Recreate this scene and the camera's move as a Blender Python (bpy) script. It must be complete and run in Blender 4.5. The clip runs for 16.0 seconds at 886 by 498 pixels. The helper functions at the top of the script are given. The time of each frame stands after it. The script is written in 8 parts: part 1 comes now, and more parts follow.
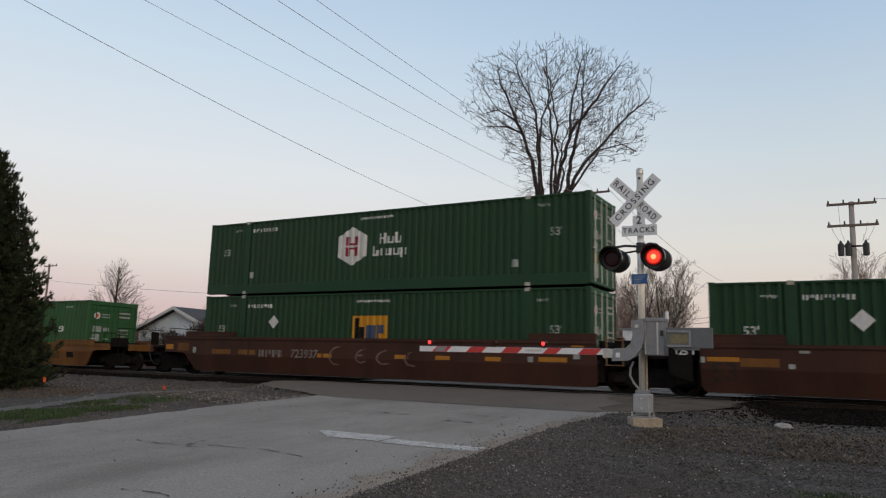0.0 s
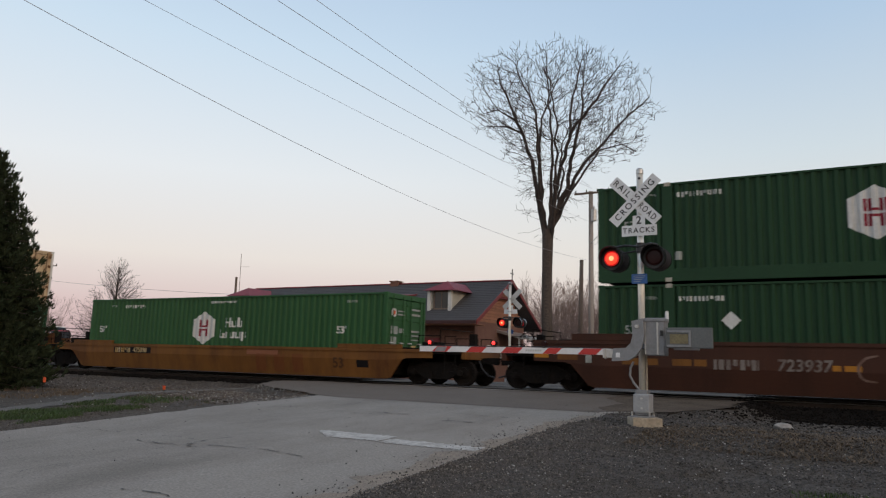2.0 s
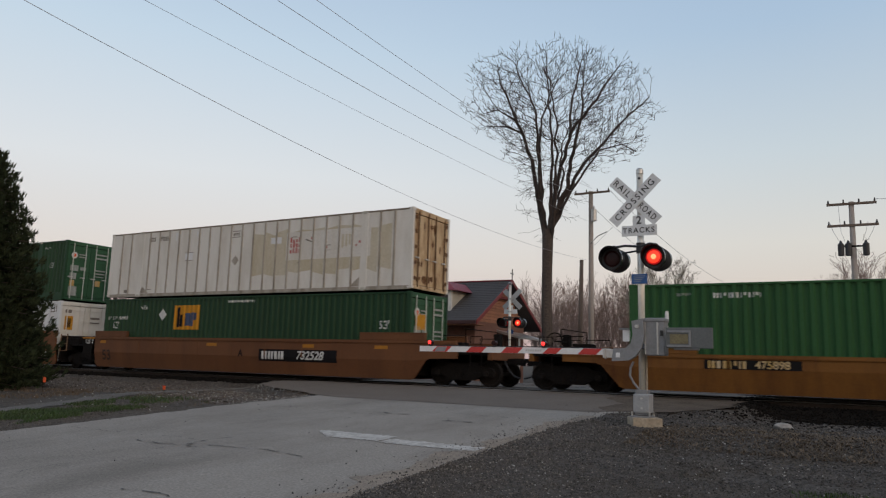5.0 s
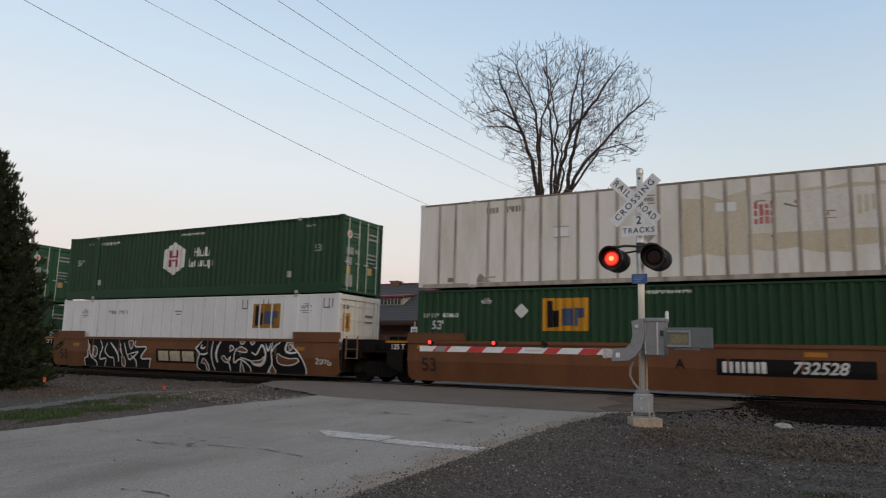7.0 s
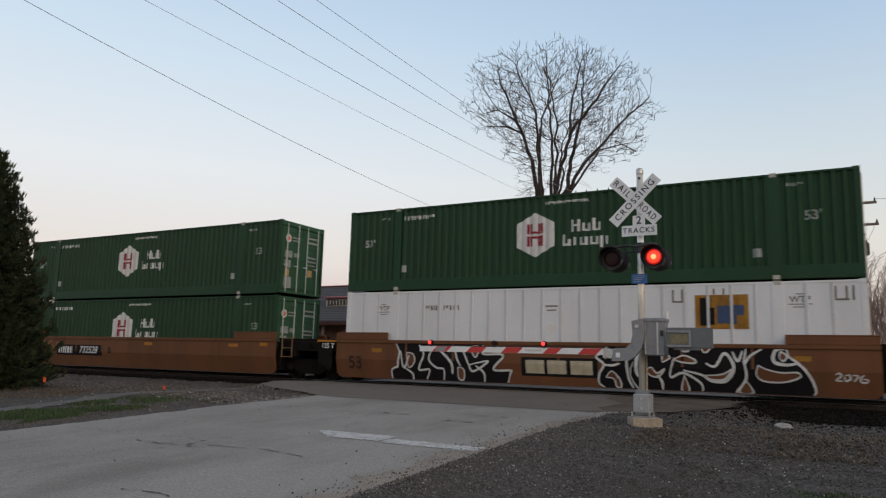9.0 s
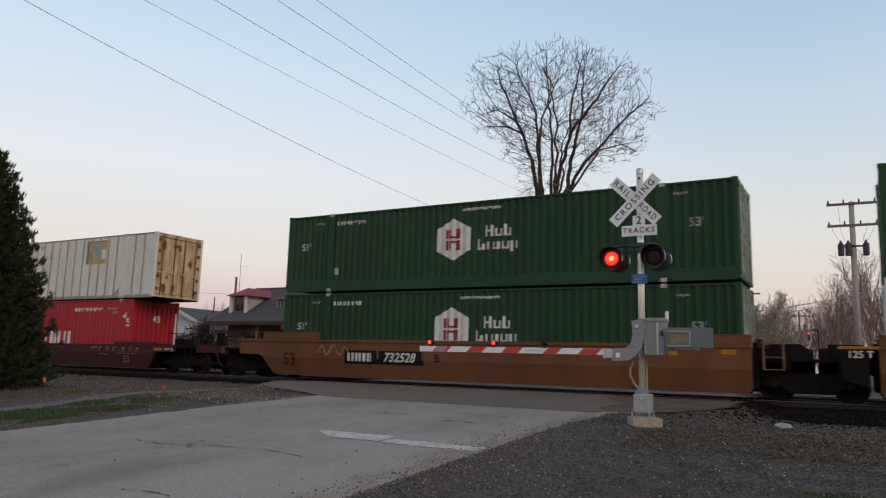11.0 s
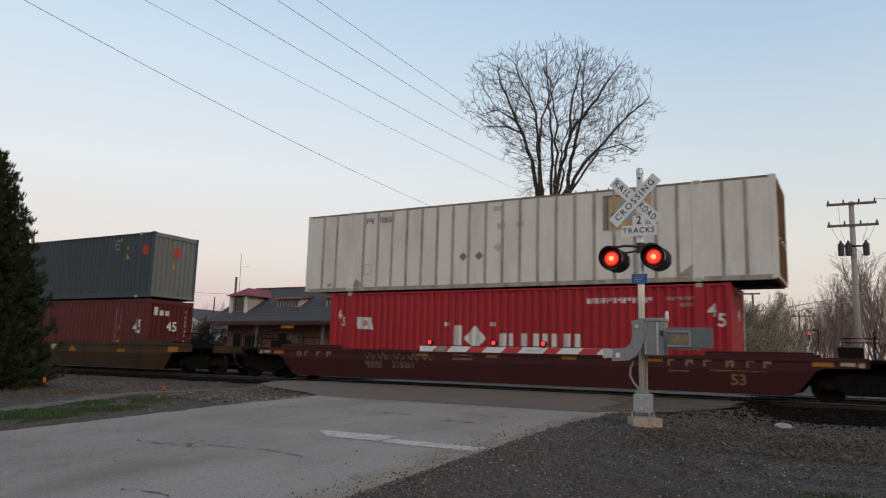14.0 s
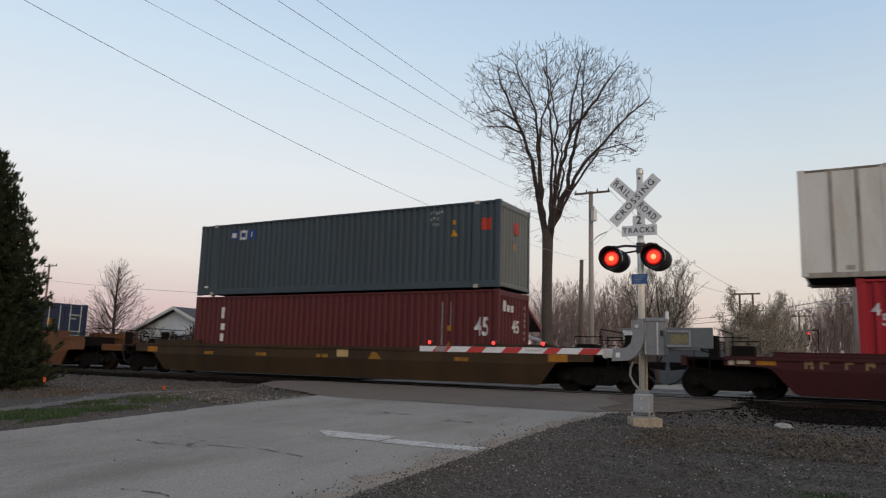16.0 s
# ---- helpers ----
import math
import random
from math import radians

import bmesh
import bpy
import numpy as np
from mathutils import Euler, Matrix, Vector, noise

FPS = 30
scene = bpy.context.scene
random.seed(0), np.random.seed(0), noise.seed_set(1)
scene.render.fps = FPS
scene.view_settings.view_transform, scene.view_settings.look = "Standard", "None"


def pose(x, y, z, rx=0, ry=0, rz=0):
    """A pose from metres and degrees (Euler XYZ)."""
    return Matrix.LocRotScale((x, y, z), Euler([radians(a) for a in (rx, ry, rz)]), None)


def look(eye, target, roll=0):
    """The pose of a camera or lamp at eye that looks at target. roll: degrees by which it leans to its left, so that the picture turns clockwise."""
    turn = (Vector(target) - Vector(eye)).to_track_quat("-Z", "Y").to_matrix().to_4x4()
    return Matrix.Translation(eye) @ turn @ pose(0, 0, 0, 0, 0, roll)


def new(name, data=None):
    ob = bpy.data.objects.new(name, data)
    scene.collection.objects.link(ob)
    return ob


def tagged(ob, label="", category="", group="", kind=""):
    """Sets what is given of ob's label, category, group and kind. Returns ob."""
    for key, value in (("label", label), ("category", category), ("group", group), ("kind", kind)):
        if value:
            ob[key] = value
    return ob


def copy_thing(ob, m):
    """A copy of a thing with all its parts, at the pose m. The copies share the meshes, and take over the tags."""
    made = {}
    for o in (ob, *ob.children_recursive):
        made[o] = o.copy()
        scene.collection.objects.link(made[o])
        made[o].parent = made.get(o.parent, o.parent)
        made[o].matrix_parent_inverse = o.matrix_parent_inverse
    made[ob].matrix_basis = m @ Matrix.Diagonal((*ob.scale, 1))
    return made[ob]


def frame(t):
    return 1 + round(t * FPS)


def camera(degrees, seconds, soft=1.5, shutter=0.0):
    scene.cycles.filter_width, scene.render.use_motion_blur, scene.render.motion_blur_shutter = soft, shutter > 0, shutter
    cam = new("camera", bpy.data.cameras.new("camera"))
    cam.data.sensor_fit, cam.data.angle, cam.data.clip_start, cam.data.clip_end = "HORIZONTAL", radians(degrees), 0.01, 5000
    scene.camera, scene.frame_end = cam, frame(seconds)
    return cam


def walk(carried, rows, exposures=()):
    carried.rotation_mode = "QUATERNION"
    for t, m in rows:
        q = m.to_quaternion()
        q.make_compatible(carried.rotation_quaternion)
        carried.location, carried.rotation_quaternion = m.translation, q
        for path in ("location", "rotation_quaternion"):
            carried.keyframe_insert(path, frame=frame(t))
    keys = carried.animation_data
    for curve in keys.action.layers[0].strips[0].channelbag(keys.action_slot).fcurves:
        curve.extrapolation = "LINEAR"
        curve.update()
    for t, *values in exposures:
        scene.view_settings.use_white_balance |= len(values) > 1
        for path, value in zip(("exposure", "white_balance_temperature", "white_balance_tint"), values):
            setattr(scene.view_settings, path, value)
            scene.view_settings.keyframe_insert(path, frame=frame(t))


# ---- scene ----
# camera: stands on the gravel shoulder, looks left across the crossing
cam = camera(62.6, 16.0, soft=1.18, shutter=0.22)
EYE = (0.0, 0.0, 0.74)
AIM = (-0.4902 * 10, 0.8578 * 10, 0.74 + 0.1541 * 10)
walk(cam, [(0, look(EYE, AIM, 1.64)), (16, look(EYE, AIM, 1.64))],
     [(0, -0.08), (1, -0.03), (2, 0.0), (2.5, -0.06), (3, -0.19), (4.2, -0.18), (6.3, -0.04), (7, 0.0), (16, 0.0)])

SPEED = 8.186          # of the train, metres a second along +x


def run(t):
    """How far the train has come at t seconds: it gathers speed a little, with one short check."""
    return SPEED * t + float(np.interp(t, [0, 4.2, 6.3, 7.7, 9.2, 11.3, 13.0, 13.5, 16], [0, 0, 0.05, 0.14, 0.25, 0.43, 0.60, 0.40, 0.79]))


TRACK_Y = 22.32        # centre line of the near track; rail tops at z = 0
FAR_TRACK_Y = 26.75

# ---- light: dusk, the sun just down behind the camera ----
SUN_AZ = 118           # degrees from +y towards +x
world = bpy.data.worlds.new("dusk_sky")
scene.world = world
world.use_nodes = True
wt = world.node_tree
wt.nodes.clear()


def wnode(kind, **inputs):
    n = wt.nodes.new(kind)
    for key, value in inputs.items():
        n.inputs[key].default_value = value
    return n


def ramp_of(tree, stops, fac):
    n = tree.nodes.new("ShaderNodeValToRGB")
    while len(n.color_ramp.elements) < len(stops):
        n.color_ramp.elements.new(0.5)
    for e, (at, col) in zip(n.color_ramp.elements, stops):
        e.position, e.color = at, (*col, 1)
    tree.links.new(fac, n.inputs[0])
    return n.outputs[0]


w_coord = wnode("ShaderNodeTexCoord")
w_sep = wnode("ShaderNodeSeparateXYZ")
wt.links.new(w_coord.outputs["Generated"], w_sep.inputs[0])
w_dot = wnode("ShaderNodeVectorMath")
w_dot.operation = "DOT_PRODUCT"
w_dot.inputs[1].default_value = (math.sin(radians(SUN_AZ)), math.cos(radians(SUN_AZ)), 0)
wt.links.new(w_coord.outputs["Generated"], w_dot.inputs[0])
# round the horizon: rose shadow belt away from the sun, cream to its sides, afterglow over the sun
ZEN = (0.33, 0.38, 0.46)
away = ramp_of(wt, [(0.0, (0.502, 0.37, 0.40)), (0.06, (0.637, 0.49, 0.51)), (0.13, (0.766, 0.702, 0.672)), (0.24, (0.762, 0.787, 0.818)), (0.40, (0.592, 0.72, 0.845)), (0.62, (0.362, 0.50, 0.715)), (1.0, ZEN)], w_sep.outputs["Z"])
aside = ramp_of(wt, [(0.0, (0.579, 0.45, 0.40)), (0.07, (0.714, 0.61, 0.55)), (0.16, (0.733, 0.71, 0.67)), (0.27, (0.614, 0.69, 0.743)), (0.42, (0.440, 0.58, 0.747)), (0.62, (0.343, 0.48, 0.696)), (1.0, ZEN)], w_sep.outputs["Z"])
west = ramp_of(wt, [(0.0, (0.26, 0.17, 0.12)), (0.12, (0.52, 0.39, 0.29)), (0.32, (0.90, 0.80, 0.72)), (0.65, (0.55, 0.56, 0.58)), (1.0, ZEN)], w_sep.outputs["Z"])


def w_blend(lo, hi, a, b):
    r = wnode("ShaderNodeMapRange")
    r.interpolation_type = "SMOOTHSTEP"
    r.inputs["From Min"].default_value, r.inputs["From Max"].default_value = lo, hi
    wt.links.new(w_dot.outputs["Value"], r.inputs["Value"])
    n = wt.nodes.new("ShaderNodeMix")
    n.data_type = "RGBA"
    wt.links.new(r.outputs[0], n.inputs["Factor"])
    wt.links.new(a, n.inputs[6])
    wt.links.new(b, n.inputs[7])
    return n.outputs[2]


w_all = w_blend(0.0, 0.9, w_blend(-1.0, -0.45, away, aside), west)
# a share of clear-air scattering
w_sky = wt.nodes.new("ShaderNodeTexSky")
w_sky.sky_type, w_sky.sun_disc = "NISHITA", False
w_sky.sun_elevation, w_sky.sun_rotation = radians(3), radians(SUN_AZ)
w_scale = wt.nodes.new("ShaderNodeMix")
w_scale.data_type, w_scale.blend_type = "RGBA", "ADD"
w_scale.inputs["Factor"].default_value = 0.02
wt.links.new(w_all, w_scale.inputs[6])
wt.links.new(w_sky.outputs[0], w_scale.inputs[7])
w_bg = wnode("ShaderNodeBackground", Strength=1.0)
w_out = wnode("ShaderNodeOutputWorld")
wt.links.new(w_scale.outputs[2], w_bg.inputs["Color"])
wt.links.new(w_bg.outputs[0], w_out.inputs[0])

sun_data = bpy.data.lights.new("afterglow", "SUN")
sun_data.energy, sun_data.angle, sun_data.color = 0.75, radians(28), (1.0, 0.84, 0.72)
sun = new("afterglow", sun_data)
_a = radians(SUN_AZ)
sun.matrix_world = look((math.sin(_a) * 50, math.cos(_a) * 50, 26), (0, 0, 0))


# ---- materials ----
def mat(name, base, rough=0.7, metal=0.0, spec=0.5, lengthwise=0.0, spot=None, spot_scale=1.2, spot_amount=0.5, grain=14.0, grain_amount=0.25, bump=0.15,
        streak=0.0, per_piece=0.0, island=False, emit=None, power=0.0, bump_scale=None):
    """Two scales of variation: large stains towards the colour `spot`, fine grain in value; relief from the grain."""
    m = bpy.data.materials.new(name)
    m.use_nodes = True
    t = m.node_tree
    b = t.nodes["Principled BSDF"]
    b.inputs["Roughness"].default_value, b.inputs["Metallic"].default_value, b.inputs["Specular IOR Level"].default_value = rough, metal, spec
    co = t.nodes.new("ShaderNodeTexCoord").outputs["Object"]
    if streak or lengthwise:
        mp = t.nodes.new("ShaderNodeMapping")
        mp.inputs["Scale"].default_value = (1, lengthwise or 1, streak or 1)
        t.links.new(co, mp.inputs[0])
        sco = mp.outputs[0]
    else:
        sco = co
    n1 = t.nodes.new("ShaderNodeTexNoise")
    n1.inputs["Scale"].default_value, n1.inputs["Detail"].default_value, n1.inputs["Roughness"].default_value = spot_scale, 6, 0.65
    t.links.new(sco, n1.inputs["Vector"])
    n2 = t.nodes.new("ShaderNodeTexNoise")
    n2.inputs["Scale"].default_value, n2.inputs["Detail"].default_value = grain, 5
    t.links.new(co, n2.inputs["Vector"])
    spot = spot or tuple(c * 0.55 for c in base)
    stains = t.nodes.new("ShaderNodeMapRange")
    stains.inputs["From Min"].default_value, stains.inputs["From Max"].default_value = 0.42, 0.72
    stains.inputs["To Max"].default_value = spot_amount
    t.links.new(n1.outputs["Fac"], stains.inputs["Value"])
    mx = t.nodes.new("ShaderNodeMix")
    mx.data_type = "RGBA"
    mx.inputs[6].default_value, mx.inputs[7].default_value = (*base, 1), (*spot, 1)
    t.links.new(stains.outputs[0], mx.inputs["Factor"])
    hs = t.nodes.new("ShaderNodeHueSaturation")
    t.links.new(mx.outputs[2], hs.inputs["Color"])
    vr = t.nodes.new("ShaderNodeMapRange")
    vr.inputs["From Min"].default_value, vr.inputs["From Max"].default_value = 0.25, 0.75
    vr.inputs["To Min"].default_value, vr.inputs["To Max"].default_value = 1 - grain_amount, 1 + grain_amount
    t.links.new(n2.outputs["Fac"], vr.inputs["Value"])
    value = vr.outputs[0]
    if per_piece:
        if island:
            rnd = t.nodes.new("ShaderNodeNewGeometry").outputs["Random Per Island"]
        else:
            rnd = t.nodes.new("ShaderNodeObjectInfo").outputs["Random"]
        pr = t.nodes.new("ShaderNodeMapRange")
        pr.inputs["To Min"].default_value, pr.inputs["To Max"].default_value = 1 - per_piece, 1 + per_piece
        t.links.new(rnd, pr.inputs["Value"])
        mul = t.nodes.new("ShaderNodeMath")
        mul.operation = "MULTIPLY"
        t.links.new(value, mul.inputs[0])
        t.links.new(pr.outputs[0], mul.inputs[1])
        value = mul.outputs[0]
    t.links.new(value, hs.inputs["Value"])
    t.links.new(hs.outputs[0], b.inputs["Base Color"])
    if bump:
        bp = t.nodes.new("ShaderNodeBump")
        bp.inputs["Strength"].default_value, bp.inputs["Distance"].default_value = bump, 0.02
        src = n2
        if bump_scale:
            src = t.nodes.new("ShaderNodeTexNoise")
            src.inputs["Scale"].default_value, src.inputs["Detail"].default_value = bump_scale, 4
            t.links.new(co, src.inputs["Vector"])
        t.links.new(src.outputs["Fac"], bp.inputs["Height"])
        t.links.new(bp.outputs[0], b.inputs["Normal"])
    if emit:
        b.inputs["Emission Color"].default_value, b.inputs["Emission Strength"].default_value = (*emit, 1), power
    return m


M_GROUND = mat("ground_gravel_dirt", (0.080, 0.072, 0.065), 0.95, spec=0.15, spot=(0.078, 0.060, 0.042), spot_scale=0.6, spot_amount=0.7, grain=11, grain_amount=0.5, bump=0.6, bump_scale=38)
M_ROAD = mat("worn_asphalt", (0.283, 0.257, 0.228), 0.9, spec=0.25, spot=(0.190, 0.170, 0.149), spot_scale=0.6, lengthwise=0.45, spot_amount=1.0, grain=34, grain_amount=0.3, bump=0.45)
M_PATCH = mat("fresh_asphalt", (0.138, 0.112, 0.091), 0.9, spot=(0.088, 0.072, 0.060), spot_scale=0.7, grain=50, grain_amount=0.3, bump=0.35)
M_DRIFT = mat("oily_dirt_drift", (0.125, 0.101, 0.081), 0.95, spec=0.1, spot=(0.060, 0.048, 0.038), spot_scale=1.1, spot_amount=0.9, grain=30, grain_amount=0.4, bump=0.5)
M_TAR = mat("tar_seam", (0.06, 0.055, 0.052), 0.8, grain=30, grain_amount=0.4)
M_PAINT = mat("road_paint", (0.50, 0.48, 0.45), 0.9, spec=0.2, spot=(0.24, 0.22, 0.20), spot_scale=5, spot_amount=0.95, grain=30, grain_amount=0.25)
M_DUST = mat("sandy_road_margin", (0.265, 0.222, 0.182), 0.95, spec=0.15, spot=(0.20, 0.172, 0.145), spot_scale=2.2, spot_amount=0.9, grain=40, grain_amount=0.4, bump=0.5)
M_CONCRETE = mat("concrete", (0.36, 0.31, 0.24), 0.9, spot=(0.24, 0.19, 0.13), spot_scale=3, spot_amount=0.8, grain=25, bump=0.4)
M_WALKWAY = mat("dirty_walkway", (0.115, 0.105, 0.095), 0.95, spot=(0.075, 0.066, 0.055), spot_scale=0.9, spot_amount=0.8, grain=20, grain_amount=0.35, bump=0.4)
M_STONE = mat("gravel_stone", (0.085, 0.081, 0.079), 0.9, spot=(0.074, 0.064, 0.053), spot_scale=0.8, spot_amount=0.9, grain=30, per_piece=0.5, spec=0.2, island=True)
M_BALLAST = mat("ballast_stone", (0.100, 0.088, 0.078), 0.9, spot=(0.062, 0.048, 0.037), spot_scale=0.7, spot_amount=0.8, grain=30, per_piece=0.5, island=True)
# bed and stones by the rails: oil, plus the train's shade painted in as near-black
M_SHADED_BED = mat("oily_shaded_track_bed", (0.012, 0.0105, 0.009), 0.95, spec=0.05, spot=(0.022, 0.018, 0.014), spot_scale=0.8, grain=12, grain_amount=0.5, bump=0.6, bump_scale=30)
M_SHADED_BALLAST = mat("oily_shaded_ballast_stone", (0.010, 0.009, 0.0082), 0.95, spec=0.05, spot=(0.022, 0.017, 0.014), spot_scale=0.7, grain=30, per_piece=0.5, island=True)
M_DUSTY_STONE = mat("dusty_gravel_stone", (0.165, 0.148, 0.132), 0.95, spot=(0.12, 0.10, 0.082), spot_scale=1.2, spec=0.15, per_piece=0.5, island=True)
M_PALE_STONE = mat("pale_stone", (0.27, 0.26, 0.245), 0.9, per_piece=0.5, island=True)
M_GRASS = mat("spring_grass", (0.034, 0.068, 0.015), 0.8, spot=(0.052, 0.062, 0.020), spot_scale=1.4, spot_amount=0.8, grain=3, per_piece=0.45, island=True, bump=0)
M_STRAW = mat("dead_grass", (0.118, 0.086, 0.056), 0.9, spot=(0.085, 0.06, 0.038), grain=3, per_piece=0.45, island=True, bump=0)
M_RAIL = mat("rail_steel", (0.045, 0.034, 0.028), 0.5, 0.6, grain=20)
M_RAIL_TOP = mat("polished_rail_head", (0.135, 0.13, 0.13), 0.45, 1.0, grain=8, grain_amount=0.1, bump=0.03)
M_TIE = mat("creosoted_wood", (0.024, 0.019, 0.016), 0.9, spec=0.15, grain=12, grain_amount=0.4, per_piece=0.3)
M_GALV = mat("galvanised_steel", (0.55, 0.55, 0.54), 0.33, 0.75, spot=(0.34, 0.34, 0.34), spot_scale=6, grain=40, grain_amount=0.12, bump=0.05)
M_MAST = mat("bright_galvanised_mast", (0.78, 0.74, 0.66), 0.33, 0.35, spot=(0.50, 0.48, 0.42), spot_scale=3, spot_amount=0.6, streak=0.2, grain=40, grain_amount=0.1, bump=0.04)
M_HOOD = mat("glossy_black_hood", (0.02, 0.02, 0.022), 0.22, grain=25, grain_amount=0.3, bump=0.02)
M_GREY_PAINT = mat("grey_equipment_paint", (0.235, 0.245, 0.26), 0.5, 0.1, spot=(0.15, 0.15, 0.15), spot_scale=4, spot_amount=0.6, grain=30, grain_amount=0.1, bump=0.04)
M_PALE_GREY = mat("pale_grey_equipment_paint", (0.34, 0.355, 0.37), 0.5, 0.1, spot=(0.24, 0.245, 0.25), spot_scale=4, spot_amount=0.7, grain=30, grain_amount=0.1, bump=0.05)
M_SIGN = mat("white_reflective_sheet", (0.72, 0.74, 0.76), 0.45, spot=(0.5, 0.52, 0.53), spot_scale=5, grain=30, grain_amount=0.06, bump=0.02)
M_SIGN_BACK = mat("bare_aluminium_sheet", (0.5, 0.5, 0.5), 0.4, 0.6, grain=20, grain_amount=0.1, bump=0.02)
M_BLACK = mat("black_paint", (0.018, 0.018, 0.02), 0.5, grain=25, grain_amount=0.3, bump=0.04)
M_BLACK_INK = mat("black_ink", (0.02, 0.02, 0.022), 0.6, bump=0)
M_RED_TAPE = mat("red_reflective_tape", (0.50, 0.035, 0.03), 0.5, spot=(0.38, 0.03, 0.03), spot_scale=6, grain=30, grain_amount=0.1, bump=0.02)
M_WHITE_TAPE = mat("white_reflective_tape", (0.70, 0.71, 0.72), 0.5, spot=(0.55, 0.55, 0.55), spot_scale=6, grain=30, grain_amount=0.06, bump=0.02)
M_BLUE_SIGN = mat("blue_sign", (0.03, 0.11, 0.33), 0.5, grain=20, bump=0.02)
M_LENS_DARK = mat("unlit_red_lens", (0.022, 0.002, 0.002), 0.4, spec=0.25, grain=30, bump=0.1)
M_GLOW = mat("lit_red_lens", (0.3, 0.02, 0.01), 0.3, bump=0, emit=(1.0, 0.045, 0.018), power=1.5)
M_GLOW_CORE = mat("lit_red_lens_core", (0.4, 0.05, 0.02), 0.3, bump=0, emit=(1.0, 0.24, 0.10), power=2.6)
M_GLOW_RIM = mat("lit_red_lens_rim", (0.2, 0.01, 0.01), 0.3, bump=0, emit=(1.0, 0.006, 0.006), power=0.42)
M_GLOW_SMALL = mat("lit_small_red_lens", (0.4, 0.05, 0.02), 0.3, bump=0, emit=(1.0, 0.03, 0.03), power=2.4)
M_ORANGE = mat("orange_flag", (0.75, 0.10, 0.02), 0.7, bump=0)
M_WIRE = mat("weathered_wire", (0.40, 0.41, 0.44), 0.6, bump=0)
M_POLE = mat("weathered_pole_wood", (0.17, 0.13, 0.105), 0.9, spot=(0.10, 0.08, 0.065), spot_scale=2, streak=0.1, grain=25, grain_amount=0.3, bump=0.3)
M_POLE_PALE = mat("silvered_pole_wood", (0.33, 0.295, 0.27), 0.85, spot=(0.21, 0.185, 0.165), spot_scale=2, streak=0.1, grain=25, grain_amount=0.2, bump=0.3)
M_BARK = mat("grey_brown_bark", (0.075, 0.058, 0.048), 0.95, spot=(0.045, 0.035, 0.03), spot_scale=1.5, streak=0.2, grain=10, grain_amount=0.4, bump=0.6)
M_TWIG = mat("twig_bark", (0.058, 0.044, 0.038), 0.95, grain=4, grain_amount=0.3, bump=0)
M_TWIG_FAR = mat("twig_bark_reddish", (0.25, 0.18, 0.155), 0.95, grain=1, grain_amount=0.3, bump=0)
M_BLOSSOM = mat("pale_blossom", (0.40, 0.365, 0.30), 0.9, spec=0.1, spot=(0.28, 0.27, 0.19), grain=2, per_piece=0.35, island=True, bump=0)
M_NEEDLE = mat("spruce_needles", (0.026, 0.036, 0.017), 0.9, spec=0.12, spot=(0.042, 0.041, 0.019), spot_scale=1.5, grain=6, grain_amount=0.4, per_piece=0.5, island=True, bump=0)


def paint(name, base, **kw):
    a = dict(rough=0.66, spec=0.22, spot_scale=0.9, spot_amount=0.5, streak=0.25, grain=22, grain_amount=0.12, bump=0.05)
    a.update(kw)
    return mat(name, base, **a)


M_GREEN = paint("dark_green_container_paint", (0.0155, 0.052, 0.0222), spot=(0.011, 0.032, 0.015), rough=0.55, spec=0.24)
M_GREEN_LIGHT = paint("faded_green_container_paint", (0.028, 0.098, 0.033), spot=(0.02, 0.065, 0.022), rough=0.55, spec=0.24)
# container green made lighter for the door ends, which catch the light
M_GREEN_LIT_DOOR = paint("lit_green_door", (0.035, 0.10, 0.05), spot=(0.02, 0.05, 0.03), spot_scale=2)
M_WHITE = paint("dirty_white_container_paint", (0.68, 0.66, 0.615), grain_amount=0.05, spot=(0.50, 0.46, 0.395), spot_amount=0.7, spot_scale=1.4)
M_HAT = paint("grimy_hat_post", (0.37, 0.335, 0.285), spot=(0.17, 0.14, 0.105), spot_scale=3, spot_amount=0.9)
M_WHITE_CLEAN = paint("white_container_paint", (0.68, 0.69, 0.70), grain_amount=0.04, spot=(0.52, 0.52, 0.51))
M_WHITE_SOFT = paint("repainted_white", (0.62, 0.60, 0.56), spot=(0.55, 0.50, 0.42), spot_scale=2.0, spot_amount=0.7)
M_FADED_BUFF = paint("faded_buff_panel", (0.47, 0.41, 0.29), spot=(0.58, 0.54, 0.45), spot_scale=1.3, spot_amount=0.9)
M_DOOR_BUFF = paint("rust_stained_buff_door", (0.58, 0.44, 0.27), spot=(0.22, 0.10, 0.035), spot_scale=2.6, streak=0.3, spot_amount=0.95)
M_RUST_DARK = paint("dark_rust", (0.11, 0.05, 0.022), spot=(0.22, 0.12, 0.05), spot_scale=6, spot_amount=0.8)
M_GRIME = paint("grimy_rusted_rail", (0.17, 0.135, 0.10), spot=(0.42, 0.38, 0.32), spot_scale=1.6, spot_amount=0.7)
M_RUST = paint("rusted_rod", (0.13, 0.075, 0.04), spot=(0.30, 0.20, 0.11), spot_scale=4, spot_amount=0.8)
M_SEAM = paint("grimy_post", (0.20, 0.175, 0.15), spot=(0.12, 0.10, 0.08))
M_REDBOX = paint("red_container_paint", (0.36, 0.017, 0.027), spot=(0.25, 0.014, 0.020), rough=0.52, spec=0.3)
M_MAROON = paint("oxide_red_container_paint", (0.100, 0.016, 0.018), spot=(0.065, 0.012, 0.013), rough=0.55, spec=0.3)
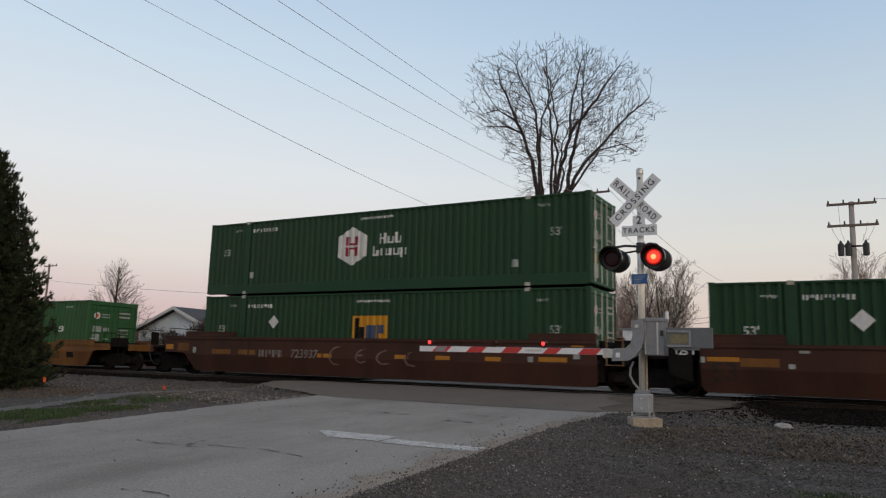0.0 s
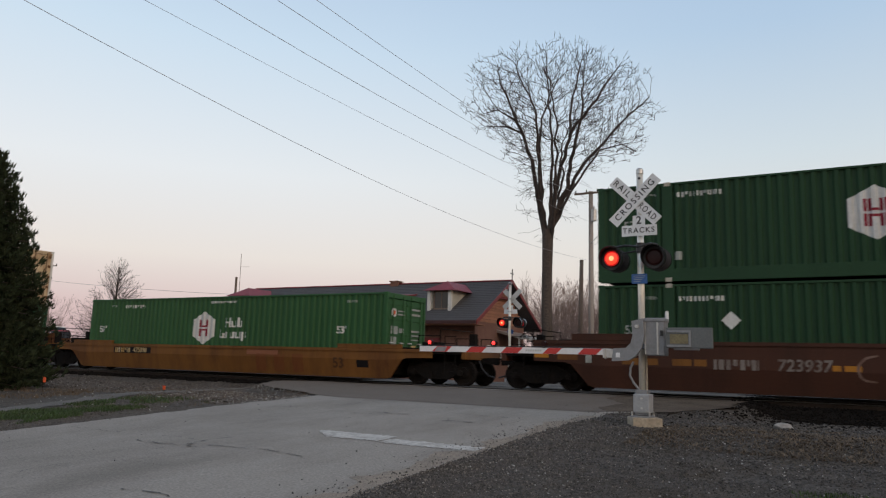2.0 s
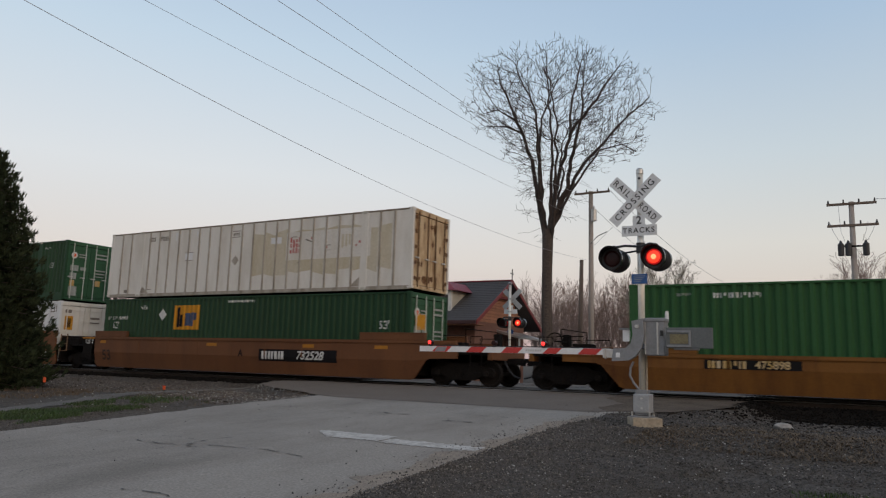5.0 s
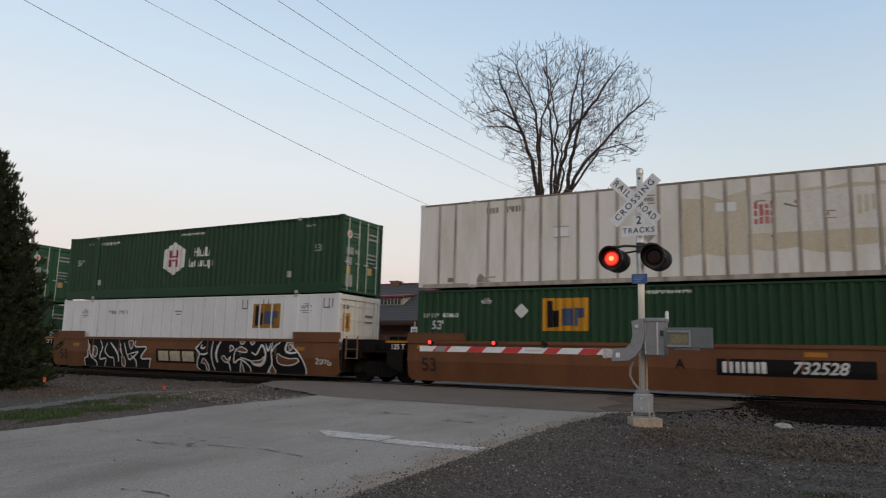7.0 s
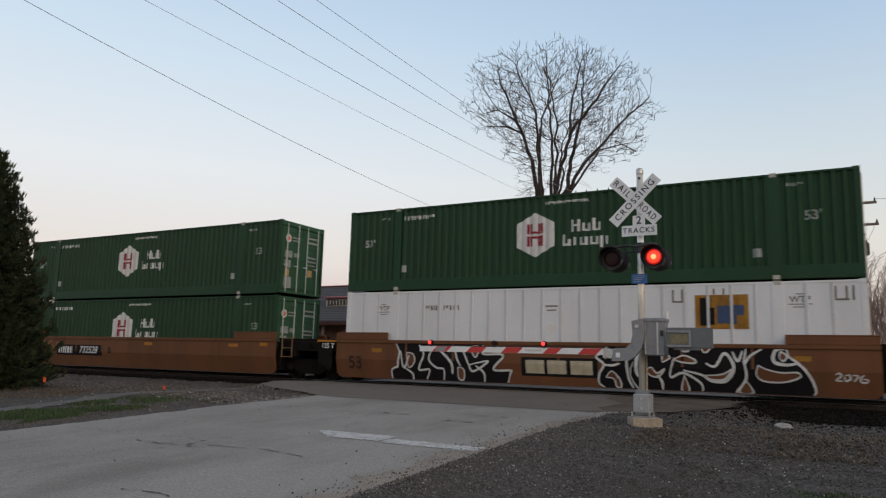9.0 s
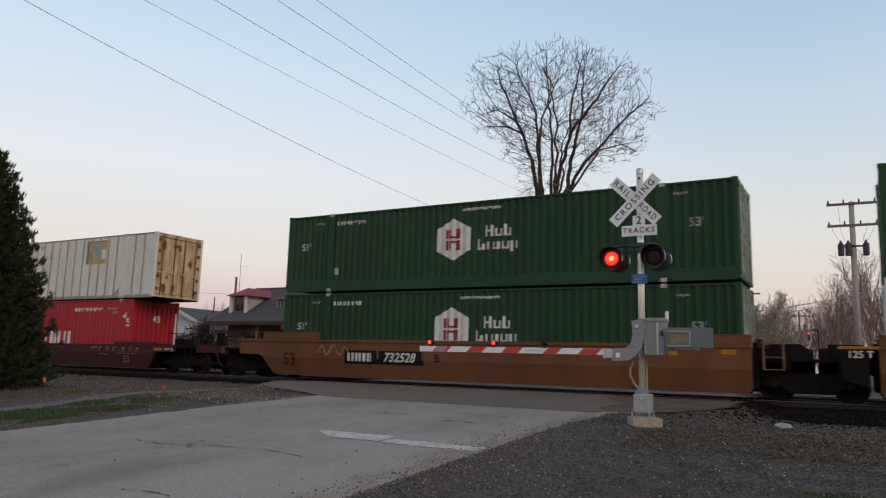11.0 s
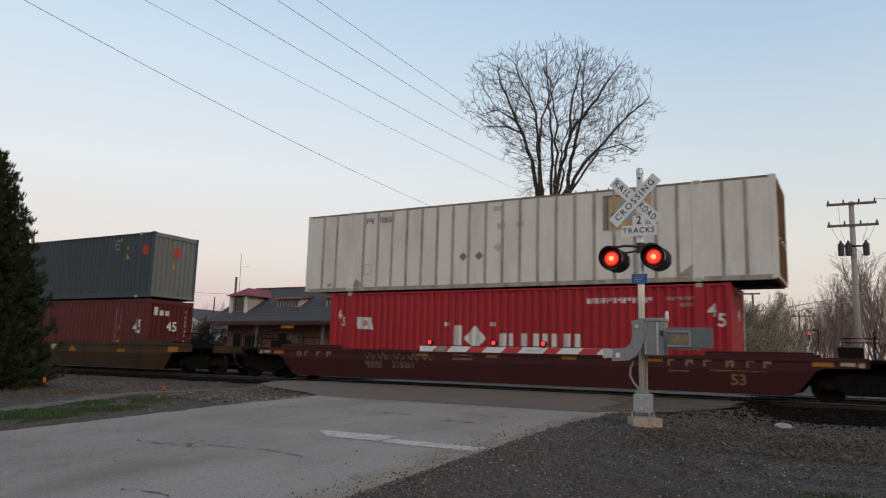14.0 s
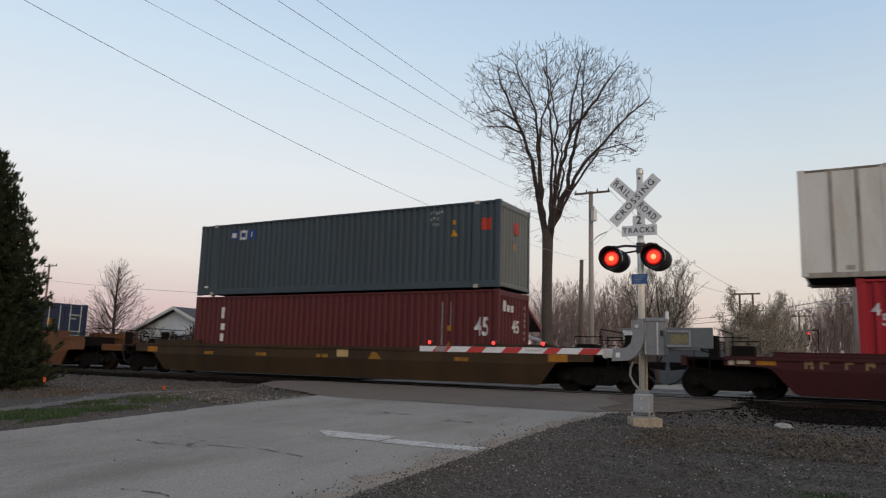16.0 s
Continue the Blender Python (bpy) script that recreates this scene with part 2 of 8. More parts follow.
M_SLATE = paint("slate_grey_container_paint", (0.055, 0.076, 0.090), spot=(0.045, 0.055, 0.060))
# same slate on the end that faces the afterglow, its light painted in as paler grey
M_SLATE_LIT = paint("slate_grey_lit_end", (0.17, 0.19, 0.185), spot=(0.11, 0.11, 0.10))
M_NAVY = paint("navy_container_paint", (0.030, 0.042, 0.080), spot=(0.025, 0.035, 0.06))
M_MARK = paint("white_lettering", (0.62, 0.62, 0.60), spot=(0.35, 0.36, 0.34), spot_scale=6)
M_MARK_DIM = paint("worn_white_lettering", (0.34, 0.36, 0.34), spot=(0.15, 0.17, 0.15), spot_scale=8, spot_amount=0.9)
M_CRIMSON = paint("crimson_marking", (0.26, 0.018, 0.035))
M_AMBER = paint("amber_marking", (0.52, 0.24, 0.016), spot=(0.3, 0.14, 0.02), spot_scale=5)
M_REFLECTOR = paint("amber_reflector_plate", (0.40, 0.17, 0.02), spot=(0.24, 0.10, 0.02), spot_scale=5)
M_BLOCK_CREAM = paint("worn_cream_marking", (0.45, 0.40, 0.29), spot=(0.28, 0.23, 0.15), spot_scale=5, spot_amount=0.8)
M_AMBER_WORN = paint("worn_amber_marking", (0.46, 0.30, 0.10), spot=(0.5, 0.45, 0.36), spot_scale=4, spot_amount=0.9)
M_AMBER_DULL = paint("grimy_amber_marking", (0.33, 0.16, 0.02), spot=(0.12, 0.06, 0.02), spot_scale=6, spot_amount=0.9)
M_STENCIL_PALE = paint("faint_chalk_paint", (0.19, 0.125, 0.10), spot=(0.08, 0.035, 0.022), spot_scale=6, spot_amount=0.9)
M_NUMBER_DIM = paint("dulled_number_paint", (0.21, 0.185, 0.165), spot=(0.07, 0.04, 0.03), spot_scale=9, spot_amount=0.9)
M_STENCIL_TAN = paint("worn_tan_stencil", (0.27, 0.18, 0.095), spot=(0.10, 0.045, 0.03), spot_scale=9, spot_amount=0.9)
M_FADED_ROSE = paint("faded_rose_marking", (0.36, 0.17, 0.17), spot=(0.5, 0.45, 0.44), spot_scale=9, spot_amount=0.9)
M_ROD = paint("bare_galvanised_rod", (0.50, 0.53, 0.49), spot=(0.28, 0.31, 0.27), spot_scale=7)
M_BLUE = paint("blue_marking", (0.03, 0.07, 0.24))
M_BLUE_DULL = paint("dull_blue_marking", (0.045, 0.075, 0.16), spot=(0.06, 0.06, 0.06), spot_scale=6, spot_amount=0.7)
M_DARK_WORN = paint("worn_dark_stencil", (0.055, 0.026, 0.012), spot=(0.12, 0.05, 0.014), spot_scale=6, spot_amount=0.8)
M_DARK_FIGURE = paint("worn_black_figure", (0.022, 0.016, 0.013), spot=(0.075, 0.034, 0.016), spot_scale=5, spot_amount=0.75)
M_BLACK_MARK = paint("black_marking", (0.011, 0.010, 0.011), spec=0.1)
M_CAST = mat("bare_corner_casting", (0.42, 0.40, 0.34), 0.7, spot=(0.2, 0.14, 0.09), spot_scale=8, grain=30)
M_UNDER = mat("black_grimy_steel", (0.010, 0.009, 0.0085), 0.9, spec=0.08, spot=(0.018, 0.013, 0.010), spot_scale=4, grain=20, grain_amount=0.4, bump=0.1)
M_WHEEL = mat("wheel_steel", (0.013, 0.011, 0.010), 0.85, 0.0, 0.12, spot=(0.022, 0.016, 0.012), spot_scale=5, grain=20)
M_CAR_BROWN = paint("weathered_brown_car_paint", (0.058, 0.0225, 0.0132), spot=(0.026, 0.0125, 0.009), spot_scale=0.7, spot_amount=0.8)
M_CAR_YELLOW = paint("rusty_yellow_car_paint", (0.185, 0.079, 0.017), spot=(0.080, 0.030, 0.011), spot_scale=1.1, spot_amount=0.95)
M_CAR_ORANGE = paint("brown_orange_car_paint", (0.148, 0.062, 0.026), spot=(0.085, 0.036, 0.018), spot_scale=0.8, spot_amount=0.7)
M_CAR_MAROON = paint("dark_maroon_car_paint", (0.060, 0.014, 0.015), spot=(0.03, 0.012, 0.011), spot_scale=0.9, spot_amount=0.7)
M_CAR_OLIVE = paint("grimy_olive_brown_car_paint", (0.058, 0.034, 0.015), spot=(0.025, 0.017, 0.012), spot_scale=0.8, spot_amount=0.8)
M_SHINGLE = mat("grey_shingles", (0.064, 0.063, 0.067), 0.9, spot=(0.046, 0.044, 0.047), spot_scale=0.8, grain=16, grain_amount=0.35, bump=0.3)
M_RED_ROOF = mat("red_metal_roof", (0.21, 0.022, 0.032), 0.6, grain=8, grain_amount=0.12, bump=0.05)
M_RED_TRIM = mat("red_trim", (0.20, 0.030, 0.030), 0.6, grain=8, bump=0.03)
M_BRICK = mat("red_brown_brick", (0.185, 0.092, 0.066), 0.9, spot=(0.115, 0.058, 0.044), spot_scale=3, grain=18, grain_amount=0.3, bump=0.3, per_piece=0.15)
M_WOOD_GABLE = mat("stained_gable_boards", (0.33, 0.15, 0.085), 0.8, spot=(0.16, 0.07, 0.045), spot_scale=1.5, grain=10, grain_amount=0.2, per_piece=0.15)
M_EAVE = mat("dark_maroon_trim", (0.055, 0.018, 0.017), 0.7, grain=8, bump=0.03)
M_CREAM = mat("cream_siding", (0.46, 0.43, 0.36), 0.8, grain=6, grain_amount=0.1)
M_PALE_BLUE = mat("pale_blue_siding", (0.60, 0.65, 0.68), 0.8, grain=6, grain_amount=0.08)
M_GLASS = mat("dark_window_glass", (0.02, 0.022, 0.028), 0.08, grain=2, grain_amount=0.1, bump=0)
M_TRIM_WHITE = mat("white_trim", (0.62, 0.61, 0.58), 0.7, grain=8, grain_amount=0.08)
M_CHROME_DARK = mat("transformer_paint", (0.03, 0.03, 0.034), 0.5, bump=0.03)
M_BLUE_METAL = mat("blue_grey_cladding", (0.105, 0.118, 0.13), 0.6, grain=5, grain_amount=0.12)
M_RED_PAINT = mat("red_vehicle_paint", (0.28, 0.03, 0.045), 0.35, grain=4, grain_amount=0.1, bump=0)


# ---- mesh helpers ----
def thing(name, m, label, category, group="", kind=""):
    ob = new(name)
    ob.empty_display_size = 0.2
    ob.matrix_world = m
    return tagged(ob, label, category, group, kind)


def finish(name, bm, material, smooth=False):
    me = bpy.data.meshes.new(name)
    bmesh.ops.recalc_face_normals(bm, faces=bm.faces)
    bm.to_mesh(me)
    bm.free()
    if smooth:
        for f in me.polygons:
            f.use_smooth = True
    for one in (material if isinstance(material, (list, tuple)) else [material]):
        me.materials.append(one)
    return me


def part(name, bm, material, parent, label="", smooth=False, at=None):
    ob = new(name, finish(name, bm, material, smooth))
    ob.parent = parent
    if at is not None:
        ob.matrix_local = at
    return tagged(ob, label)


def solo(name, bm, material, label, category, group="", kind="", smooth=False, at=None):
    ob = new(name, finish(name, bm, material, smooth))
    if at is not None:
        ob.matrix_world = at
    return tagged(ob, label, category, group, kind)


def raw(name, verts, faces, material):
    me = bpy.data.meshes.new(name)
    me.from_pydata(verts, [], faces)
    me.materials.append(material)
    return me


def B(*boxes, bevel=0.0, bm=None):
    """A bmesh of boxes (x0, x1, y0, y1, z0, z1)."""
    bm = bm or bmesh.new()
    for x0, x1, y0, y1, z0, z1 in boxes:
        v = [bm.verts.new((x, y, z)) for x in (x0, x1) for y in (y0, y1) for z in (z0, z1)]
        made = [bm.faces.new([v[i] for i in f]) for f in ((0, 1, 3, 2), (4, 6, 7, 5), (0, 4, 5, 1), (2, 3, 7, 6), (0, 2, 6, 4), (1, 5, 7, 3))]
        if bevel:
            edges = list({e for f in made for e in f.edges})
            bmesh.ops.bevel(bm, geom=edges, offset=bevel, segments=2, affect="EDGES", profile=0.6)
    return bm


def C(p0, p1, r0, r1=None, n=16, bm=None, caps=True):
    """Adds a tapered cylinder from p0 to p1."""
    bm = bm or bmesh.new()
    r1 = r0 if r1 is None else r1
    p0, p1 = Vector(p0), Vector(p1)
    q = (p1 - p0).to_track_quat("Z", "Y")
    rings = []
    for p, r in ((p0, r0), (p1, r1)):
        rings.append([bm.verts.new(p + q @ Vector((r * math.cos(2 * math.pi * i / n), r * math.sin(2 * math.pi * i / n), 0))) for i in range(n)])
    for i in range(n):
        bm.faces.new((rings[0][i], rings[0][(i + 1) % n], rings[1][(i + 1) % n], rings[1][i]))
    if caps:
        bm.faces.new(rings[0][::-1])
        bm.faces.new(rings[1])
    return bm


def tube(pts, r, n=6, bm=None):
    """One bent rod through pts."""
    bm = bm or bmesh.new()
    pts = [Vector(p) for p in pts]
    side, rings = None, []
    for i, p in enumerate(pts):
        d = (pts[min(i + 1, len(pts) - 1)] - pts[max(i - 1, 0)]).normalized()
        side = d.orthogonal().normalized() if side is None else (side - d * side.dot(d)).normalized()
        other = d.cross(side)
        rings.append([bm.verts.new(p + (side * math.cos(6.28319 * k / n) + other * math.sin(6.28319 * k / n)) * r) for k in range(n)])
    for a, b in zip(rings, rings[1:]):
        for k in range(n):
            bm.faces.new((a[k], a[(k + 1) % n], b[(k + 1) % n], b[k]))
    bm.faces.new(rings[0][::-1]), bm.faces.new(rings[-1])
    return bm


def slab(pts, y0, y1, bm=None):
    """A plate with the outline pts (x, z), from y0 to y1."""
    bm = bm or bmesh.new()
    a = [bm.verts.new((x, y0, z)) for x, z in pts]
    b = [bm.verts.new((x, y1, z)) for x, z in pts]
    bm.faces.new(a)
    bm.faces.new(b[::-1])
    n = len(pts)
    for i in range(n):
        bm.faces.new((a[i], b[i], b[(i + 1) % n], a[(i + 1) % n]))
    return bm


def turned(profile, n=28, bm=None, axis="Y", at=(0, 0, 0)):
    """A solid of revolution; profile (along the axis, radius)."""
    bm = bm or bmesh.new()
    rings = []
    for u, r in profile:
        ring = []
        for i in range(n):
            c, s = r * math.cos(2 * math.pi * i / n), r * math.sin(2 * math.pi * i / n)
            ring.append(bm.verts.new((at[0] + c, at[1] + u, at[2] + s) if axis == "Y" else (at[0] + c, at[1] + s, at[2] + u)))
        rings.append(ring)
    for a, b in zip(rings, rings[1:]):
        for i in range(n):
            bm.faces.new((a[i], a[(i + 1) % n], b[(i + 1) % n], b[i]))
    bm.faces.new(rings[0])
    bm.faces.new(rings[-1][::-1])
    return bm


def text_bm(words, size, shear=0.0, bold=0.022, space=1.0):
    """Flat lettering in the xz plane, centred, as a bmesh that faces -y."""
    cu = bpy.data.curves.new("lettering", "FONT")
    cu.body, cu.size, cu.align_x, cu.align_y, cu.shear, cu.offset = words, size, "CENTER", "CENTER", shear, size * bold
    cu.space_character = space
    ob = bpy.data.objects.new("lettering", cu)
    scene.collection.objects.link(ob)
    bpy.context.view_layer.update()
    me = bpy.data.meshes.new_from_object(ob.evaluated_get(bpy.context.evaluated_depsgraph_get()))
    bm = bmesh.new()
    bm.from_mesh(me)
    bpy.data.objects.remove(ob)
    bpy.data.meshes.remove(me)
    bpy.data.curves.remove(cu)
    for v in bm.verts:
        v.co = Vector((v.co.x, 0, v.co.y))
    return bm


def flat(polys, bm=None):
    """Flat outlines (x, z) as faces in the xz plane."""
    bm = bm or bmesh.new()
    for pts in polys:
        bm.faces.new([bm.verts.new((x, 0, z)) for x, z in pts])
    return bm


def rect(x0, x1, z0, z1):
    return [(x0, z0), (x1, z0), (x1, z1), (x0, z1)]


def drape(bm, breaks, depth, proud=0.005, fold=None):
    """Lays flat marks on a folded wall: cut at the folds, then set back to depth(x, z)."""
    if bm.verts:
        x0, x1 = min(v.co.x for v in bm.verts), max(v.co.x for v in bm.verts)
        for x in breaks:
            if x0 < x < x1:
                bmesh.ops.bisect_plane(bm, geom=bm.verts[:] + bm.edges[:] + bm.faces[:], plane_co=(x, 0, 0), plane_no=(1, 0, 0))
        if fold and min(v.co.z for v in bm.verts) < fold < max(v.co.z for v in bm.verts):
            bmesh.ops.bisect_plane(bm, geom=bm.verts[:] + bm.edges[:] + bm.faces[:], plane_co=(0, 0, fold), plane_no=(0, 0, 1))
        for v in bm.verts:
            v.co.y = depth(v.co.x, v.co.z) - proud
    return bm


# ---- ground, road and tracks ----
random.seed(4)


def lerp_at(v, xs, ys):
    return float(np.interp(v, xs, ys))


ROAD_Y, ROAD_Z = [-40, 0, 7, 15, 19.5, 29.5, 36, 60, 90], [-1.7, -1.0, -0.68, -0.30, -0.05, -0.04, -0.28, -0.5, -0.6]
SIDE_Y, SIDE_Z = [-40, 0, 7, 13, 17, 19.2, 20.6, 28.6, 30.2, 60, 90], [-1.75, -1.06, -0.74, -0.33, -0.36, -0.36, -0.19, -0.19, -0.42, -0.6, -0.7]
XR_Y, XR_X = [-40, 5.5, 9, 13, 16, 17.2, 18, 19.2, 30, 33, 90], [-4.8, -4.75, -4.85, -4.95, -4.65, -3.5, -2.95, -2.8, -3.0, -4.9, -4.9]
XL_Y, XL_X = [-40, 9, 13, 15, 16.2, 16.7, 17.3, 18.2, 20, 29.2, 31, 90], [-12.8, -13.05, -13.2, -13.1, -13.0, -13.9, -15.6, -17.0, -17.8, -17.0, -13.6, -13.6]


def road_z(y):
    return lerp_at(y, ROAD_Y, ROAD_Z)


def ground_z(x, y):
    zs, zr = lerp_at(y, SIDE_Y, SIDE_Z), road_z(y) - 0.02
    out = max(x - lerp_at(y, XR_Y, XR_X), lerp_at(y, XL_Y, XL_X) - x)
    k = min(max((out - 0.1) / 1.1, 0), 1)
    k = k * k * (3 - 2 * k)
    if x > -8 and y < 16 and out > -0.02:
        zr += 0.034
    rough = 0.035 * noise.noise((x * 0.6, y * 0.6, 3)) + 0.02 * noise.noise((x * 1.9, y * 1.9, 7)) if -40 < x < 15 and y < 32 else 0
    return zr + (zs - zr) * k + rough * k - (0.05 if out < -0.15 else 0)


def graded(stops):
    """A run of coordinates: pairs of (from, step) up to the last value."""
    out = []
    for (a, step), (b, _) in zip(stops, stops[1:]):
        n = max(1, round((b - a) / step))
        out += [a + (b - a) * i / n for i in range(n)]
    return out + [stops[-1][0]]


def build_ground():
    xs = graded([(-3000, 800), (-600, 120), (-120, 12), (-48, 3), (-24, 0.6), (-12.5, 2.4), (-5.6, 0.3), (8, 3), (30, 15), (120, 120), (600, 800), (3000, 0)])
    ys = graded([(-300, 60), (-40, 8), (-2, 0.7), (4, 0.3), (21, 0.7), (36, 3), (60, 10), (120, 120), (600, 800), (4000, 0)])
    verts = [(x, y, ground_z(x, y)) for y in ys for x in xs]
    n = len(xs)
    faces = [(j * n + i, j * n + i + 1, (j + 1) * n + i + 1, (j + 1) * n + i) for j in range(len(ys) - 1) for i in range(n - 1)]
    ob = new("ground", raw("ground", verts, faces, M_GROUND))
    for f in ob.data.polygons:
        f.use_smooth = True
    tagged(ob, "grey-brown gravel and dirt ground beside the crossing", "ground", kind="structure")


def strip(name, x_left, x_right, ys, z_of, material, label, category, cols=14, ragged=0.0):
    verts, faces = [], []
    for j, y in enumerate(ys):
        a, b = x_left(y), x_right(y)
        a += ragged * noise.noise((0.0, y * 1.7, 2)) + ragged * 0.5 * noise.noise((0, y * 6, 5))
        b += ragged * noise.noise((9.0, y * 1.7, 4)) + ragged * 0.5 * noise.noise((9, y * 6, 8))
        for i in range(cols + 1):
            x = a + (b - a) * i / cols
            verts.append((x, y, z_of(x, y)))
    n = cols + 1
    for j in range(len(ys) - 1):
        for i in range(cols):
            faces.append((j * n + i, j * n + i + 1, (j + 1) * n + i + 1, (j + 1) * n + i))
    ob = new(name, raw(name, verts, faces, material))
    for f in ob.data.polygons:
        f.use_smooth = True
    return tagged(ob, label, category, kind="structure")


def road_top(x, y):
    return road_z(y) + 0.006 * noise.noise((x * 0.5, y * 0.5, 1))


def build_road():
    ys = graded([(-40, 2), (2, 0.15), (21, 0.4), (34, 2), (90, 0)])
    strip("road", lambda y: lerp_at(y, XL_Y, XL_X), lambda y: lerp_at(y, XR_Y, XR_X), ys, road_top, M_ROAD,
          "worn grey asphalt road with cracks and patches", "road", 24, 0.14)
    # darker resurfaced apron next to the rails
    strip("road_apron", lambda y: lerp_at(y, [15.9, 16.2, 16.7, 17.3, 18.2, 20.9], [-12.2, -13.15, -14.1, -15.8, -17.2, -18.0]), lambda y: lerp_at(y, XR_Y, XR_X) + 0.12 - 0.5 * max(0, 17.2 - y), graded([(15.9, 0.2), (20.9, 0)]),
          lambda x, y: road_top(x, y) + 0.006, M_PATCH, "darker asphalt apron along the rails", "road", 20, 0.34)
    # sandy margin where gravel drifts over the asphalt
    strip("road_margin", lambda y: lerp_at(y, XR_Y, XR_X) - 0.40 + 0.34 * noise.noise((1, y * 0.7, 6)) + 0.2 * noise.noise((1, y * 3, 6)), lambda y: lerp_at(y, XR_Y, XR_X) + 0.02, graded([(1.5, 0.12), (15.2, 0)]),
          lambda x, y: road_top(x, y) + 0.005, M_DUST, "sandy brown margin along the asphalt edge", "road", 5, 0.22)
    # oily dirt drifted over the eastern end of the apron
    strip("dirt_drift", lambda y: -4.9 + 0.5 * noise.noise((3, y * 0.8, 6)) - 0.25 * (y - 16), lambda y: lerp_at(y, XR_Y, XR_X) + 0.16, graded([(16.4, 0.12), (20.9, 0)]),
          lambda x, y: road_top(x, y) + 0.012, M_DRIFT, "dark dirt drifted over the asphalt by the rails", "road", 8, 0.3)
    # crossing surface between and behind the rails
    for y0, y1 in ((TRACK_Y - 0.62, TRACK_Y + 0.62), (TRACK_Y + 0.84, FAR_TRACK_Y - 0.84), (FAR_TRACK_Y - 0.62, FAR_TRACK_Y + 0.62), (FAR_TRACK_Y + 0.84, 29.2)):
        ob = new("crossing_panel", finish("crossing_panel", B((-17.2, -3.3, y0, y1, -0.16, -0.015), bevel=0.01), M_PATCH))
        tagged(ob, "asphalt crossing panel between the rails", "crossing panel", kind="structure")
    # stop line, worn in two pieces
    for k, (x0, x1, y0, y1) in enumerate(((-8.40, -6.80, 9.94, 10.58), (-6.74, -5.02, 9.86, 10.30))):
        r = random.Random(k)
        n = 70
        front = [(x0 + (x1 - x0) * i / n, y0 + r.uniform(-0.02, 0.05) + 0.10 * noise.noise((i * 0.35, k, 1)) + (0.0 if i > 24 or k else 0.022 * (24 - i))) for i in range(n + 1)]
        back = [(x0 + (x1 - x0) * i / n, y1 + r.uniform(-0.05, 0.02) + 0.08 * noise.noise((i * 0.3, k, 9))) for i in range(n + 1)]
        verts = [(x, y, road_top(x, y) + 0.008) for x, y in front + back]
        faces = [(i, i + 1, n + 2 + i, n + 1 + i) for i in range(n)]
        ob = new("stop_line", raw("stop_line", verts, faces, M_PAINT))
        tagged(ob, "worn white painted stop line on the asphalt", "road marking", "stop line pieces", "structure")
    # cracks and seams
    r = random.Random(5)
    verts, faces = [], []

    def crack(x, y, dx, dy, n, w):
        base = len(verts)
        n, phase = n * 2, r.uniform(0, 40)
        for i in range(n):
            ww = w * max(0.06, 0.45 + 1.5 * noise.noise((i * 0.33 + phase, 2, 11))) * (1 if 0 < i < n - 1 else 0.1)
            nx, ny = -dy, dx
            verts.extend([(x - nx * ww, y - ny * ww, road_top(x, y) + 0.010), (x + nx * ww, y + ny * ww, road_top(x, y) + 0.010)])
            x += dx * 0.07 + r.uniform(-0.035, 0.035)
            y += dy * 0.07 + r.uniform(-0.035, 0.035)
        for i in range(n - 1):
            if noise.noise((i * 0.21 + phase, 7, 3)) < -0.12:
                continue
            faces.append((base + 2 * i, base + 2 * i + 1, base + 2 * i + 3, base + 2 * i + 2))

    for x, y, n, w in ((-12.6, 8.5, 10, 0.02), (-11.4, 8.6, 16, 0.022), (-10.2, 8.1, 10, 0.025), (-9.2, 8.2, 6, 0.05), (-8.6, 8.3, 14, 0.02), (-11.9, 13.2, 22, 0.02), (-9.5, 13.5, 10, 0.035),
                       (-13.0, 15.2, 18, 0.03), (-10.5, 16.2, 16, 0.03), (-7.9, 14.2, 14, 0.02), (-7.4, 5.6, 8, 0.02), (-6.6, 4.9, 8, 0.02)):
        crack(x, y, 1, -0.02, n, w)
    for x, y, n, w in ((-9.2, 5.2, 10, 0.010), (-9.15, 7.6, 16, 0.012), (-9.1, 12.1, 12, 0.010), (-6.9, 3.0, 10, 0.015), (-11.6, 5.6, 12, 0.010), (-5.9, 12.0, 14, 0.014)):
        crack(x, y, -0.01, 1, n, w)
    crack(-6.95, 4.55, 1, 0.1, 5, 0.16)
    crack(-7.3, 12.9, 1, 0, 5, 0.05)
    tagged(new("road_crack", raw("road_crack", verts, faces, M_TAR)), "dark tar-filled cracks across the asphalt", "road crack", kind="stuff")
    # walkway beside the road
    strip("walkway", lambda y: path_x(y) - 0.42, lambda y: path_x(y) + 0.42, graded([(-20, 2), (4, 0.3), (20, 0)]), lambda x, y: ground_z(x, y) + 0.02, M_WALKWAY,
          "dirty worn walkway beside the road", "walkway", 6, 0.24)


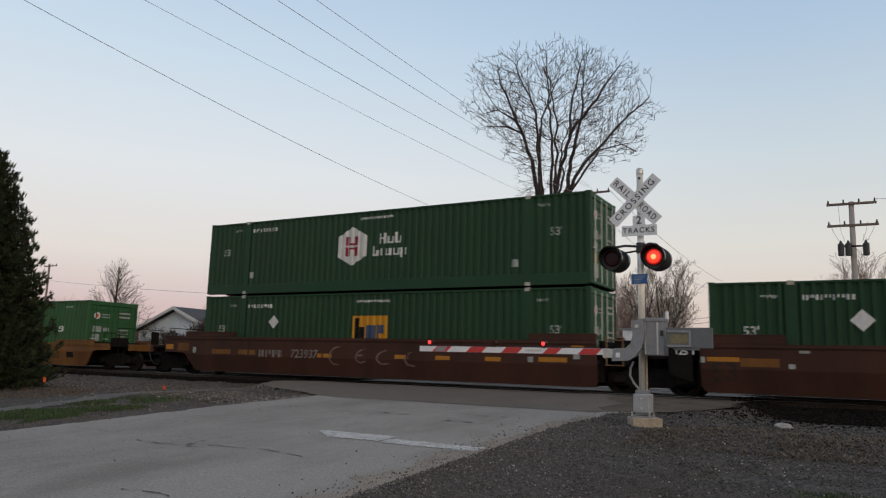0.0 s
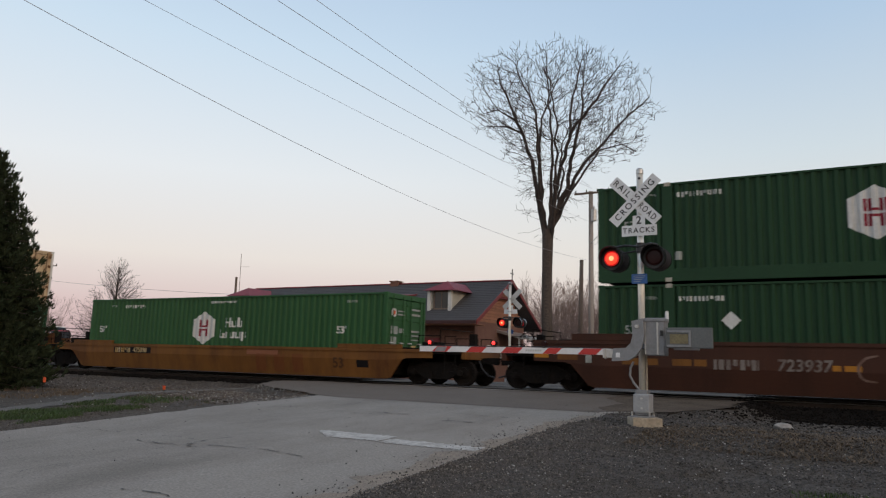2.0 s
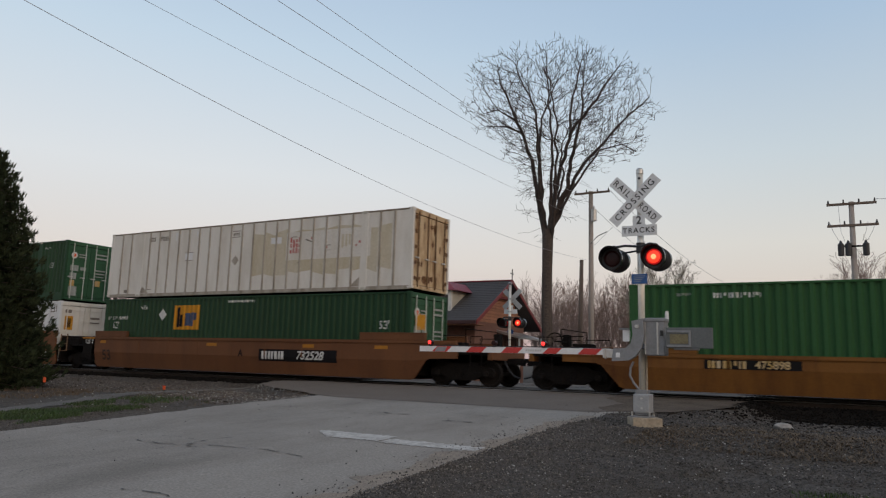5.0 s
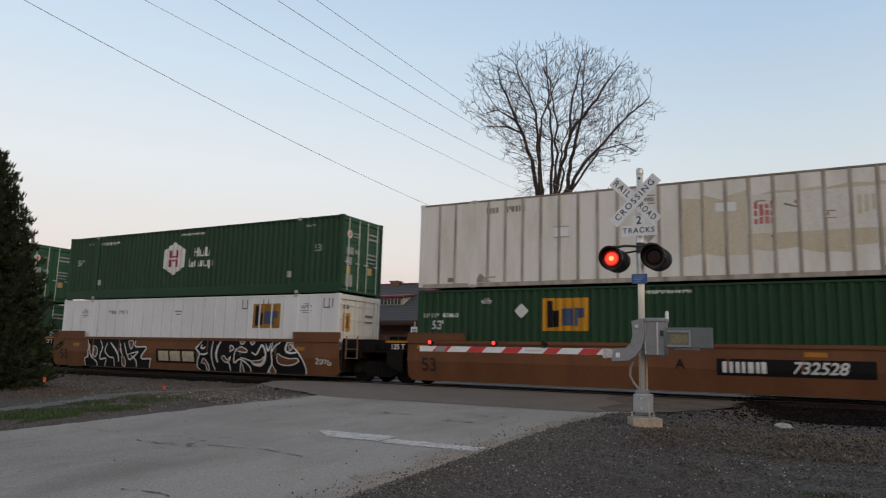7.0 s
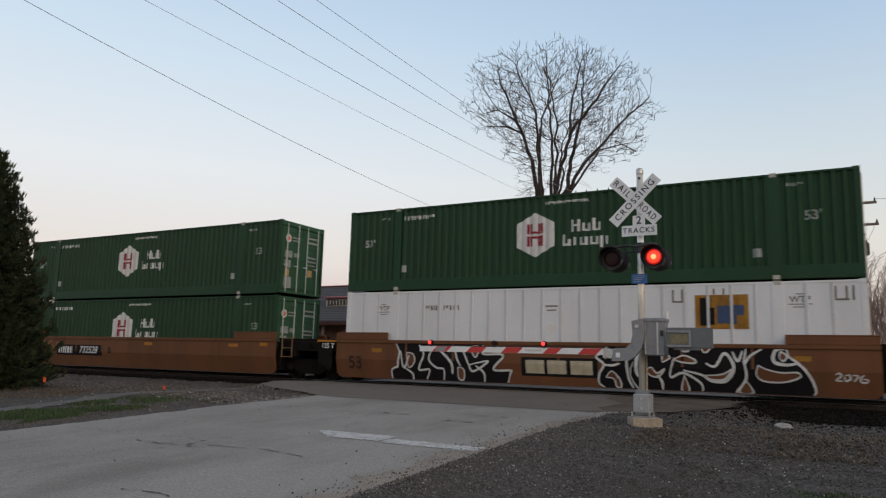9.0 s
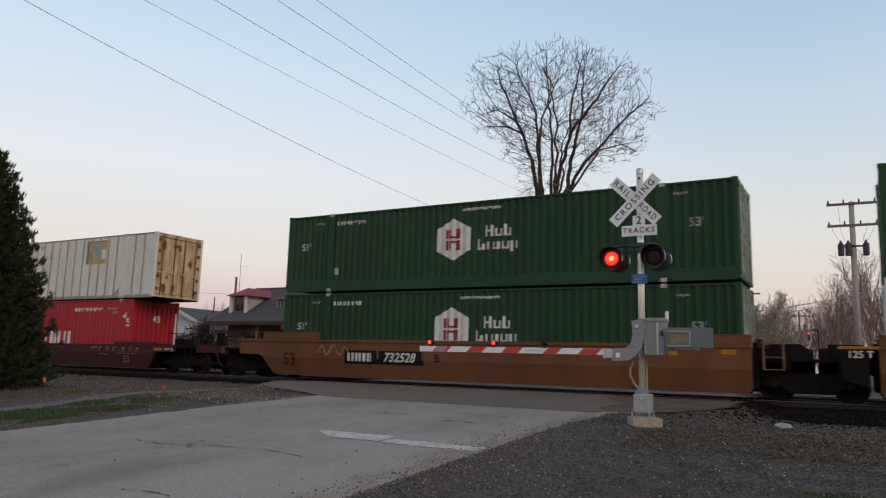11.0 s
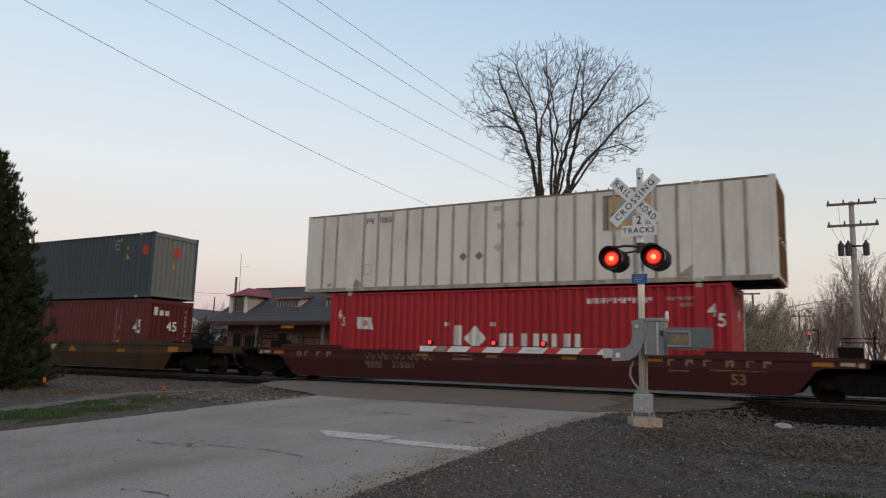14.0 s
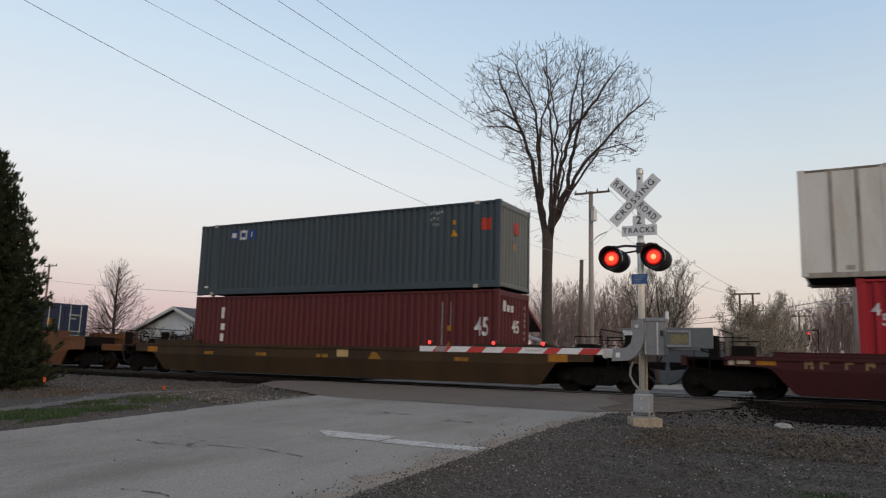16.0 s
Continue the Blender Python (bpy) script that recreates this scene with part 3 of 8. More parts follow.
def build_tracks():
    head = [(-0.075, -0.175), (0.075, -0.175), (0.075, -0.16), (0.012, -0.135), (0.012, -0.045), (0.030, -0.03), (0.030, -0.012), (-0.030, -0.012), (-0.030, -0.03), (-0.012, -0.045), (-0.012, -0.135), (-0.075, -0.16)]
    tie = finish("tie", B((-0.11, 0.11, -1.3, 1.3, -0.36, -0.178), bevel=0.012), M_TIE)
    for yc, label in ((TRACK_Y, "steel rails on dark wooden ties, nearer track"), (FAR_TRACK_Y, "steel rails on dark wooden ties, farther track")):
        tr = thing("railroad_track", pose(0, yc, 0), label, "railroad track", "the two tracks", "structure")
        for s in (-0.7525, 0.7525):
            bm = bmesh.new()
            a = [bm.verts.new((-400, s + y, z)) for y, z in head]
            b = [bm.verts.new((300, s + y, z)) for y, z in head]
            bm.faces.new(a), bm.faces.new(b[::-1])
            for i in range(len(head)):
                bm.faces.new((a[i], b[i], b[(i + 1) % len(head)], a[(i + 1) % len(head)]))
            rail = part("rail", bm, M_RAIL, tr)
            part("rail_head", B((-400, 300, s - 0.038, s + 0.038, -0.034, 0.0), bevel=0.012), M_RAIL_TOP, rail, "bright worn rail head")
        for i in range(110):
            x = -48 + 0.52 * i
            if not -17.4 < x < -3.1:
                ob = new("tie", tie)
                ob.parent, ob.location = tr, (x, 0, 0)


def build_bed():
    """Oily stone under and beside the rails, with an uneven near edge; the train's shade is painted into its colour."""
    for x0, x1, near in ((-300, -17.2, 20.25), (-2.8, 200, 18.5)):
        xs = graded([(x0, 20), (-45, 0.35), (x1, 0)]) if x0 < -100 else graded([(x0, 0.2), (8, 20), (x1, 0)])
        rows, verts, faces = 16, [], []
        for x in xs:
            edge = near + 0.45 * noise.noise((x * 0.9, 3, 1)) + 0.25 * noise.noise((x * 3.1, 5, 1)) + (max(0, 1.4 - abs(x + 2.8)) if x0 > -100 else max(0, 1.2 - abs(x + 17.2)))
            for j in range(rows):
                y = edge + ((28.4 if x0 < -100 else 36.0) - edge) * (j / (rows - 1)) ** 1.8
                verts.append((x, y, max(lerp_at(y, SIDE_Y, SIDE_Z), ground_z(x, y)) + (0.03 if j else -0.03)))
        for i in range(len(xs) - 1):
            for j in range(rows - 1):
                faces.append((i * rows + j, (i + 1) * rows + j, (i + 1) * rows + j + 1, i * rows + j + 1))
        ob = new("track_bed", raw("track_bed", verts, faces, M_SHADED_BED))
        tagged(ob, "oily track bed of crushed stone, blackened for the train's shade", "track bed", kind="structure")


def bed_z(x, y):
    return max(lerp_at(y, SIDE_Y, SIDE_Z), ground_z(x, y)) + 0.04


def stones(name, count, area, size, material, seed, label, keep=lambda x, y: True, sink=0.25, z_of=ground_z):
    """A spread of small angular stones as one mesh."""
    r = random.Random(seed)
    rs = np.random.RandomState(seed)
    base = np.array([(1, 0, 0), (-1, 0, 0), (0, 1, 0), (0, -1, 0), (0, 0, 1), (0, 0, -1)], float)
    tri = np.array([(0, 2, 4), (2, 1, 4), (1, 3, 4), (3, 0, 4), (2, 0, 5), (1, 2, 5), (3, 1, 5), (0, 3, 5)])
    x0, x1, y0, y1 = area
    verts, faces = [], []
    k = 0
    for _ in range(count):
        x, y = r.uniform(x0, x1), r.uniform(y0, y1)
        if not keep(x, y):
            continue
        s = r.uniform(*size) * (1.5 if r.random() < 0.06 else 1)
        shape = base * rs.uniform(0.6, 1.15, (6, 1)) * np.array((1, rs.uniform(0.6, 1), rs.uniform(0.5, 0.8))) * s
        a = r.uniform(0, 6.28)
        ca, sa = math.cos(a), math.sin(a)
        tilt = r.uniform(-0.6, 0.6)
        ct, st = math.cos(tilt), math.sin(tilt)
        px = shape[:, 0] * ct + shape[:, 2] * st
        pz = -shape[:, 0] * st + shape[:, 2] * ct
        vx = x + px * ca - shape[:, 1] * sa
        vy = y + px * sa + shape[:, 1] * ca
        vz = z_of(x, y) + pz + s * sink
        verts.append(np.stack([vx, vy, vz], 1))
        faces.append(tri + 6 * k)
        k += 1
    ob = new(name, raw(name, np.concatenate(verts).tolist(), np.concatenate(faces).tolist(), material))
    tagged(ob, label, "gravel", kind="stuff")


def right_of_road(x, y):
    return x > lerp_at(y, XR_Y, XR_X) - 0.12 + 0.25 * noise.noise((x, y * 1.5, 0))


def path_x(y):
    return lerp_at(y, [-20, 9, 11.3, 12.7, 15.2, 18, 20], [-15.2, -16.3, -16.6, -17.0, -17.7, -18.6, -18.4])


def left_of_road(x, y):
    return x < lerp_at(y, XL_Y, XL_X) + 0.1 + 0.2 * noise.noise((x, y * 1.5, 0)) and not (abs(x - path_x(y)) < 0.42 and random.random() < 0.85)


def build_gravel():
    fan = lambda x, y: right_of_road(x, y) and x < 0.6 + 0.06 * y
    stones("gravel", 36000, (-5.3, 0.6, 5.6, 9.4), (0.006, 0.018), M_STONE, 1, "dark loose gravel on the road shoulder", fan)
    stones("gravel", 26000, (-5.3, 1.2, 9.4, 14.0), (0.009, 0.023), M_STONE, 2, "dark loose gravel on the road shoulder", fan)
    stones("ballast", 14000, (-5.0, 2.4, 13.4, 19.4), (0.016, 0.042), M_STONE, 3, "coarse grey-brown ballast stones beside the rails", lambda x, y: right_of_road(x, y) and x < 0.8 + 0.07 * y and y < 17.7 + 0.8 * noise.noise((x, y, 4)), z_of=lambda x, y: max(bed_z(x, y) - 0.02 if y > 18 else -9, ground_z(x, y)))
    stones("ballast", 9000, (-4.2, 2.6, 13.5, 21.4), (0.020, 0.045), M_SHADED_BALLAST, 16, "oily ballast stones beside the rails, blackened for shade", lambda x, y: x > lerp_at(y, XR_Y, XR_X) + (0.25 if y > 16.5 else 0.0) and random.random() < max(0.08, (y - 16) / 2.5), z_of=lambda x, y: bed_z(x, y) if y > 18.2 else ground_z(x, y))
    stones("ballast", 7000, (-40, -16.5, 20.1, 21.4), (0.022, 0.05), M_SHADED_BALLAST, 17, "oily ballast stones beside the rails, blackened for shade", left_of_road, z_of=bed_z)
    stones("gravel", 9000, (-17, -12.9, 4.5, 14.5), (0.010, 0.026), M_BALLAST, 18, "fine grey gravel beside the grass", left_of_road)
    stones("ballast", 17000, (-42, -13.5, 11.5, 20.4), (0.022, 0.055), M_BALLAST, 4, "coarse grey ballast stones beside the rails", lambda x, y: left_of_road(x, y) and y > 13.2 - 0.1 * (x + 17))
    stones("ballast", 9000, (-45, 3, 20.3, 28.6), (0.025, 0.05), M_SHADED_BALLAST, 6, "oily ballast stones between the ties, blackened for shade", lambda x, y: not -17.5 < x < -3.1, z_of=bed_z)
    stones("gravel", 2000, (-5.3, 1.4, 5.5, 18.5), (0.007, 0.024), M_PALE_STONE, 7, "scattered pale stones on the shoulder", fan)
    stones("gravel", 2600, (-17.5, -13.2, 13.0, 18.6), (0.012, 0.03), M_PALE_STONE, 19, "pale gravel beside the asphalt apron", left_of_road)
    stones("gravel", 700, (-26, -13.6, 9, 19), (0.015, 0.035), M_PALE_STONE, 8, "scattered pale stones beside the road", left_of_road)
    stones("gravel", 260, (-13.2, -4.9, 4.5, 17), (0.008, 0.022), M_TAR, 9, "scattered grit and pebbles on the asphalt", sink=0.35,
           z_of=lambda x, y: road_top(x, y) + 0.004, keep=lambda x, y: random.random() < 0.15 + 0.85 * (x > -6.2))
    stones("gravel", 3600, (-6.4, -4.2, 3.5, 16.5), (0.006, 0.018), M_STONE, 23, "loose gravel spilled over the asphalt edge", sink=0.3, z_of=lambda x, y: max(road_top(x, y), ground_z(x, y)) + 0.006,
           keep=lambda x, y: -0.75 < x - lerp_at(y, XR_Y, XR_X) < 0.1 and random.random() < 1.0 + 1.25 * (x - lerp_at(y, XR_Y, XR_X)))
    stones("gravel", 22000, (-5.3, -1.5, 5.6, 14.5), (0.006, 0.017), M_DUSTY_STONE, 31, "fine dusty gravel along the asphalt edge",
           lambda x, y: right_of_road(x, y) and random.random() < 0.75 - 0.26 * (x - lerp_at(y, XR_Y, XR_X)), sink=0.5)
    # one pale boulder beside the ballast
    bm = bmesh.new()
    bmesh.ops.create_icosphere(bm, subdivisions=3, radius=0.14)
    for v in bm.verts:
        v.co *= 1 + 0.3 * noise.noise(v.co * 9)
        v.co.z *= 0.6
        v.co.x *= 1.3
    solo("rock", bm, M_PALE_STONE, "pale rounded rock lying on the gravel", "rock", at=pose(-1.35, 15.9, ground_z(-1.35, 15.9) + 0.04))


def blades(name, count, area, height, material, seed, label, keep=lambda x, y: True, lie=1.0):
    r = random.Random(seed)
    x0, x1, y0, y1 = area
    verts, faces = [], []
    for _ in range(count):
        x, y = r.uniform(x0, x1), r.uniform(y0, y1)
        if not keep(x, y):
            continue
        z, h, a = ground_z(x, y) + (0.012 if lie > 1 else -0.01), r.uniform(*height), r.uniform(0, 6.28)
        w, lean = 0.004 + 0.004 * r.random(), r.uniform(0.1, 0.8) * h * lie
        dx, dy = math.cos(a), math.sin(a)
        k = len(verts)
        verts += [(x - dy * w, y + dx * w, z), (x + dy * w, y - dx * w, z), (x + dx * lean * 0.4 - dy * w, y + dy * lean * 0.4 + dx * w, z + h * 0.6),
                  (x + dx * lean * 0.4 + dy * w, y + dy * lean * 0.4 - dx * w, z + h * 0.6), (x + dx * lean, y + dy * lean, z + h)]
        faces += [(k, k + 1, k + 3, k + 2), (k + 2, k + 3, k + 4)]
    tagged(new(name, raw(name, verts, faces, material)), label, "grass", kind="stuff")


def build_grass():
    r_straw = random.Random(77)
    patchy = lambda x, y: noise.noise((x * 0.9, y * 0.9, 21)) > -0.15
    blades("grass", 42000, (-16.2, -13.6, 4.5, 13.4), (0.03, 0.085), M_GRASS, 11, "green spring grass along the road edge",
           lambda x, y: patchy(x, y) and random.random() < min(1, (13.6 - y) / 3.5) and x < -13.95 - 0.3 * noise.noise((y * 0.8, 3, 0)))
    blades("grass", 9000, (-24, -18, 6, 13), (0.03, 0.10), M_STRAW, 12, "dead straw-coloured grass under the spruce", patchy)
    blades("grass", 18000, (-3.3, 1.8, 11.4, 15.6), (0.018, 0.042), M_STRAW, 13, "flattened dead grass in the gravel", lambda x, y: noise.noise((x * 0.8, y * 1.1, 5)) + 0.5 * noise.noise((x * 3, y * 3, 2)) + 0.30 - abs(y - 13.3) * 0.2 > r_straw.uniform(-0.55, 0.55), 6.0)
    blades("grass", 9000, (-2.4, 0.8, 7.2, 9.4), (0.02, 0.055), M_GRASS, 14, "sparse green grass in the gravel", lambda x, y: noise.noise((x * 1.3, y * 1.3, 15)) > 0.35 - 0.45 * (x + 2.0) + 0.6 * (y - 8.8))
    blades("grass", 5000, (-20, -13.6, 12, 17), (0.02, 0.07), M_STRAW, 15, "dry grass among the stones", patchy)


build_ground()
build_road()
build_tracks()
build_bed()
build_gravel()
build_grass()


# ---- the train ----
movers = []            # things with their place at the clip's start
wheelsets = []         # wheel pairs with their place on the truck


def sill(z):
    """Half width of a well car's side at height z: the lower half leans in."""
    return 1.5 if z >= 0.78 else 1.36 + 0.14 * max(0, (z - 0.15)) / 0.63


def side_panel_bm(e, left, right, s, top=1.45):
    """One side of a well car: full depth along the well, cut up over the trucks."""
    reach = {"coupler": 1.95, "joint": 0.22}
    def ends(k, kind):
        r = reach[kind]
        if kind == "joint":
            return [(k * (e + 0.22), 0.30, top), (k * (e + 0.16), 0.22, top), (k * (e + 0.06), 0.15, top), (k * (e - 0.6), 0.15, top), (k * (e - 1.35), 0.15, top)]
        return [(k * (e + r), 0.88, top), (k * (e + 0.95), 0.86, top), (k * (e + 0.78), 0.80, top), (k * (e + 0.28), 0.20, top), (k * (e + 0.12), 0.15, top), (k * (e - 1.35), 0.15, top)]
    cols = ends(-1, left) + [(-e + 2.6 + i * (2 * e - 5.2) / 8, 0.15, top) for i in range(9)] + ends(1, right)[::-1]
    bm = bmesh.new()
    rows = []
    for x, zb, zt in cols:
        zs = [zt, zt - 0.10, zt - 0.101, max(0.781, zb + 0.06), max(0.779, zb + 0.055), zb + 0.10 if zb < 0.6 else zb + 0.04, zb]
        out = [s * (sill(z) + (0.035 if i < 2 else 0.0)) for i, z in enumerate(zs)]
        row = [bm.verts.new((x, y, z)) for y, z in zip(out, zs)]
        row += [bm.verts.new((x, y - s * 0.07, z)) for y, z in zip(out[::-1], zs[::-1])]
        rows.append(row)
    n = len(rows[0])
    for a, b in zip(rows, rows[1:]):
        for i in range(n):
            bm.faces.new((a[i], a[(i + 1) % n], b[(i + 1) % n], b[i]))
    bm.faces.new(rows[0]), bm.faces.new(rows[-1][::-1])
    return bm


WHEEL_R = 0.42
_wheel = bmesh.new()
for _s in (-1, 1):
    turned([(-0.066 * _s, 0.10), (-0.066 * _s, 0.16), (-0.02 * _s, 0.20), (-0.02 * _s, 0.34), (-0.066 * _s, 0.37), (-0.066 * _s, WHEEL_R - 0.012), (-0.06 * _s, WHEEL_R), (0.05 * _s, WHEEL_R),
            (0.055 * _s, WHEEL_R + 0.022), (0.075 * _s, WHEEL_R + 0.022), (0.075 * _s, 0.36), (0.03 * _s, 0.33), (0.03 * _s, 0.18), (0.09 * _s, 0.12)], 32, _wheel, at=(0, -_s * 0.735, 0))
C((0, -1.02, 0), (0, 1.02, 0), 0.078, n=14, bm=_wheel)
for _s in (-1, 1):
    C((0, _s * 1.02, 0), (0, _s * 1.10, 0), 0.10, n=12, bm=_wheel)
    for _i in range(3):
        _a = _i * 2.094
        C((0.06 * math.cos(_a), _s * 1.10, 0.06 * math.sin(_a)), (0.06 * math.cos(_a), _s * 1.12, 0.06 * math.sin(_a)), 0.018, n=6, bm=_wheel)
WHEEL_MESH = finish("wheelset", _wheel, M_WHEEL)

_truck = bmesh.new()
for _s in (-1, 1):
    slab([(-1.14, 0.34), (-1.17, 0.50), (-1.05, 0.60), (-0.78, 0.62), (-0.50, 0.74), (0.50, 0.74), (0.78, 0.62), (1.05, 0.60), (1.17, 0.50), (1.14, 0.34), (0.72, 0.36), (0.46, 0.20), (-0.46, 0.20), (-0.72, 0.36)],
         _s * 0.92, _s * 1.04, _truck)
    for _x in (-0.22, -0.07, 0.08, 0.23):
        C((_x, _s * 1.0, 0.27), (_x, _s * 1.0, 0.52), 0.065, n=10, bm=_truck)
    B((-0.30, 0.30, _s * 1.03 - 0.04, _s * 1.03 + 0.06, 0.50, 0.66), bm=_truck)
B((-0.2, 0.2, -1.05, 1.05, 0.52, 0.70), bm=_truck)
for _x in (-0.42, 0.42):
    B((_x - 0.05, _x + 0.05, -0.9, 0.9, 0.34, 0.42), bm=_truck)
TRUCK_MESH = finish("truck", _truck, M_UNDER)


def build_truck(car, x):
    tr = new("truck", TRUCK_MESH)
    tr.parent, tr.location = car, (x, 0, 0)
    for dx in (-0.89, 0.89):
        ws = new("wheelset", WHEEL_MESH)
        ws.parent = tr
        wheelsets.append((ws, dx))


def well_car(cx, e, left, right, material, label, truck_left=True, truck_right=True, top=1.45, raised=1.70, end_plates=True):
    """A double-stack well car; e is half the length of its load, left and right its ends."""
    car = thing("well_car", pose(cx, TRACK_Y, 0), label, "rail car", "well cars of the train")
    movers.append((car, cx, 0.0))
    for s in (-1, 1):
        part("side_panel", side_panel_bm(e, left, right, s, top), material, car)
        for k, kind in ((-1, left), (1, right)):
            x0, x1 = sorted((k * (e - 1.9), k * (e + (0.75 if kind == "coupler" else 0.22))))
            y0, y1 = sorted((s * 1.40, s * 1.53))
            part("end_parapet", B((x0, x1, y0, y1, top + 0.002, raised), (x0, x1, y0 - 0.01, y1 + 0.012, raised - 0.03, raised + 0.006), bevel=0.012), material, car)
        # stiffening posts down the side
        for i in range(7):
            x = -e + 2.7 + i * (2 * e - 5.4) / 6
            bm = slab([(x - 0.035, 0.80), (x + 0.035, 0.80), (x + 0.035, top - 0.11), (x - 0.035, top - 0.11)], s * 1.5, s * 1.512)
            part("side_post", bm, material, car)
    part("well_floor", B(*[(x - 0.35, x + 0.35, -1.34, 1.34, 0.16, 0.24) for x in (-e + 0.45, -e + 2.1, -2.2, 0, 2.2, e - 2.1, e - 0.45)], (-e, e, -1.33, -1.18, 0.17, 0.238), (-e, e, 1.18, 1.33, 0.17, 0.238)), M_UNDER, car)
    for k, kind in ((-1, left), (1, right)):
        for s in (-1, 1):
            xa, xb = sorted((k * (e - 1.5), k * (e + 0.20)))
            ya, yb = sorted((s * 1.298, s * 1.306))
            part("end_web", B((xa, xb, ya, yb, 0.17, 1.10)), M_UNDER, car, "black grimy inner web")
        part("bulkhead", B(tuple(sorted((k * (e + 0.22), k * (e + 0.34)))) + (-1.27, 1.27, 0.30, min(1.50, raised - 0.06)), bevel=0.01), M_UNDER, car)
        run = 3.0 if kind == "coupler" else 1.62
        xs = tuple(sorted((k * (e + 0.34), k * (e + run))))
        part("end_platform", B(xs + (-1.30, 1.30, 1.02, 1.10), xs + (-0.38, 0.38, 0.72, 1.02), tuple(sorted((k * (e + 0.9), k * (e + 1.12)))) + (-1.40, 1.40, 0.82, 1.10), bevel=0.012), M_UNDER, car)
        if kind == "coupler":
            x0, x1 = sorted((k * (e + 2.95), k * (e + 3.12)))
            part("end_sill", B((x0, x1, -1.30, 1.30, 0.86, 1.14), bevel=0.015), material, car)
            bm = slab([(k * (e + 3.1), 0.74), (k * (e + 3.40), 0.74), (k * (e + 3.66), 0.70), (k * (e + 3.70), 0.94), (k * (e + 3.40), 0.94), (k * (e + 3.1), 0.92)], -0.13, 0.13)
            part("coupler", bm, M_UNDER, car)
            hose = [(k * (e + 3.1), -0.3, 0.84), (k * (e + 3.25), -0.32, 0.55), (k * (e + 3.45), -0.32, 0.36), (k * (e + 3.68), -0.3, 0.30)]
            part("air_hose", tube(hose, 0.028, 7), M_BLACK, car)
            for s in (-1, 1):
                xl = k * (e + 2.55)
                bm = bmesh.new()
                for dx in (-0.2, 0.2):
                    C((xl + dx, s * 1.33, 0.42), (xl + dx, s * 1.33, 1.62), 0.016, n=6, bm=bm)
                for z in (0.46, 0.76, 1.06, 1.36, 1.6):
                    C((xl - 0.2, s * 1.33, z), (xl + 0.2, s * 1.33, z), 0.014, n=6, bm=bm)
                part("ladder", bm, M_UNDER, car)
                xr = k * (e + 1.35)
                part("grab_rail", tube([(xr, s * 1.36, 1.08), (xr, s * 1.36, 1.62), (k * (e + 2.2), s * 1.36, 1.62), (k * (e + 2.2), s * 1.36, 1.08)], 0.016), M_UNDER, car)
            part("brake_gear", B((k * (e + 1.55) - 0.3, k * (e + 1.55) + 0.3, -0.95, -0.45, 1.10, 1.42), bevel=0.03), M_UNDER, car)
            part("brake_stand", B((k * (e + 2.5) - 0.12, k * (e + 2.5) + 0.12, 0.3, 0.55, 1.10, 1.75), bevel=0.03), M_UNDER, car)
            if k < 0:
                ring = [(k * (e + 2.5) + 0.26 * math.cos(i * 0.5236), -0.72, 1.5 + 0.26 * math.sin(i * 0.5236)) for i in range(13)]
                bm = tube(ring, 0.018, 6)
                for i in range(0, 12, 4):
                    C((k * (e + 2.5), -0.72, 1.5), ring[i], 0.014, n=5, bm=bm)
                C((k * (e + 2.5), -0.72, 1.5), (k * (e + 2.5), 0.3, 1.5), 0.025, n=6, bm=bm)
                part("hand_brake_wheel", bm, M_UNDER, car)
            part("cross_ladder", tube([(k * (e + 2.1), -1.2, 1.10), (k * (e + 2.1), -1.2, 1.85), (k * (e + 2.1), 1.2, 1.85), (k * (e + 2.1), 1.2, 1.10)], 0.018), M_UNDER, car)
        else:
            xa, xb = sorted((k * (e + 0.36), k * (e + 1.56)))
            part("joint_housing", B((xa, xb, -1.22, 1.22, 1.10, 1.38), (xa + 0.2, xb - 0.2, -0.9, 0.9, 1.38, top + 0.04), bevel=0.03), M_UNDER, car, "black grimy housing over the joint")
            if k > 0:
                bm = bmesh.new()
                for x in (e + 0.50, e + 0.98):
                    C((x, -1.42, 0.78), (x, -1.42, top + 0.12), 0.024, n=6, bm=bm)
                for z in (0.80, 1.12, top + 0.02):
                    C((e + 0.50, -1.42, z), (e + 0.98, -1.42, z), 0.018, n=6, bm=bm)
                part("ladder", bm, M_RUST, car, "rusty side ladder")
        if kind == "joint" and k < 0:
            plate = part("end_plate", slab([(-e - 1.05, 0.62), (-e - 0.43, 0.40), (-e - 0.43, 1.42), (-e - 1.05, 1.42)], -1.49, -1.44), M_UNDER, car, "black end plate with a white load mark")
            bm = text_bm("125 T", 0.24)
            bmesh.ops.translate(bm, verts=bm.verts, vec=(-e - 0.62, -1.496, 1.22))
            part("lettering", bm, M_MARK, plate, "white letters")
            if material is M_CAR_ORANGE:
                part("end_step", B((-e - 1.10, -e - 0.2, -1.515, -1.40, 1.36, 1.43)), M_REFLECTOR, car, "orange edge strip")
    for k, kind, wanted in ((-1, left, truck_left), (1, right, truck_right)):
        if wanted:
            build_truck(car, k * (e + (1.90 if kind == "coupler" else 1.58)))
    # reflective plates at the ends, yellow patches along the side
    for k in [k for k, kind in ((-1, left), (1, right)) if kind == "joint" and end_plates]:
        side_mark(car, rect(k * (e - 0.35) - 0.19, k * (e - 0.35) + 0.19, top - 0.28, top - 0.15), M_REFLECTOR, "reflector_patch", "amber reflector plate")
    return car


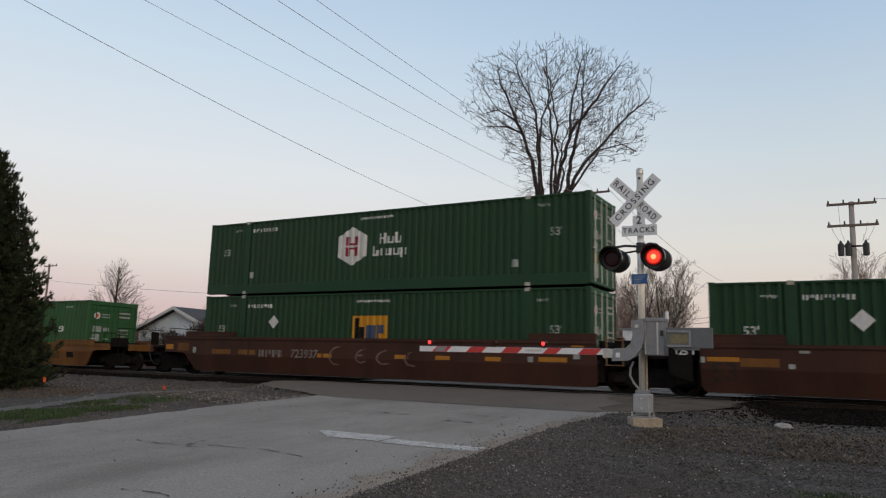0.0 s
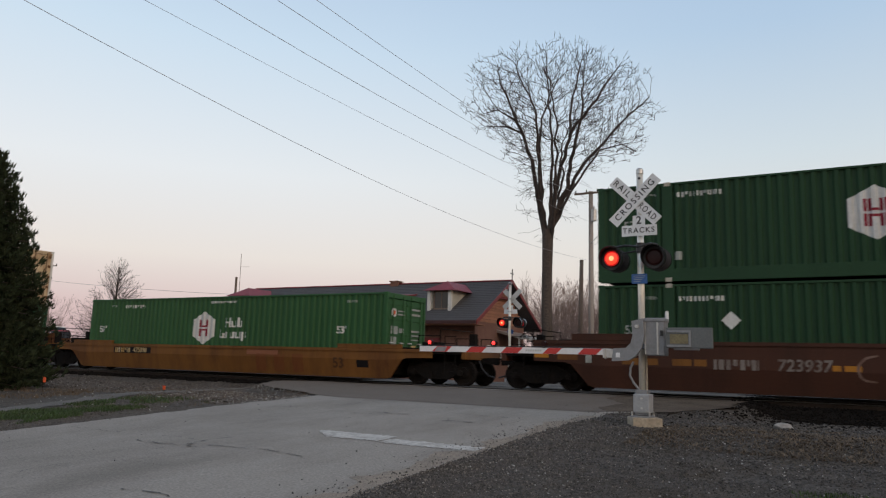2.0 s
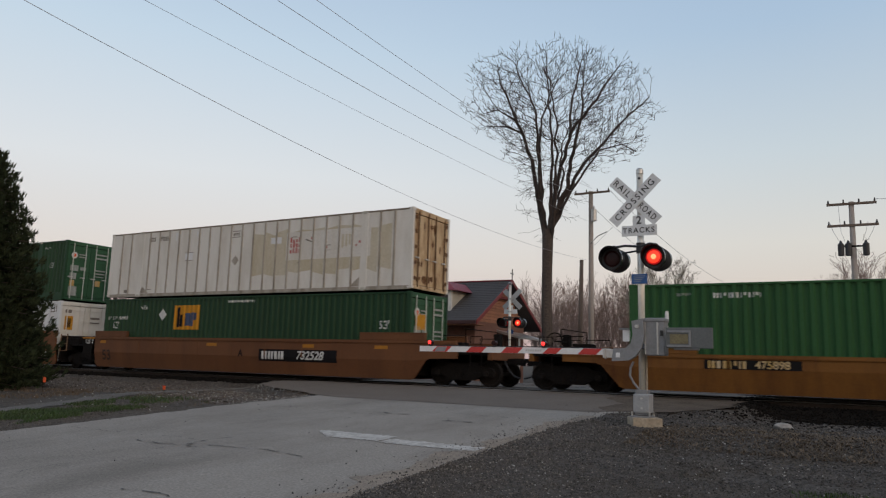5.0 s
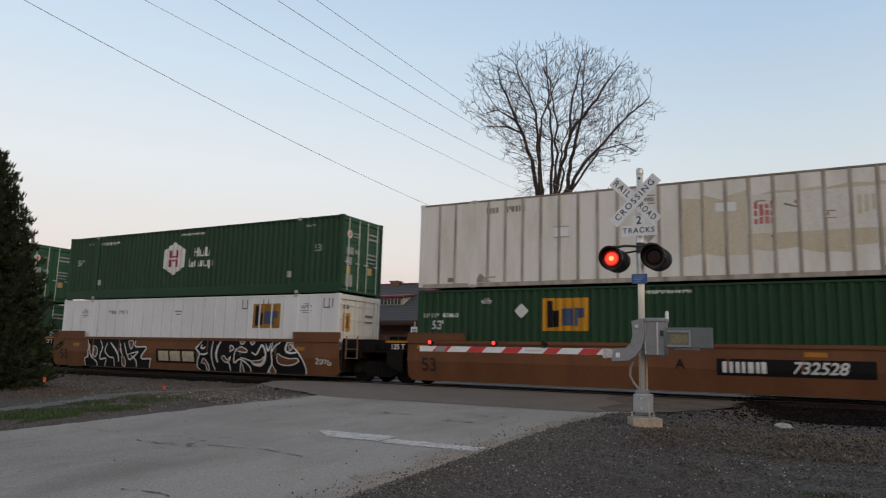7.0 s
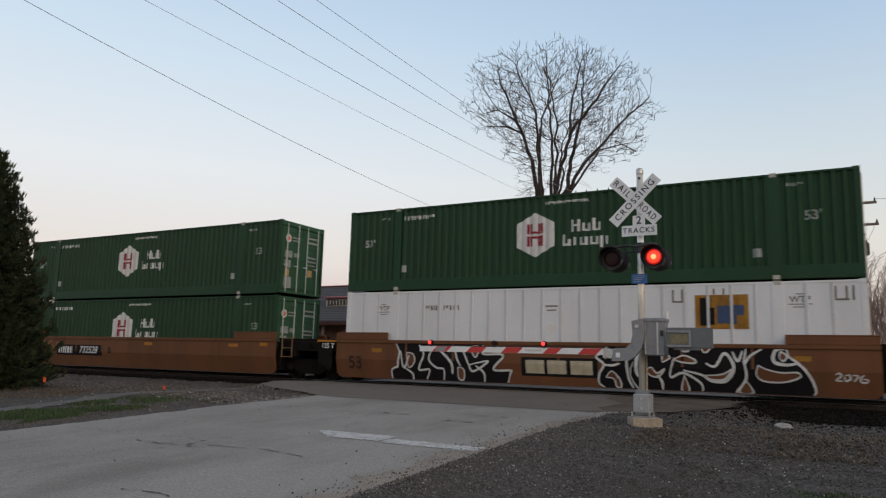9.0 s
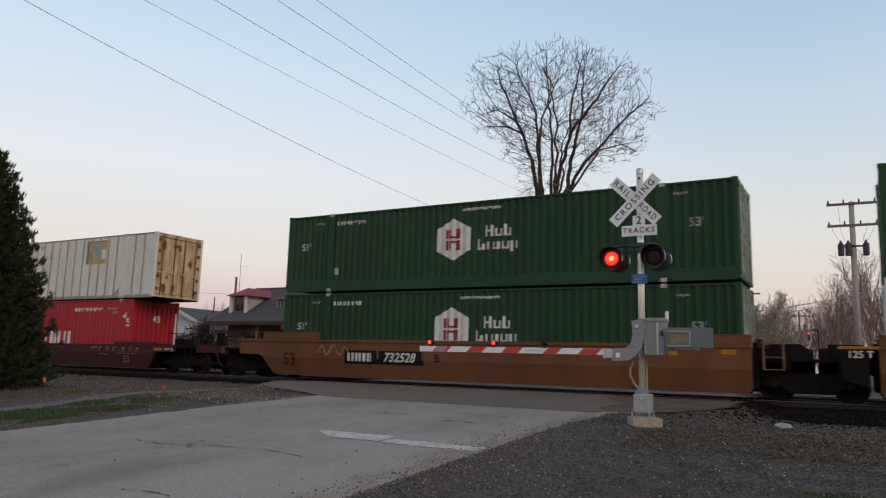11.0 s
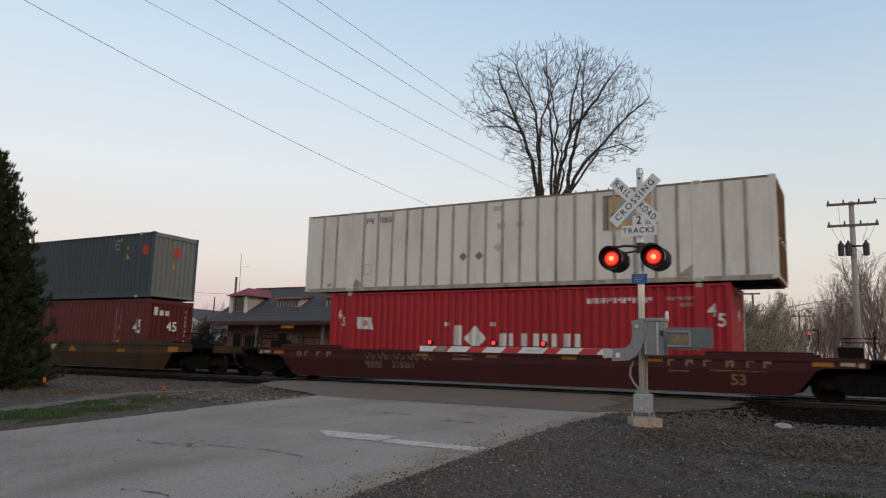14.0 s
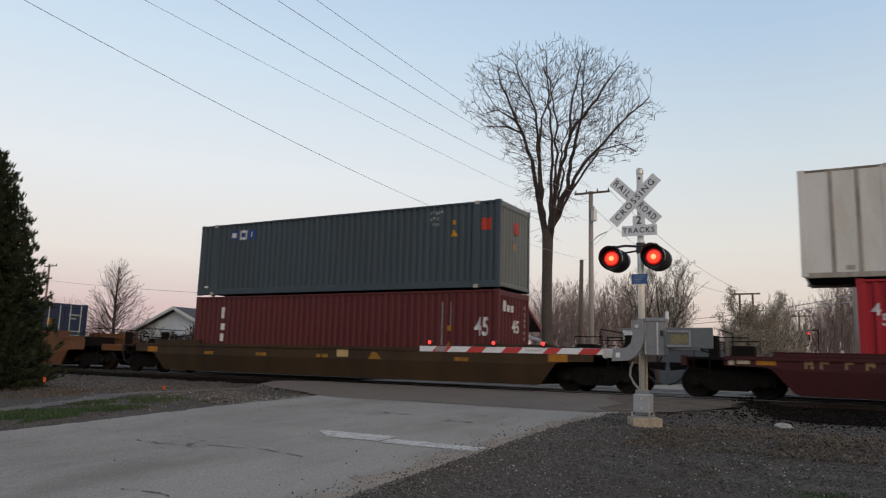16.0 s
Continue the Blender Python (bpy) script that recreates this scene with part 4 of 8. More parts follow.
def side_mark(car, polys, material, name, label="", proud=0.006):
    polys = [polys] if isinstance(polys[0][0], (int, float)) else polys
    for group in ([[p] for p in polys] if name in SINGLE else [polys]):
        ob = part(name, drape(flat(group), (), lambda x, z: -sill(z), proud, 0.78), material, car, label)
    return ob


def side_text(car, words, size, x, z, material, label, shear=0.0, proud=0.008):
    bm = text_bm(words, size, shear)
    bmesh.ops.translate(bm, verts=bm.verts, vec=(x, 0, z))
    return part("lettering", drape(bm, (), lambda a, b: -sill(b), proud, 0.78), material, car, label)


def ribbon(pts, w):
    """A band of quads along a curve through pts (x, z)."""
    fine = []
    n = len(pts)
    for i in range(n - 1):
        p0, p1, p2, p3 = (np.array(pts[max(0, min(n - 1, i + k))]) for k in (-1, 0, 1, 2))
        for s in range(7):
            u = s / 7
            fine.append(0.5 * ((2 * p1) + (p2 - p0) * u + (2 * p0 - 5 * p1 + 4 * p2 - p3) * u * u + (3 * p1 - p0 - 3 * p2 + p3) * u ** 3))
    fine.append(np.array(pts[-1]))
    edge = []
    for i, p in enumerate(fine):
        d = fine[min(i + 1, len(fine) - 1)] - fine[max(i - 1, 0)]
        d = d / (np.linalg.norm(d) + 1e-6)
        ww = w * (0.55 + 0.45 * math.sin(math.pi * i / (len(fine) - 1)))
        clamp = lambda q: (float(q[0]), float(min(max(q[1], 0.17), 1.33)))
        edge.append((clamp(p + np.array((-d[1], d[0])) * ww), clamp(p - np.array((-d[1], d[0])) * ww)))
    return [[a[0], a[1], b[1], b[0]] for a, b in zip(edge, edge[1:])]


def band(pts, w, proud):
    bm = drape(flat(ribbon(pts, w)), (), lambda x, z: -sill(z), proud, 0.78)
    bmesh.ops.remove_doubles(bm, verts=bm.verts, dist=0.002)
    return bm


def corrugation(x0, x1, period, deep):
    n = max(1, round((x1 - x0) / period))
    p = (x1 - x0) / n
    xs, ds = [], []
    for i in range(n):
        for f, d in ((0.0, 0.0), (0.34, 0.0), (0.5, deep), (0.84, deep)):
            xs.append(x0 + (i + f) * p)
            ds.append(d)
    return xs + [x1], ds + [0.0]


def folded_wall(us, ds, z0, z1, place):
    """A wall folded along its length; place(u, depth, z) gives the vertex."""
    bm = bmesh.new()
    rows = [[bm.verts.new(place(u, d, z)) for u, d in zip(us, ds)] for z in (z0, z1)]
    for i in range(len(us) - 1):
        bm.faces.new((rows[0][i], rows[0][i + 1], rows[1][i + 1], rows[1][i]))
    return bm


SINGLE = ("lift_outline", "logo_block", "logo_bar", "worn_logo_bar", "reflector_patch", "patch", "small_plate", "worn_marking", "warning_sign", "inspection_plate", "paint_patch", "reporting_bar", "caution_bar", "code_bar", "stencil_bar", "web_bar")


def hat_post(x, z0, z1, s, w):
    """An outer post of hat section."""
    bm = bmesh.new()
    rows = [[bm.verts.new((x + dx, s * (w + dy), z)) for dx, dy in ((-0.048, -0.011), (-0.026, 0.016), (0.026, 0.016), (0.048, -0.011))] for z in (z0, z1)]
    for i in range(3):
        bm.faces.new((rows[0][i], rows[0][i + 1], rows[1][i + 1], rows[1][i]))
    return bm


class Load:
    """A container: its thing and the folds of its near side, for the marks on it."""


def container(cx, z0, length, wall, label, style="fine", doors="doors", end_mat=None, rail=0.16, rail_mat=None, posts=True, width=2.59, height=2.896, name="shipping_container", seam_mat=None):
    box = Load()
    h, w, L = height, width / 2, length / 2
    ob = box.ob = thing(name, pose(cx, TRACK_Y, z0), label, "container", "containers on the train")
    movers.append((ob, cx, z0))
    box.half = L
    rail_mat, end_mat = rail_mat or wall, end_mat or (M_GREEN_LIT_DOOR if wall is M_GREEN else wall)
    zb, zt = rail + 0.02, h - 0.075
    if style == "fine":
        xs, ds = corrugation(-L + 0.12, L - 0.12, 0.272, 0.058)
    elif style == "wide":
        xs, ds = [-L + 0.12, L - 0.12], [0.0, 0.0]
    else:
        xs, ds = corrugation(-L + 0.12, L - 0.12, 0.34, 0.02)
    box.xs, box.ds = xs, ds
    box.depth = lambda x, z: -(w - 0.012) + float(np.interp(x, xs, ds))
    for s in (-1, 1):
        part("side_wall", folded_wall(xs, ds, zb, zt, lambda u, d, z, s=s: (u, s * (w - 0.012 - d), z)), wall, ob)
        y0, y1 = sorted((s * (w - 0.11), s * w))
        part("top_rail", B((-L + 0.08, L - 0.08, y0, y1, h - 0.085, h - 0.02), bevel=0.012), M_GRIME if wall is M_WHITE else rail_mat, ob)
        part("bottom_rail", B((-L + 0.08, L - 0.08, y0, y1, 0.012, rail + 0.03), bevel=0.012), M_HAT if wall is M_WHITE else rail_mat, ob)
        for k in (-1, 1):
            x0, x1 = sorted((k * (L - 0.15), k * L))
            part("corner_post", B((x0, x1, y0, y1, 0.1, h - 0.1), bevel=0.015), rail_mat, ob)
        at = [6.02] if posts and L > 6.5 else []
        for x in [k * a for a in at for k in (-1, 1)]:
            ya, yb = sorted((s * (w - 0.10), s * (w + 0.004)))
            part("lifting_post", B((x - 0.15, x + 0.15, ya, yb, 0.06, h - 0.04), bevel=0.012), rail_mat, ob)
            for z in (0.0, h - 0.118):
                ya, yb = sorted((s * (w - 0.16), s * (w + 0.008)))
                part("corner_casting", B((x - 0.09, x + 0.09, ya, yb, z, z + 0.118), bevel=0.01), M_CAST, ob, "bare metal corner casting")
        if style == "wide":
            for i in range(-12, 13):
                x = 0.609 * i
                if posts and abs(i) == 10:
                    continue
                part("panel_post", hat_post(x, zb, zt, s, w), seam_mat or M_HAT, ob)
        for k in (-1, 1):
            x0, x1 = sorted((k * (L - 0.178), k * (L + 0.004)))
            ya, yb = sorted((s * (w - 0.162), s * (w + 0.006)))
            for z in (0.0, h - 0.118):
                part("corner_casting", B((x0, x1, ya, yb, z if L < 7 or z else 0.05, z + 0.118), bevel=0.012), rail_mat, ob)
    if z0 > 1:
        for x in (-6.02, 6.02):
            for s in (-1, 1):
                part("stacking_connector", B((x - 0.06, x + 0.06, s * (w - 0.09) - 0.05, s * (w - 0.09) + 0.05, 3.136 - z0, 0.0)), M_UNDER, ob)
    us, vs = corrugation(-L + 0.1, L - 0.1, 0.5, 0.02)
    part("roof", folded_wall(us, vs, -(w - 0.05), w - 0.05, lambda u, d, z: (u, z, h - 0.05 - d)), rail_mat, ob)
    part("floor", B((-L + 0.1, L - 0.1, -(w - 0.1), w - 0.1, 0.09, 0.16)), M_UNDER, ob)
    # ends
    ys, es = corrugation(-(w - 0.1), w - 0.1, 0.27, 0.075)
    part("front_wall", folded_wall(ys, es, 0.1, h - 0.1, lambda u, d, z: (-(L - 0.03) + d, u, z)), wall, ob)
    part("end_header", B((L - 0.12, L, -(w - 0.1), w - 0.1, h - 0.20, h - 0.02), bevel=0.012), end_mat, ob)
    part("end_sill", B((L - 0.12, L, -(w - 0.1), w - 0.1, 0.05, 0.18), bevel=0.012), end_mat, ob)
    if doors == "doors":
        for s in (-1, 1):
            y0, y1 = sorted((s * 0.012, s * (w - 0.12)))
            door = part("door", B((L - 0.09, L - 0.035, y0, y1, 0.2, h - 0.22), bevel=0.01), end_mat, ob)
            if wall is not M_WHITE:
                part("door_rib", B(*[(L - 0.04, L - 0.012, y0 + 0.03, y1 - 0.03, z, z + 0.09) for z in (0.26, 0.82, 1.38, 1.94, 2.46)], bevel=0.01), end_mat, door)
            for yy in (y0 + 0.26, y1 - 0.26):
                part("locking_rod", C((L + 0.012, yy, 0.12), (L + 0.012, yy, h - 0.10), 0.026 if wall is M_WHITE else 0.022, n=8), M_ROD if wall in (M_GREEN, M_NAVY) else M_RUST if wall is M_WHITE else end_mat, door, "galvanised locking rod")
                part("door_handle", B((L, L + 0.05, yy - 0.2, yy + 0.04, 1.12, 1.16), bevel=0.008), M_GALV, door)
    else:
        part("end_wall", folded_wall(ys, es, 0.16, h - 0.18, lambda u, d, z: (L - 0.01 - d, u, z)), end_mat, ob)
    return box


def mark(box, polys, material, name="marking", label="", proud=0.006):
    polys = [polys] if isinstance(polys[0][0], (int, float)) else polys
    if name in SINGLE:
        return [part(name, drape(flat([p]), box.xs, box.depth, proud), material, box.ob, label) for p in polys][0]
    return part(name, drape(flat(polys), box.xs, box.depth, proud), material, box.ob, label)


def mark_text(box, words, size, x, z, material, label, proud=0.006, shear=0.0):
    bm = text_bm(words, size, shear)
    bmesh.ops.translate(bm, verts=bm.verts, vec=(x, 0, z))
    return part("lettering", drape(bm, box.xs, box.depth, proud), material, box.ob, label)


def end_mark(box, polys, material, name="end_marking", label=""):
    """Plates and stickers on the end; outlines are (y, z)."""
    for y0, y1, z0, z1 in polys:
        part(name, B((box.half + 0.002, box.half + 0.008, y0, y1, z0, z1)), material, box.ob, label)


def end_rust(box, seed):
    """Hinge plates down both edges of the doors and rust patches with ragged outlines."""
    r = random.Random(seed)
    end_mark(box, [(y, y + 0.15, z, z + 0.13) for y in (-1.16, 1.0) for z in (0.35, 0.9, 1.45, 2.0, 2.5)], M_RUST_DARK, "hinge_plate", "rusted hinge plate")
    for _ in range(16):
        y, z, a, b = r.uniform(-1.05, 1.0), r.choice((0.3, 0.35, 0.5, 1.0, 1.7, 2.2)) + r.uniform(-0.1, 0.2), r.uniform(0.05, 0.14), r.uniform(0.06, 0.3)
        bm = bmesh.new()
        n = 9
        ring = [bm.verts.new((box.half - 0.028, y + a * r.uniform(0.55, 1.1) * math.cos(6.283 * i / n), z + b * r.uniform(0.55, 1.1) * math.sin(6.283 * i / n))) for i in range(n)]
        bm.faces.new(ring)
        part("rust_patch", bm, M_RUST_DARK, box.ob, "patch of dark rust")


def bars(x0, x1, z, h, seed, gap=0.5):
    """Writing too small to read: a row of short bars."""
    r, x, out = random.Random(seed), x0, []
    while x < x1:
        w = h * r.uniform(0.22, 0.5)
        up, low = (0.5, 0.5) if r.random() < 0.7 else (0.5, 0.1)
        out.append(rect(x, min(x + w, x1), z - h * low, z + h * up))
        x += w + h * gap * r.uniform(0.35, 0.9)
    return out


def code_marks(box, z=2.56, seed=0, material=None):
    m = material or M_MARK_DIM
    L = box.half
    mark(box, bars(-5.75, -4.55, z - 0.06, 0.14, seed), M_MARK, "code_bar")
    mark(box, bars(-0.55, 0.85, z + 0.05, 0.09, seed + 1, 0.3), M_MARK, "caution_bar")
    mark(box, bars(-6.75, -6.35, z - 0.02, 0.09, seed + 2), m, "code_bar")
    mark(box, bars(6.35, 6.75, z - 0.02, 0.09, seed + 3), m, "code_bar")


def hex_logo(box, x=-0.87, z=1.63, s=1.0):
    """Pale hexagon with crimson bars, and a two-line block of pale bars beside it."""
    a, b = 0.63 * s, 0.71 * s
    mark(box, [(x, z - b), (x + a, z - b * 0.52), (x + a, z + b * 0.52), (x, z + b), (x - a, z + b * 0.52), (x - a, z - b * 0.52)], M_MARK, "logo_field", "pale hexagon")
    k = s
    strokes = [rect(x + u * k, x + (u + 0.075) * k, z + lo * k, z + hi * k) for u in (-0.27, -0.165, 0.09, 0.195) for lo, hi in ((0.03, 0.36), (-0.36, -0.03))]
    strokes += [rect(x - 0.085 * k, x + 0.085 * k, z + 0.04 * k, z + 0.11 * k), rect(x - 0.085 * k, x + 0.085 * k, z - 0.12 * k, z - 0.05 * k)]
    mark(box, strokes, M_CRIMSON, "logo_bar", "crimson bars", 0.012)
    # two rows of plain upright strokes beside it, tall and low
    x1, zu, zd = x + 1.18, z + 0.03, z - 0.40
    x2 = x + 0.90
    blocks = [rect(x1 + u, x1 + u + 0.085, zu, zu + hi) for u, hi in ((0.0, 0.38), (0.20, 0.38), (0.36, 0.25), (0.53, 0.25), (0.68, 0.38), (0.85, 0.25))]
    blocks += [rect(x2 + u, x2 + u + 0.085, zd - lo, zd + hi) for u, lo, hi in ((0.0, 0, 0.36), (0.18, 0, 0.2), (0.36, 0, 0.25), (0.55, 0, 0.25), (0.72, 0, 0.25), (0.88, 0, 0.25), (1.05, 0, 0.25), (1.20, 0.1, 0.25), (1.36, 0, 0.25))]
    blocks += [rect(x1 + 0.085, x1 + 0.20, zu + 0.16, zu + 0.22), rect(x1 + 0.445, x1 + 0.53, zu, zu + 0.06), rect(x1 + 0.765, x1 + 0.85, zu, zu + 0.06), rect(x2 + 0.085, x2 + 0.18, zd, zd + 0.07), rect(x2 + 0.635, x2 + 0.72, zd, zd + 0.06), rect(x2 + 0.965, x2 + 1.05, zd, zd + 0.06)]
    mark(box, blocks, M_MARK, "logo_block", "two rows of pale strokes")


def amber_logo(box, x0, x1, z0, z1, worn=False, field=M_AMBER):
    """Amber plate with black and blue blocks."""
    w, h = x1 - x0, z1 - z0
    mark(box, rect(x0, x1, z0, z1), M_AMBER_WORN if worn else field, "logo_field", "amber panel", 0.012)
    if worn:
        mark(box, [rect(x0 + 0.05 * w, x0 + 0.12 * w, z0, z1), rect(x0 + 0.17 * w, x0 + 0.28 * w, z0 + 0.1 * h, z0 + 0.5 * h), rect(x0, x1, z1 - 0.05 * h, z1), rect(x0, x0 + 0.03 * w, z0, z1)], M_SEAM, "logo_block", proud=0.018)
        mark(box, [rect(x0 + 0.34 * w, x0 + 0.72 * w, z0 + 0.55 * h, z0 + 0.85 * h), rect(x0 + 0.45 * w, x0 + 0.66 * w, z0 + 0.25 * h, z0 + 0.55 * h)], M_FADED_BLUE, "logo_block", "faded blue remains", proud=0.018)
        mark(box, rect(x0 + 0.76 * w, x0 + 0.97 * w, z0 + 0.2 * h, z0 + 0.6 * h), M_WHITE_CLEAN, "logo_block", proud=0.018)
        return
    mark(box, [rect(x0 + 0.09 * w, x0 + 0.22 * w, z0 + 0.10 * h, z0 + 0.92 * h), rect(x0 + 0.222 * w, x0 + 0.37 * w, z0 + 0.12 * h, z0 + 0.62 * h)], M_BLACK_MARK, "logo_block", proud=0.018)
    mark(box, [rect(x0 + 0.42 * w, x0 + 0.67 * w, z0 + 0.16 * h, z0 + 0.68 * h), rect(x0 + 0.71 * w, x0 + 0.78 * w, z0 + 0.14 * h, z0 + 0.70 * h), rect(x0 + 0.782 * w, x0 + 0.92 * w, z0 + 0.40 * h, z0 + 0.69 * h)], M_BLUE_DULL, "logo_block", proud=0.018)


M_FADED_BLUE = paint("faded_blue_marking", (0.24, 0.33, 0.40), spot=(0.45, 0.42, 0.34), spot_scale=5, spot_amount=0.9)


def diamond(box, x, z, r, material):
    """Flat diamond plate that stands clear of the folds."""
    y = min(box.depth(x + (i - 6) * r / 6, z) for i in range(13)) - 0.004
    part("placard", slab([(x, z - r), (x + r, z), (x, z + r), (x - r, z)], y - 0.005, y), material, box.ob, "diamond placard")


def door_stickers(box, seed, pale=True):
    r = random.Random(seed)
    w = 1.1
    badge = part("badge", C((box.half + 0.001, -0.86, 2.2), (box.half + 0.008, -0.86, 2.2), 0.16, n=20), M_MARK, box.ob, "round pale badge")
    part("badge_centre", C((box.half + 0.009, -0.86, 2.2), (box.half + 0.012, -0.86, 2.2), 0.085, n=16), M_ORANGE, badge, "orange centre")
    end_mark(box, [(-0.62, -0.2, 2.12, 2.17), (-0.62, -0.2, 2.24, 2.29), (0.25, 0.9, 2.34, 2.41), (0.25, 0.9, 2.15, 2.23), (0.3, 0.85, 1.55, 1.62), (0.3, 0.85, 1.40, 1.46), (0.3, 0.8, 1.26, 1.3)], M_MARK_DIM, label="rows of worn writing")
    end_mark(box, [(-1.02, -0.6, 1.45, 1.72), (-1.02, -0.68, 1.05, 1.35), (-0.5, -0.2, 1.5, 1.66), (-1.02, -0.6, 0.25, 0.7)], M_MARK_DIM, label="pale stickers")
    end_mark(box, [(-0.98, -0.75, 0.72, 1.0), (0.35, 0.62, 0.8, 1.08)], M_AMBER_WORN, label="amber stickers")


UP, UP_LOW = 3.190, 3.165      # base of an upper load on its connectors
H53 = 8.077

# unit ahead, seen only by its rear part
car = well_car(4.53, H53, "joint", "coupler", M_CAR_BROWN, "weathered brown double-stack well car under one green container", end_plates=False)
side_mark(car, [rect(-7.28, -6.34, 0.86, 1.08)], M_CAR_YELLOW, "paint_patch", "rusty yellow patch")
side_mark(car, [rect(-8.13, -7.30, 0.98, 1.10)] + [rect(i * 2.6 - 3.3, i * 2.6 - 2.5, 0.82, 0.93) for i in range(4)], M_REFLECTOR, "reflector_patch")
side_mark(car, [rect(-5.87, -5.63, 1.23, 1.30), rect(-6.12, -5.97, 0.83, 0.95), rect(-8.29, -8.18, 0.94, 1.10)], M_MARK_DIM, "inspection_plate", "worn pale plates")
side_text(car, "53", 0.72, -7.68, 0.68, M_DARK_FIGURE, "worn dark figures")
box = container(4.53, 0.24, 2 * H53, M_GREEN, "dark green corrugated container in the well of a brown car", rail=0.3)
code_marks(box, 2.5, 3, M_MARK)
mark_text(box, "53'", 0.36, -7.02, 1.55, M_MARK, "white length figures")
diamond(box, -4.42, 1.84, 0.28, M_MARK)
amber_logo(box, -0.7, 0.8, 1.0, 2.0)

# brown car with two green containers
car = well_car(-14.96, H53, "coupler", "joint", M_CAR_BROWN, "weathered brown double-stack well car with faded chalk scrawl", truck_right=True, top=1.50)
side_mark(car, [rect(-9.27, -8.64, 0.93, 1.24), rect(-7.32, -6.31, 0.84, 1.02), rect(-5.92, -5.02, 0.84, 1.02)], M_CAR_YELLOW, "paint_patch", "rusty yellow patch")
side_mark(car, [rect(-10.0, -9.55, 0.98, 1.18)] + [rect(x - 0.27, x + 0.27, 0.83, 0.96) for x in (1.57, 3.16, 4.97)] + [rect(6.5, 7.4, 0.85, 0.99)], M_REFLECTOR, "reflector_patch")
side_mark(car, [rect(-8.40, -8.22, 0.86, 1.08), rect(6.15, 6.32, 0.83, 1.0), rect(7.6, 7.8, 0.95, 1.15)], M_MARK_DIM, "inspection_plate", "worn pale plates")
side_text(car, "723937", 0.42, -2.66, 0.90, M_NUMBER_DIM, "worn pale car number", 0.1)
side_mark(car, [rect(-2.02, -1.38, 0.80, 0.94)], M_REFLECTOR, "reflector_patch")
side_mark(car, bars(-4.84, -3.72, 0.90, 0.27, 41, 0.35), M_NUMBER_DIM, "reporting_bar", "worn white bars")
for run_of in ([(-1.02, 1.20), (-1.30, 1.12), (-1.46, 0.88), (-1.36, 0.62), (-1.06, 0.56)], [(0.10, 1.14), (-0.22, 1.02), (-0.30, 0.78), (-0.12, 0.66), (0.12, 0.72)], [(-0.28, 0.90), (0.06, 0.92)],
               [(0.98, 1.10), (0.70, 1.0), (0.58, 0.80), (0.76, 0.64), (1.08, 0.66)], [(1.98, 1.05), (1.74, 0.92), (1.80, 0.66), (2.10, 0.60)]):
    part("chalk_scrawl", band(run_of, 0.035, 0.009), M_STENCIL_PALE, car, "faint pale chalk curve")
box = container(-14.96, 0.24, 2 * H53, M_GREEN, "dark green corrugated container with an amber panel", rail=0.3)
code_marks(box, 2.52, 10, M_MARK_DIM)
for x in (-7.1, 6.95):
    mark_text(box, "53'", 0.36, x, 1.58, M_MARK_DIM, "worn length figures")
diamond(box, -4.39, 1.85, 0.25, M_MARK)
amber_logo(box, -0.71, 0.80, 1.02, 2.06)
door_stickers(box, 1)
box = container(-14.96, UP, 2 * H53, M_GREEN, "dark green corrugated container with a pale hexagon logo", rail=0.34)
code_marks(box, 2.57, 20)
hex_logo(box)
for x in (-7.1, 6.95):
    mark_text(box, "53'", 0.36, x, 1.68, M_MARK_DIM, "worn length figures")
mark(box, [rect(-5.85, -5.65, 0.62, 0.86), rect(5.45, 5.68, 0.62, 0.86)], M_MARK_DIM, "small_plate")
door_stickers(box, 2)

# single yellow car with one lighter green container
car = well_car(-38.62, H53, "coupler", "coupler", M_CAR_YELLOW, "rusty yellow-orange double-stack well car with worn lettering", top=1.16, raised=1.30)
side_mark(car, [rect(-6.0, -3.6, 0.78, 1.03)], M_BLACK_MARK, "number_field", "black number panel")
side_mark(car, bars(-5.9, -4.9, 0.9, 0.2, 51, 0.35), M_AMBER_WORN, "reporting_bar", proud=0.012)
side_text(car, "475898", 0.28, -4.3, 0.9, M_AMBER_WORN, "worn car number", proud=0.012)
side_mark(car, [rect(2.3, 2.8, 0.25, 0.9), rect(3.2, 3.7, 0.25, 0.9), rect(4.1, 4.6, 0.25, 0.9)], paint("faded_logo_stain", (0.14, 0.045, 0.014), spot=(0.2, 0.08, 0.018), spot_scale=4), "worn_logo_bar", "faded dark red bars")
side_mark(car, [rect(1.8, 3.4, 0.86, 1.04)], paint("faded_rose_patch", (0.25, 0.10, 0.055), spot=(0.2, 0.08, 0.03)), "paint_patch", "faded rose patch")
side_text(car, "53", 0.5, 6.2, 0.62, M_DARK_WORN, "worn dark figures")
side_mark(car, [rect(7.0, 7.5, 0.5, 0.75)], M_BLACK_MARK, "stencil_plate", "black stencil plate")
box = container(-38.62, 0.24, 2 * H53, M_GREEN_LIGHT, "mid-green corrugated container with a pale hexagon logo", end_mat=M_GREEN_LIGHT, rail=0.2, posts=False)
code_marks(box, 2.6, 30)
hex_logo(box, -0.85, 1.62, 0.93)
for x in (-7.2, 6.1):
    mark_text(box, "53'", 0.36, x, 1.55, M_MARK, "white length figures")
door_stickers(box, 3)

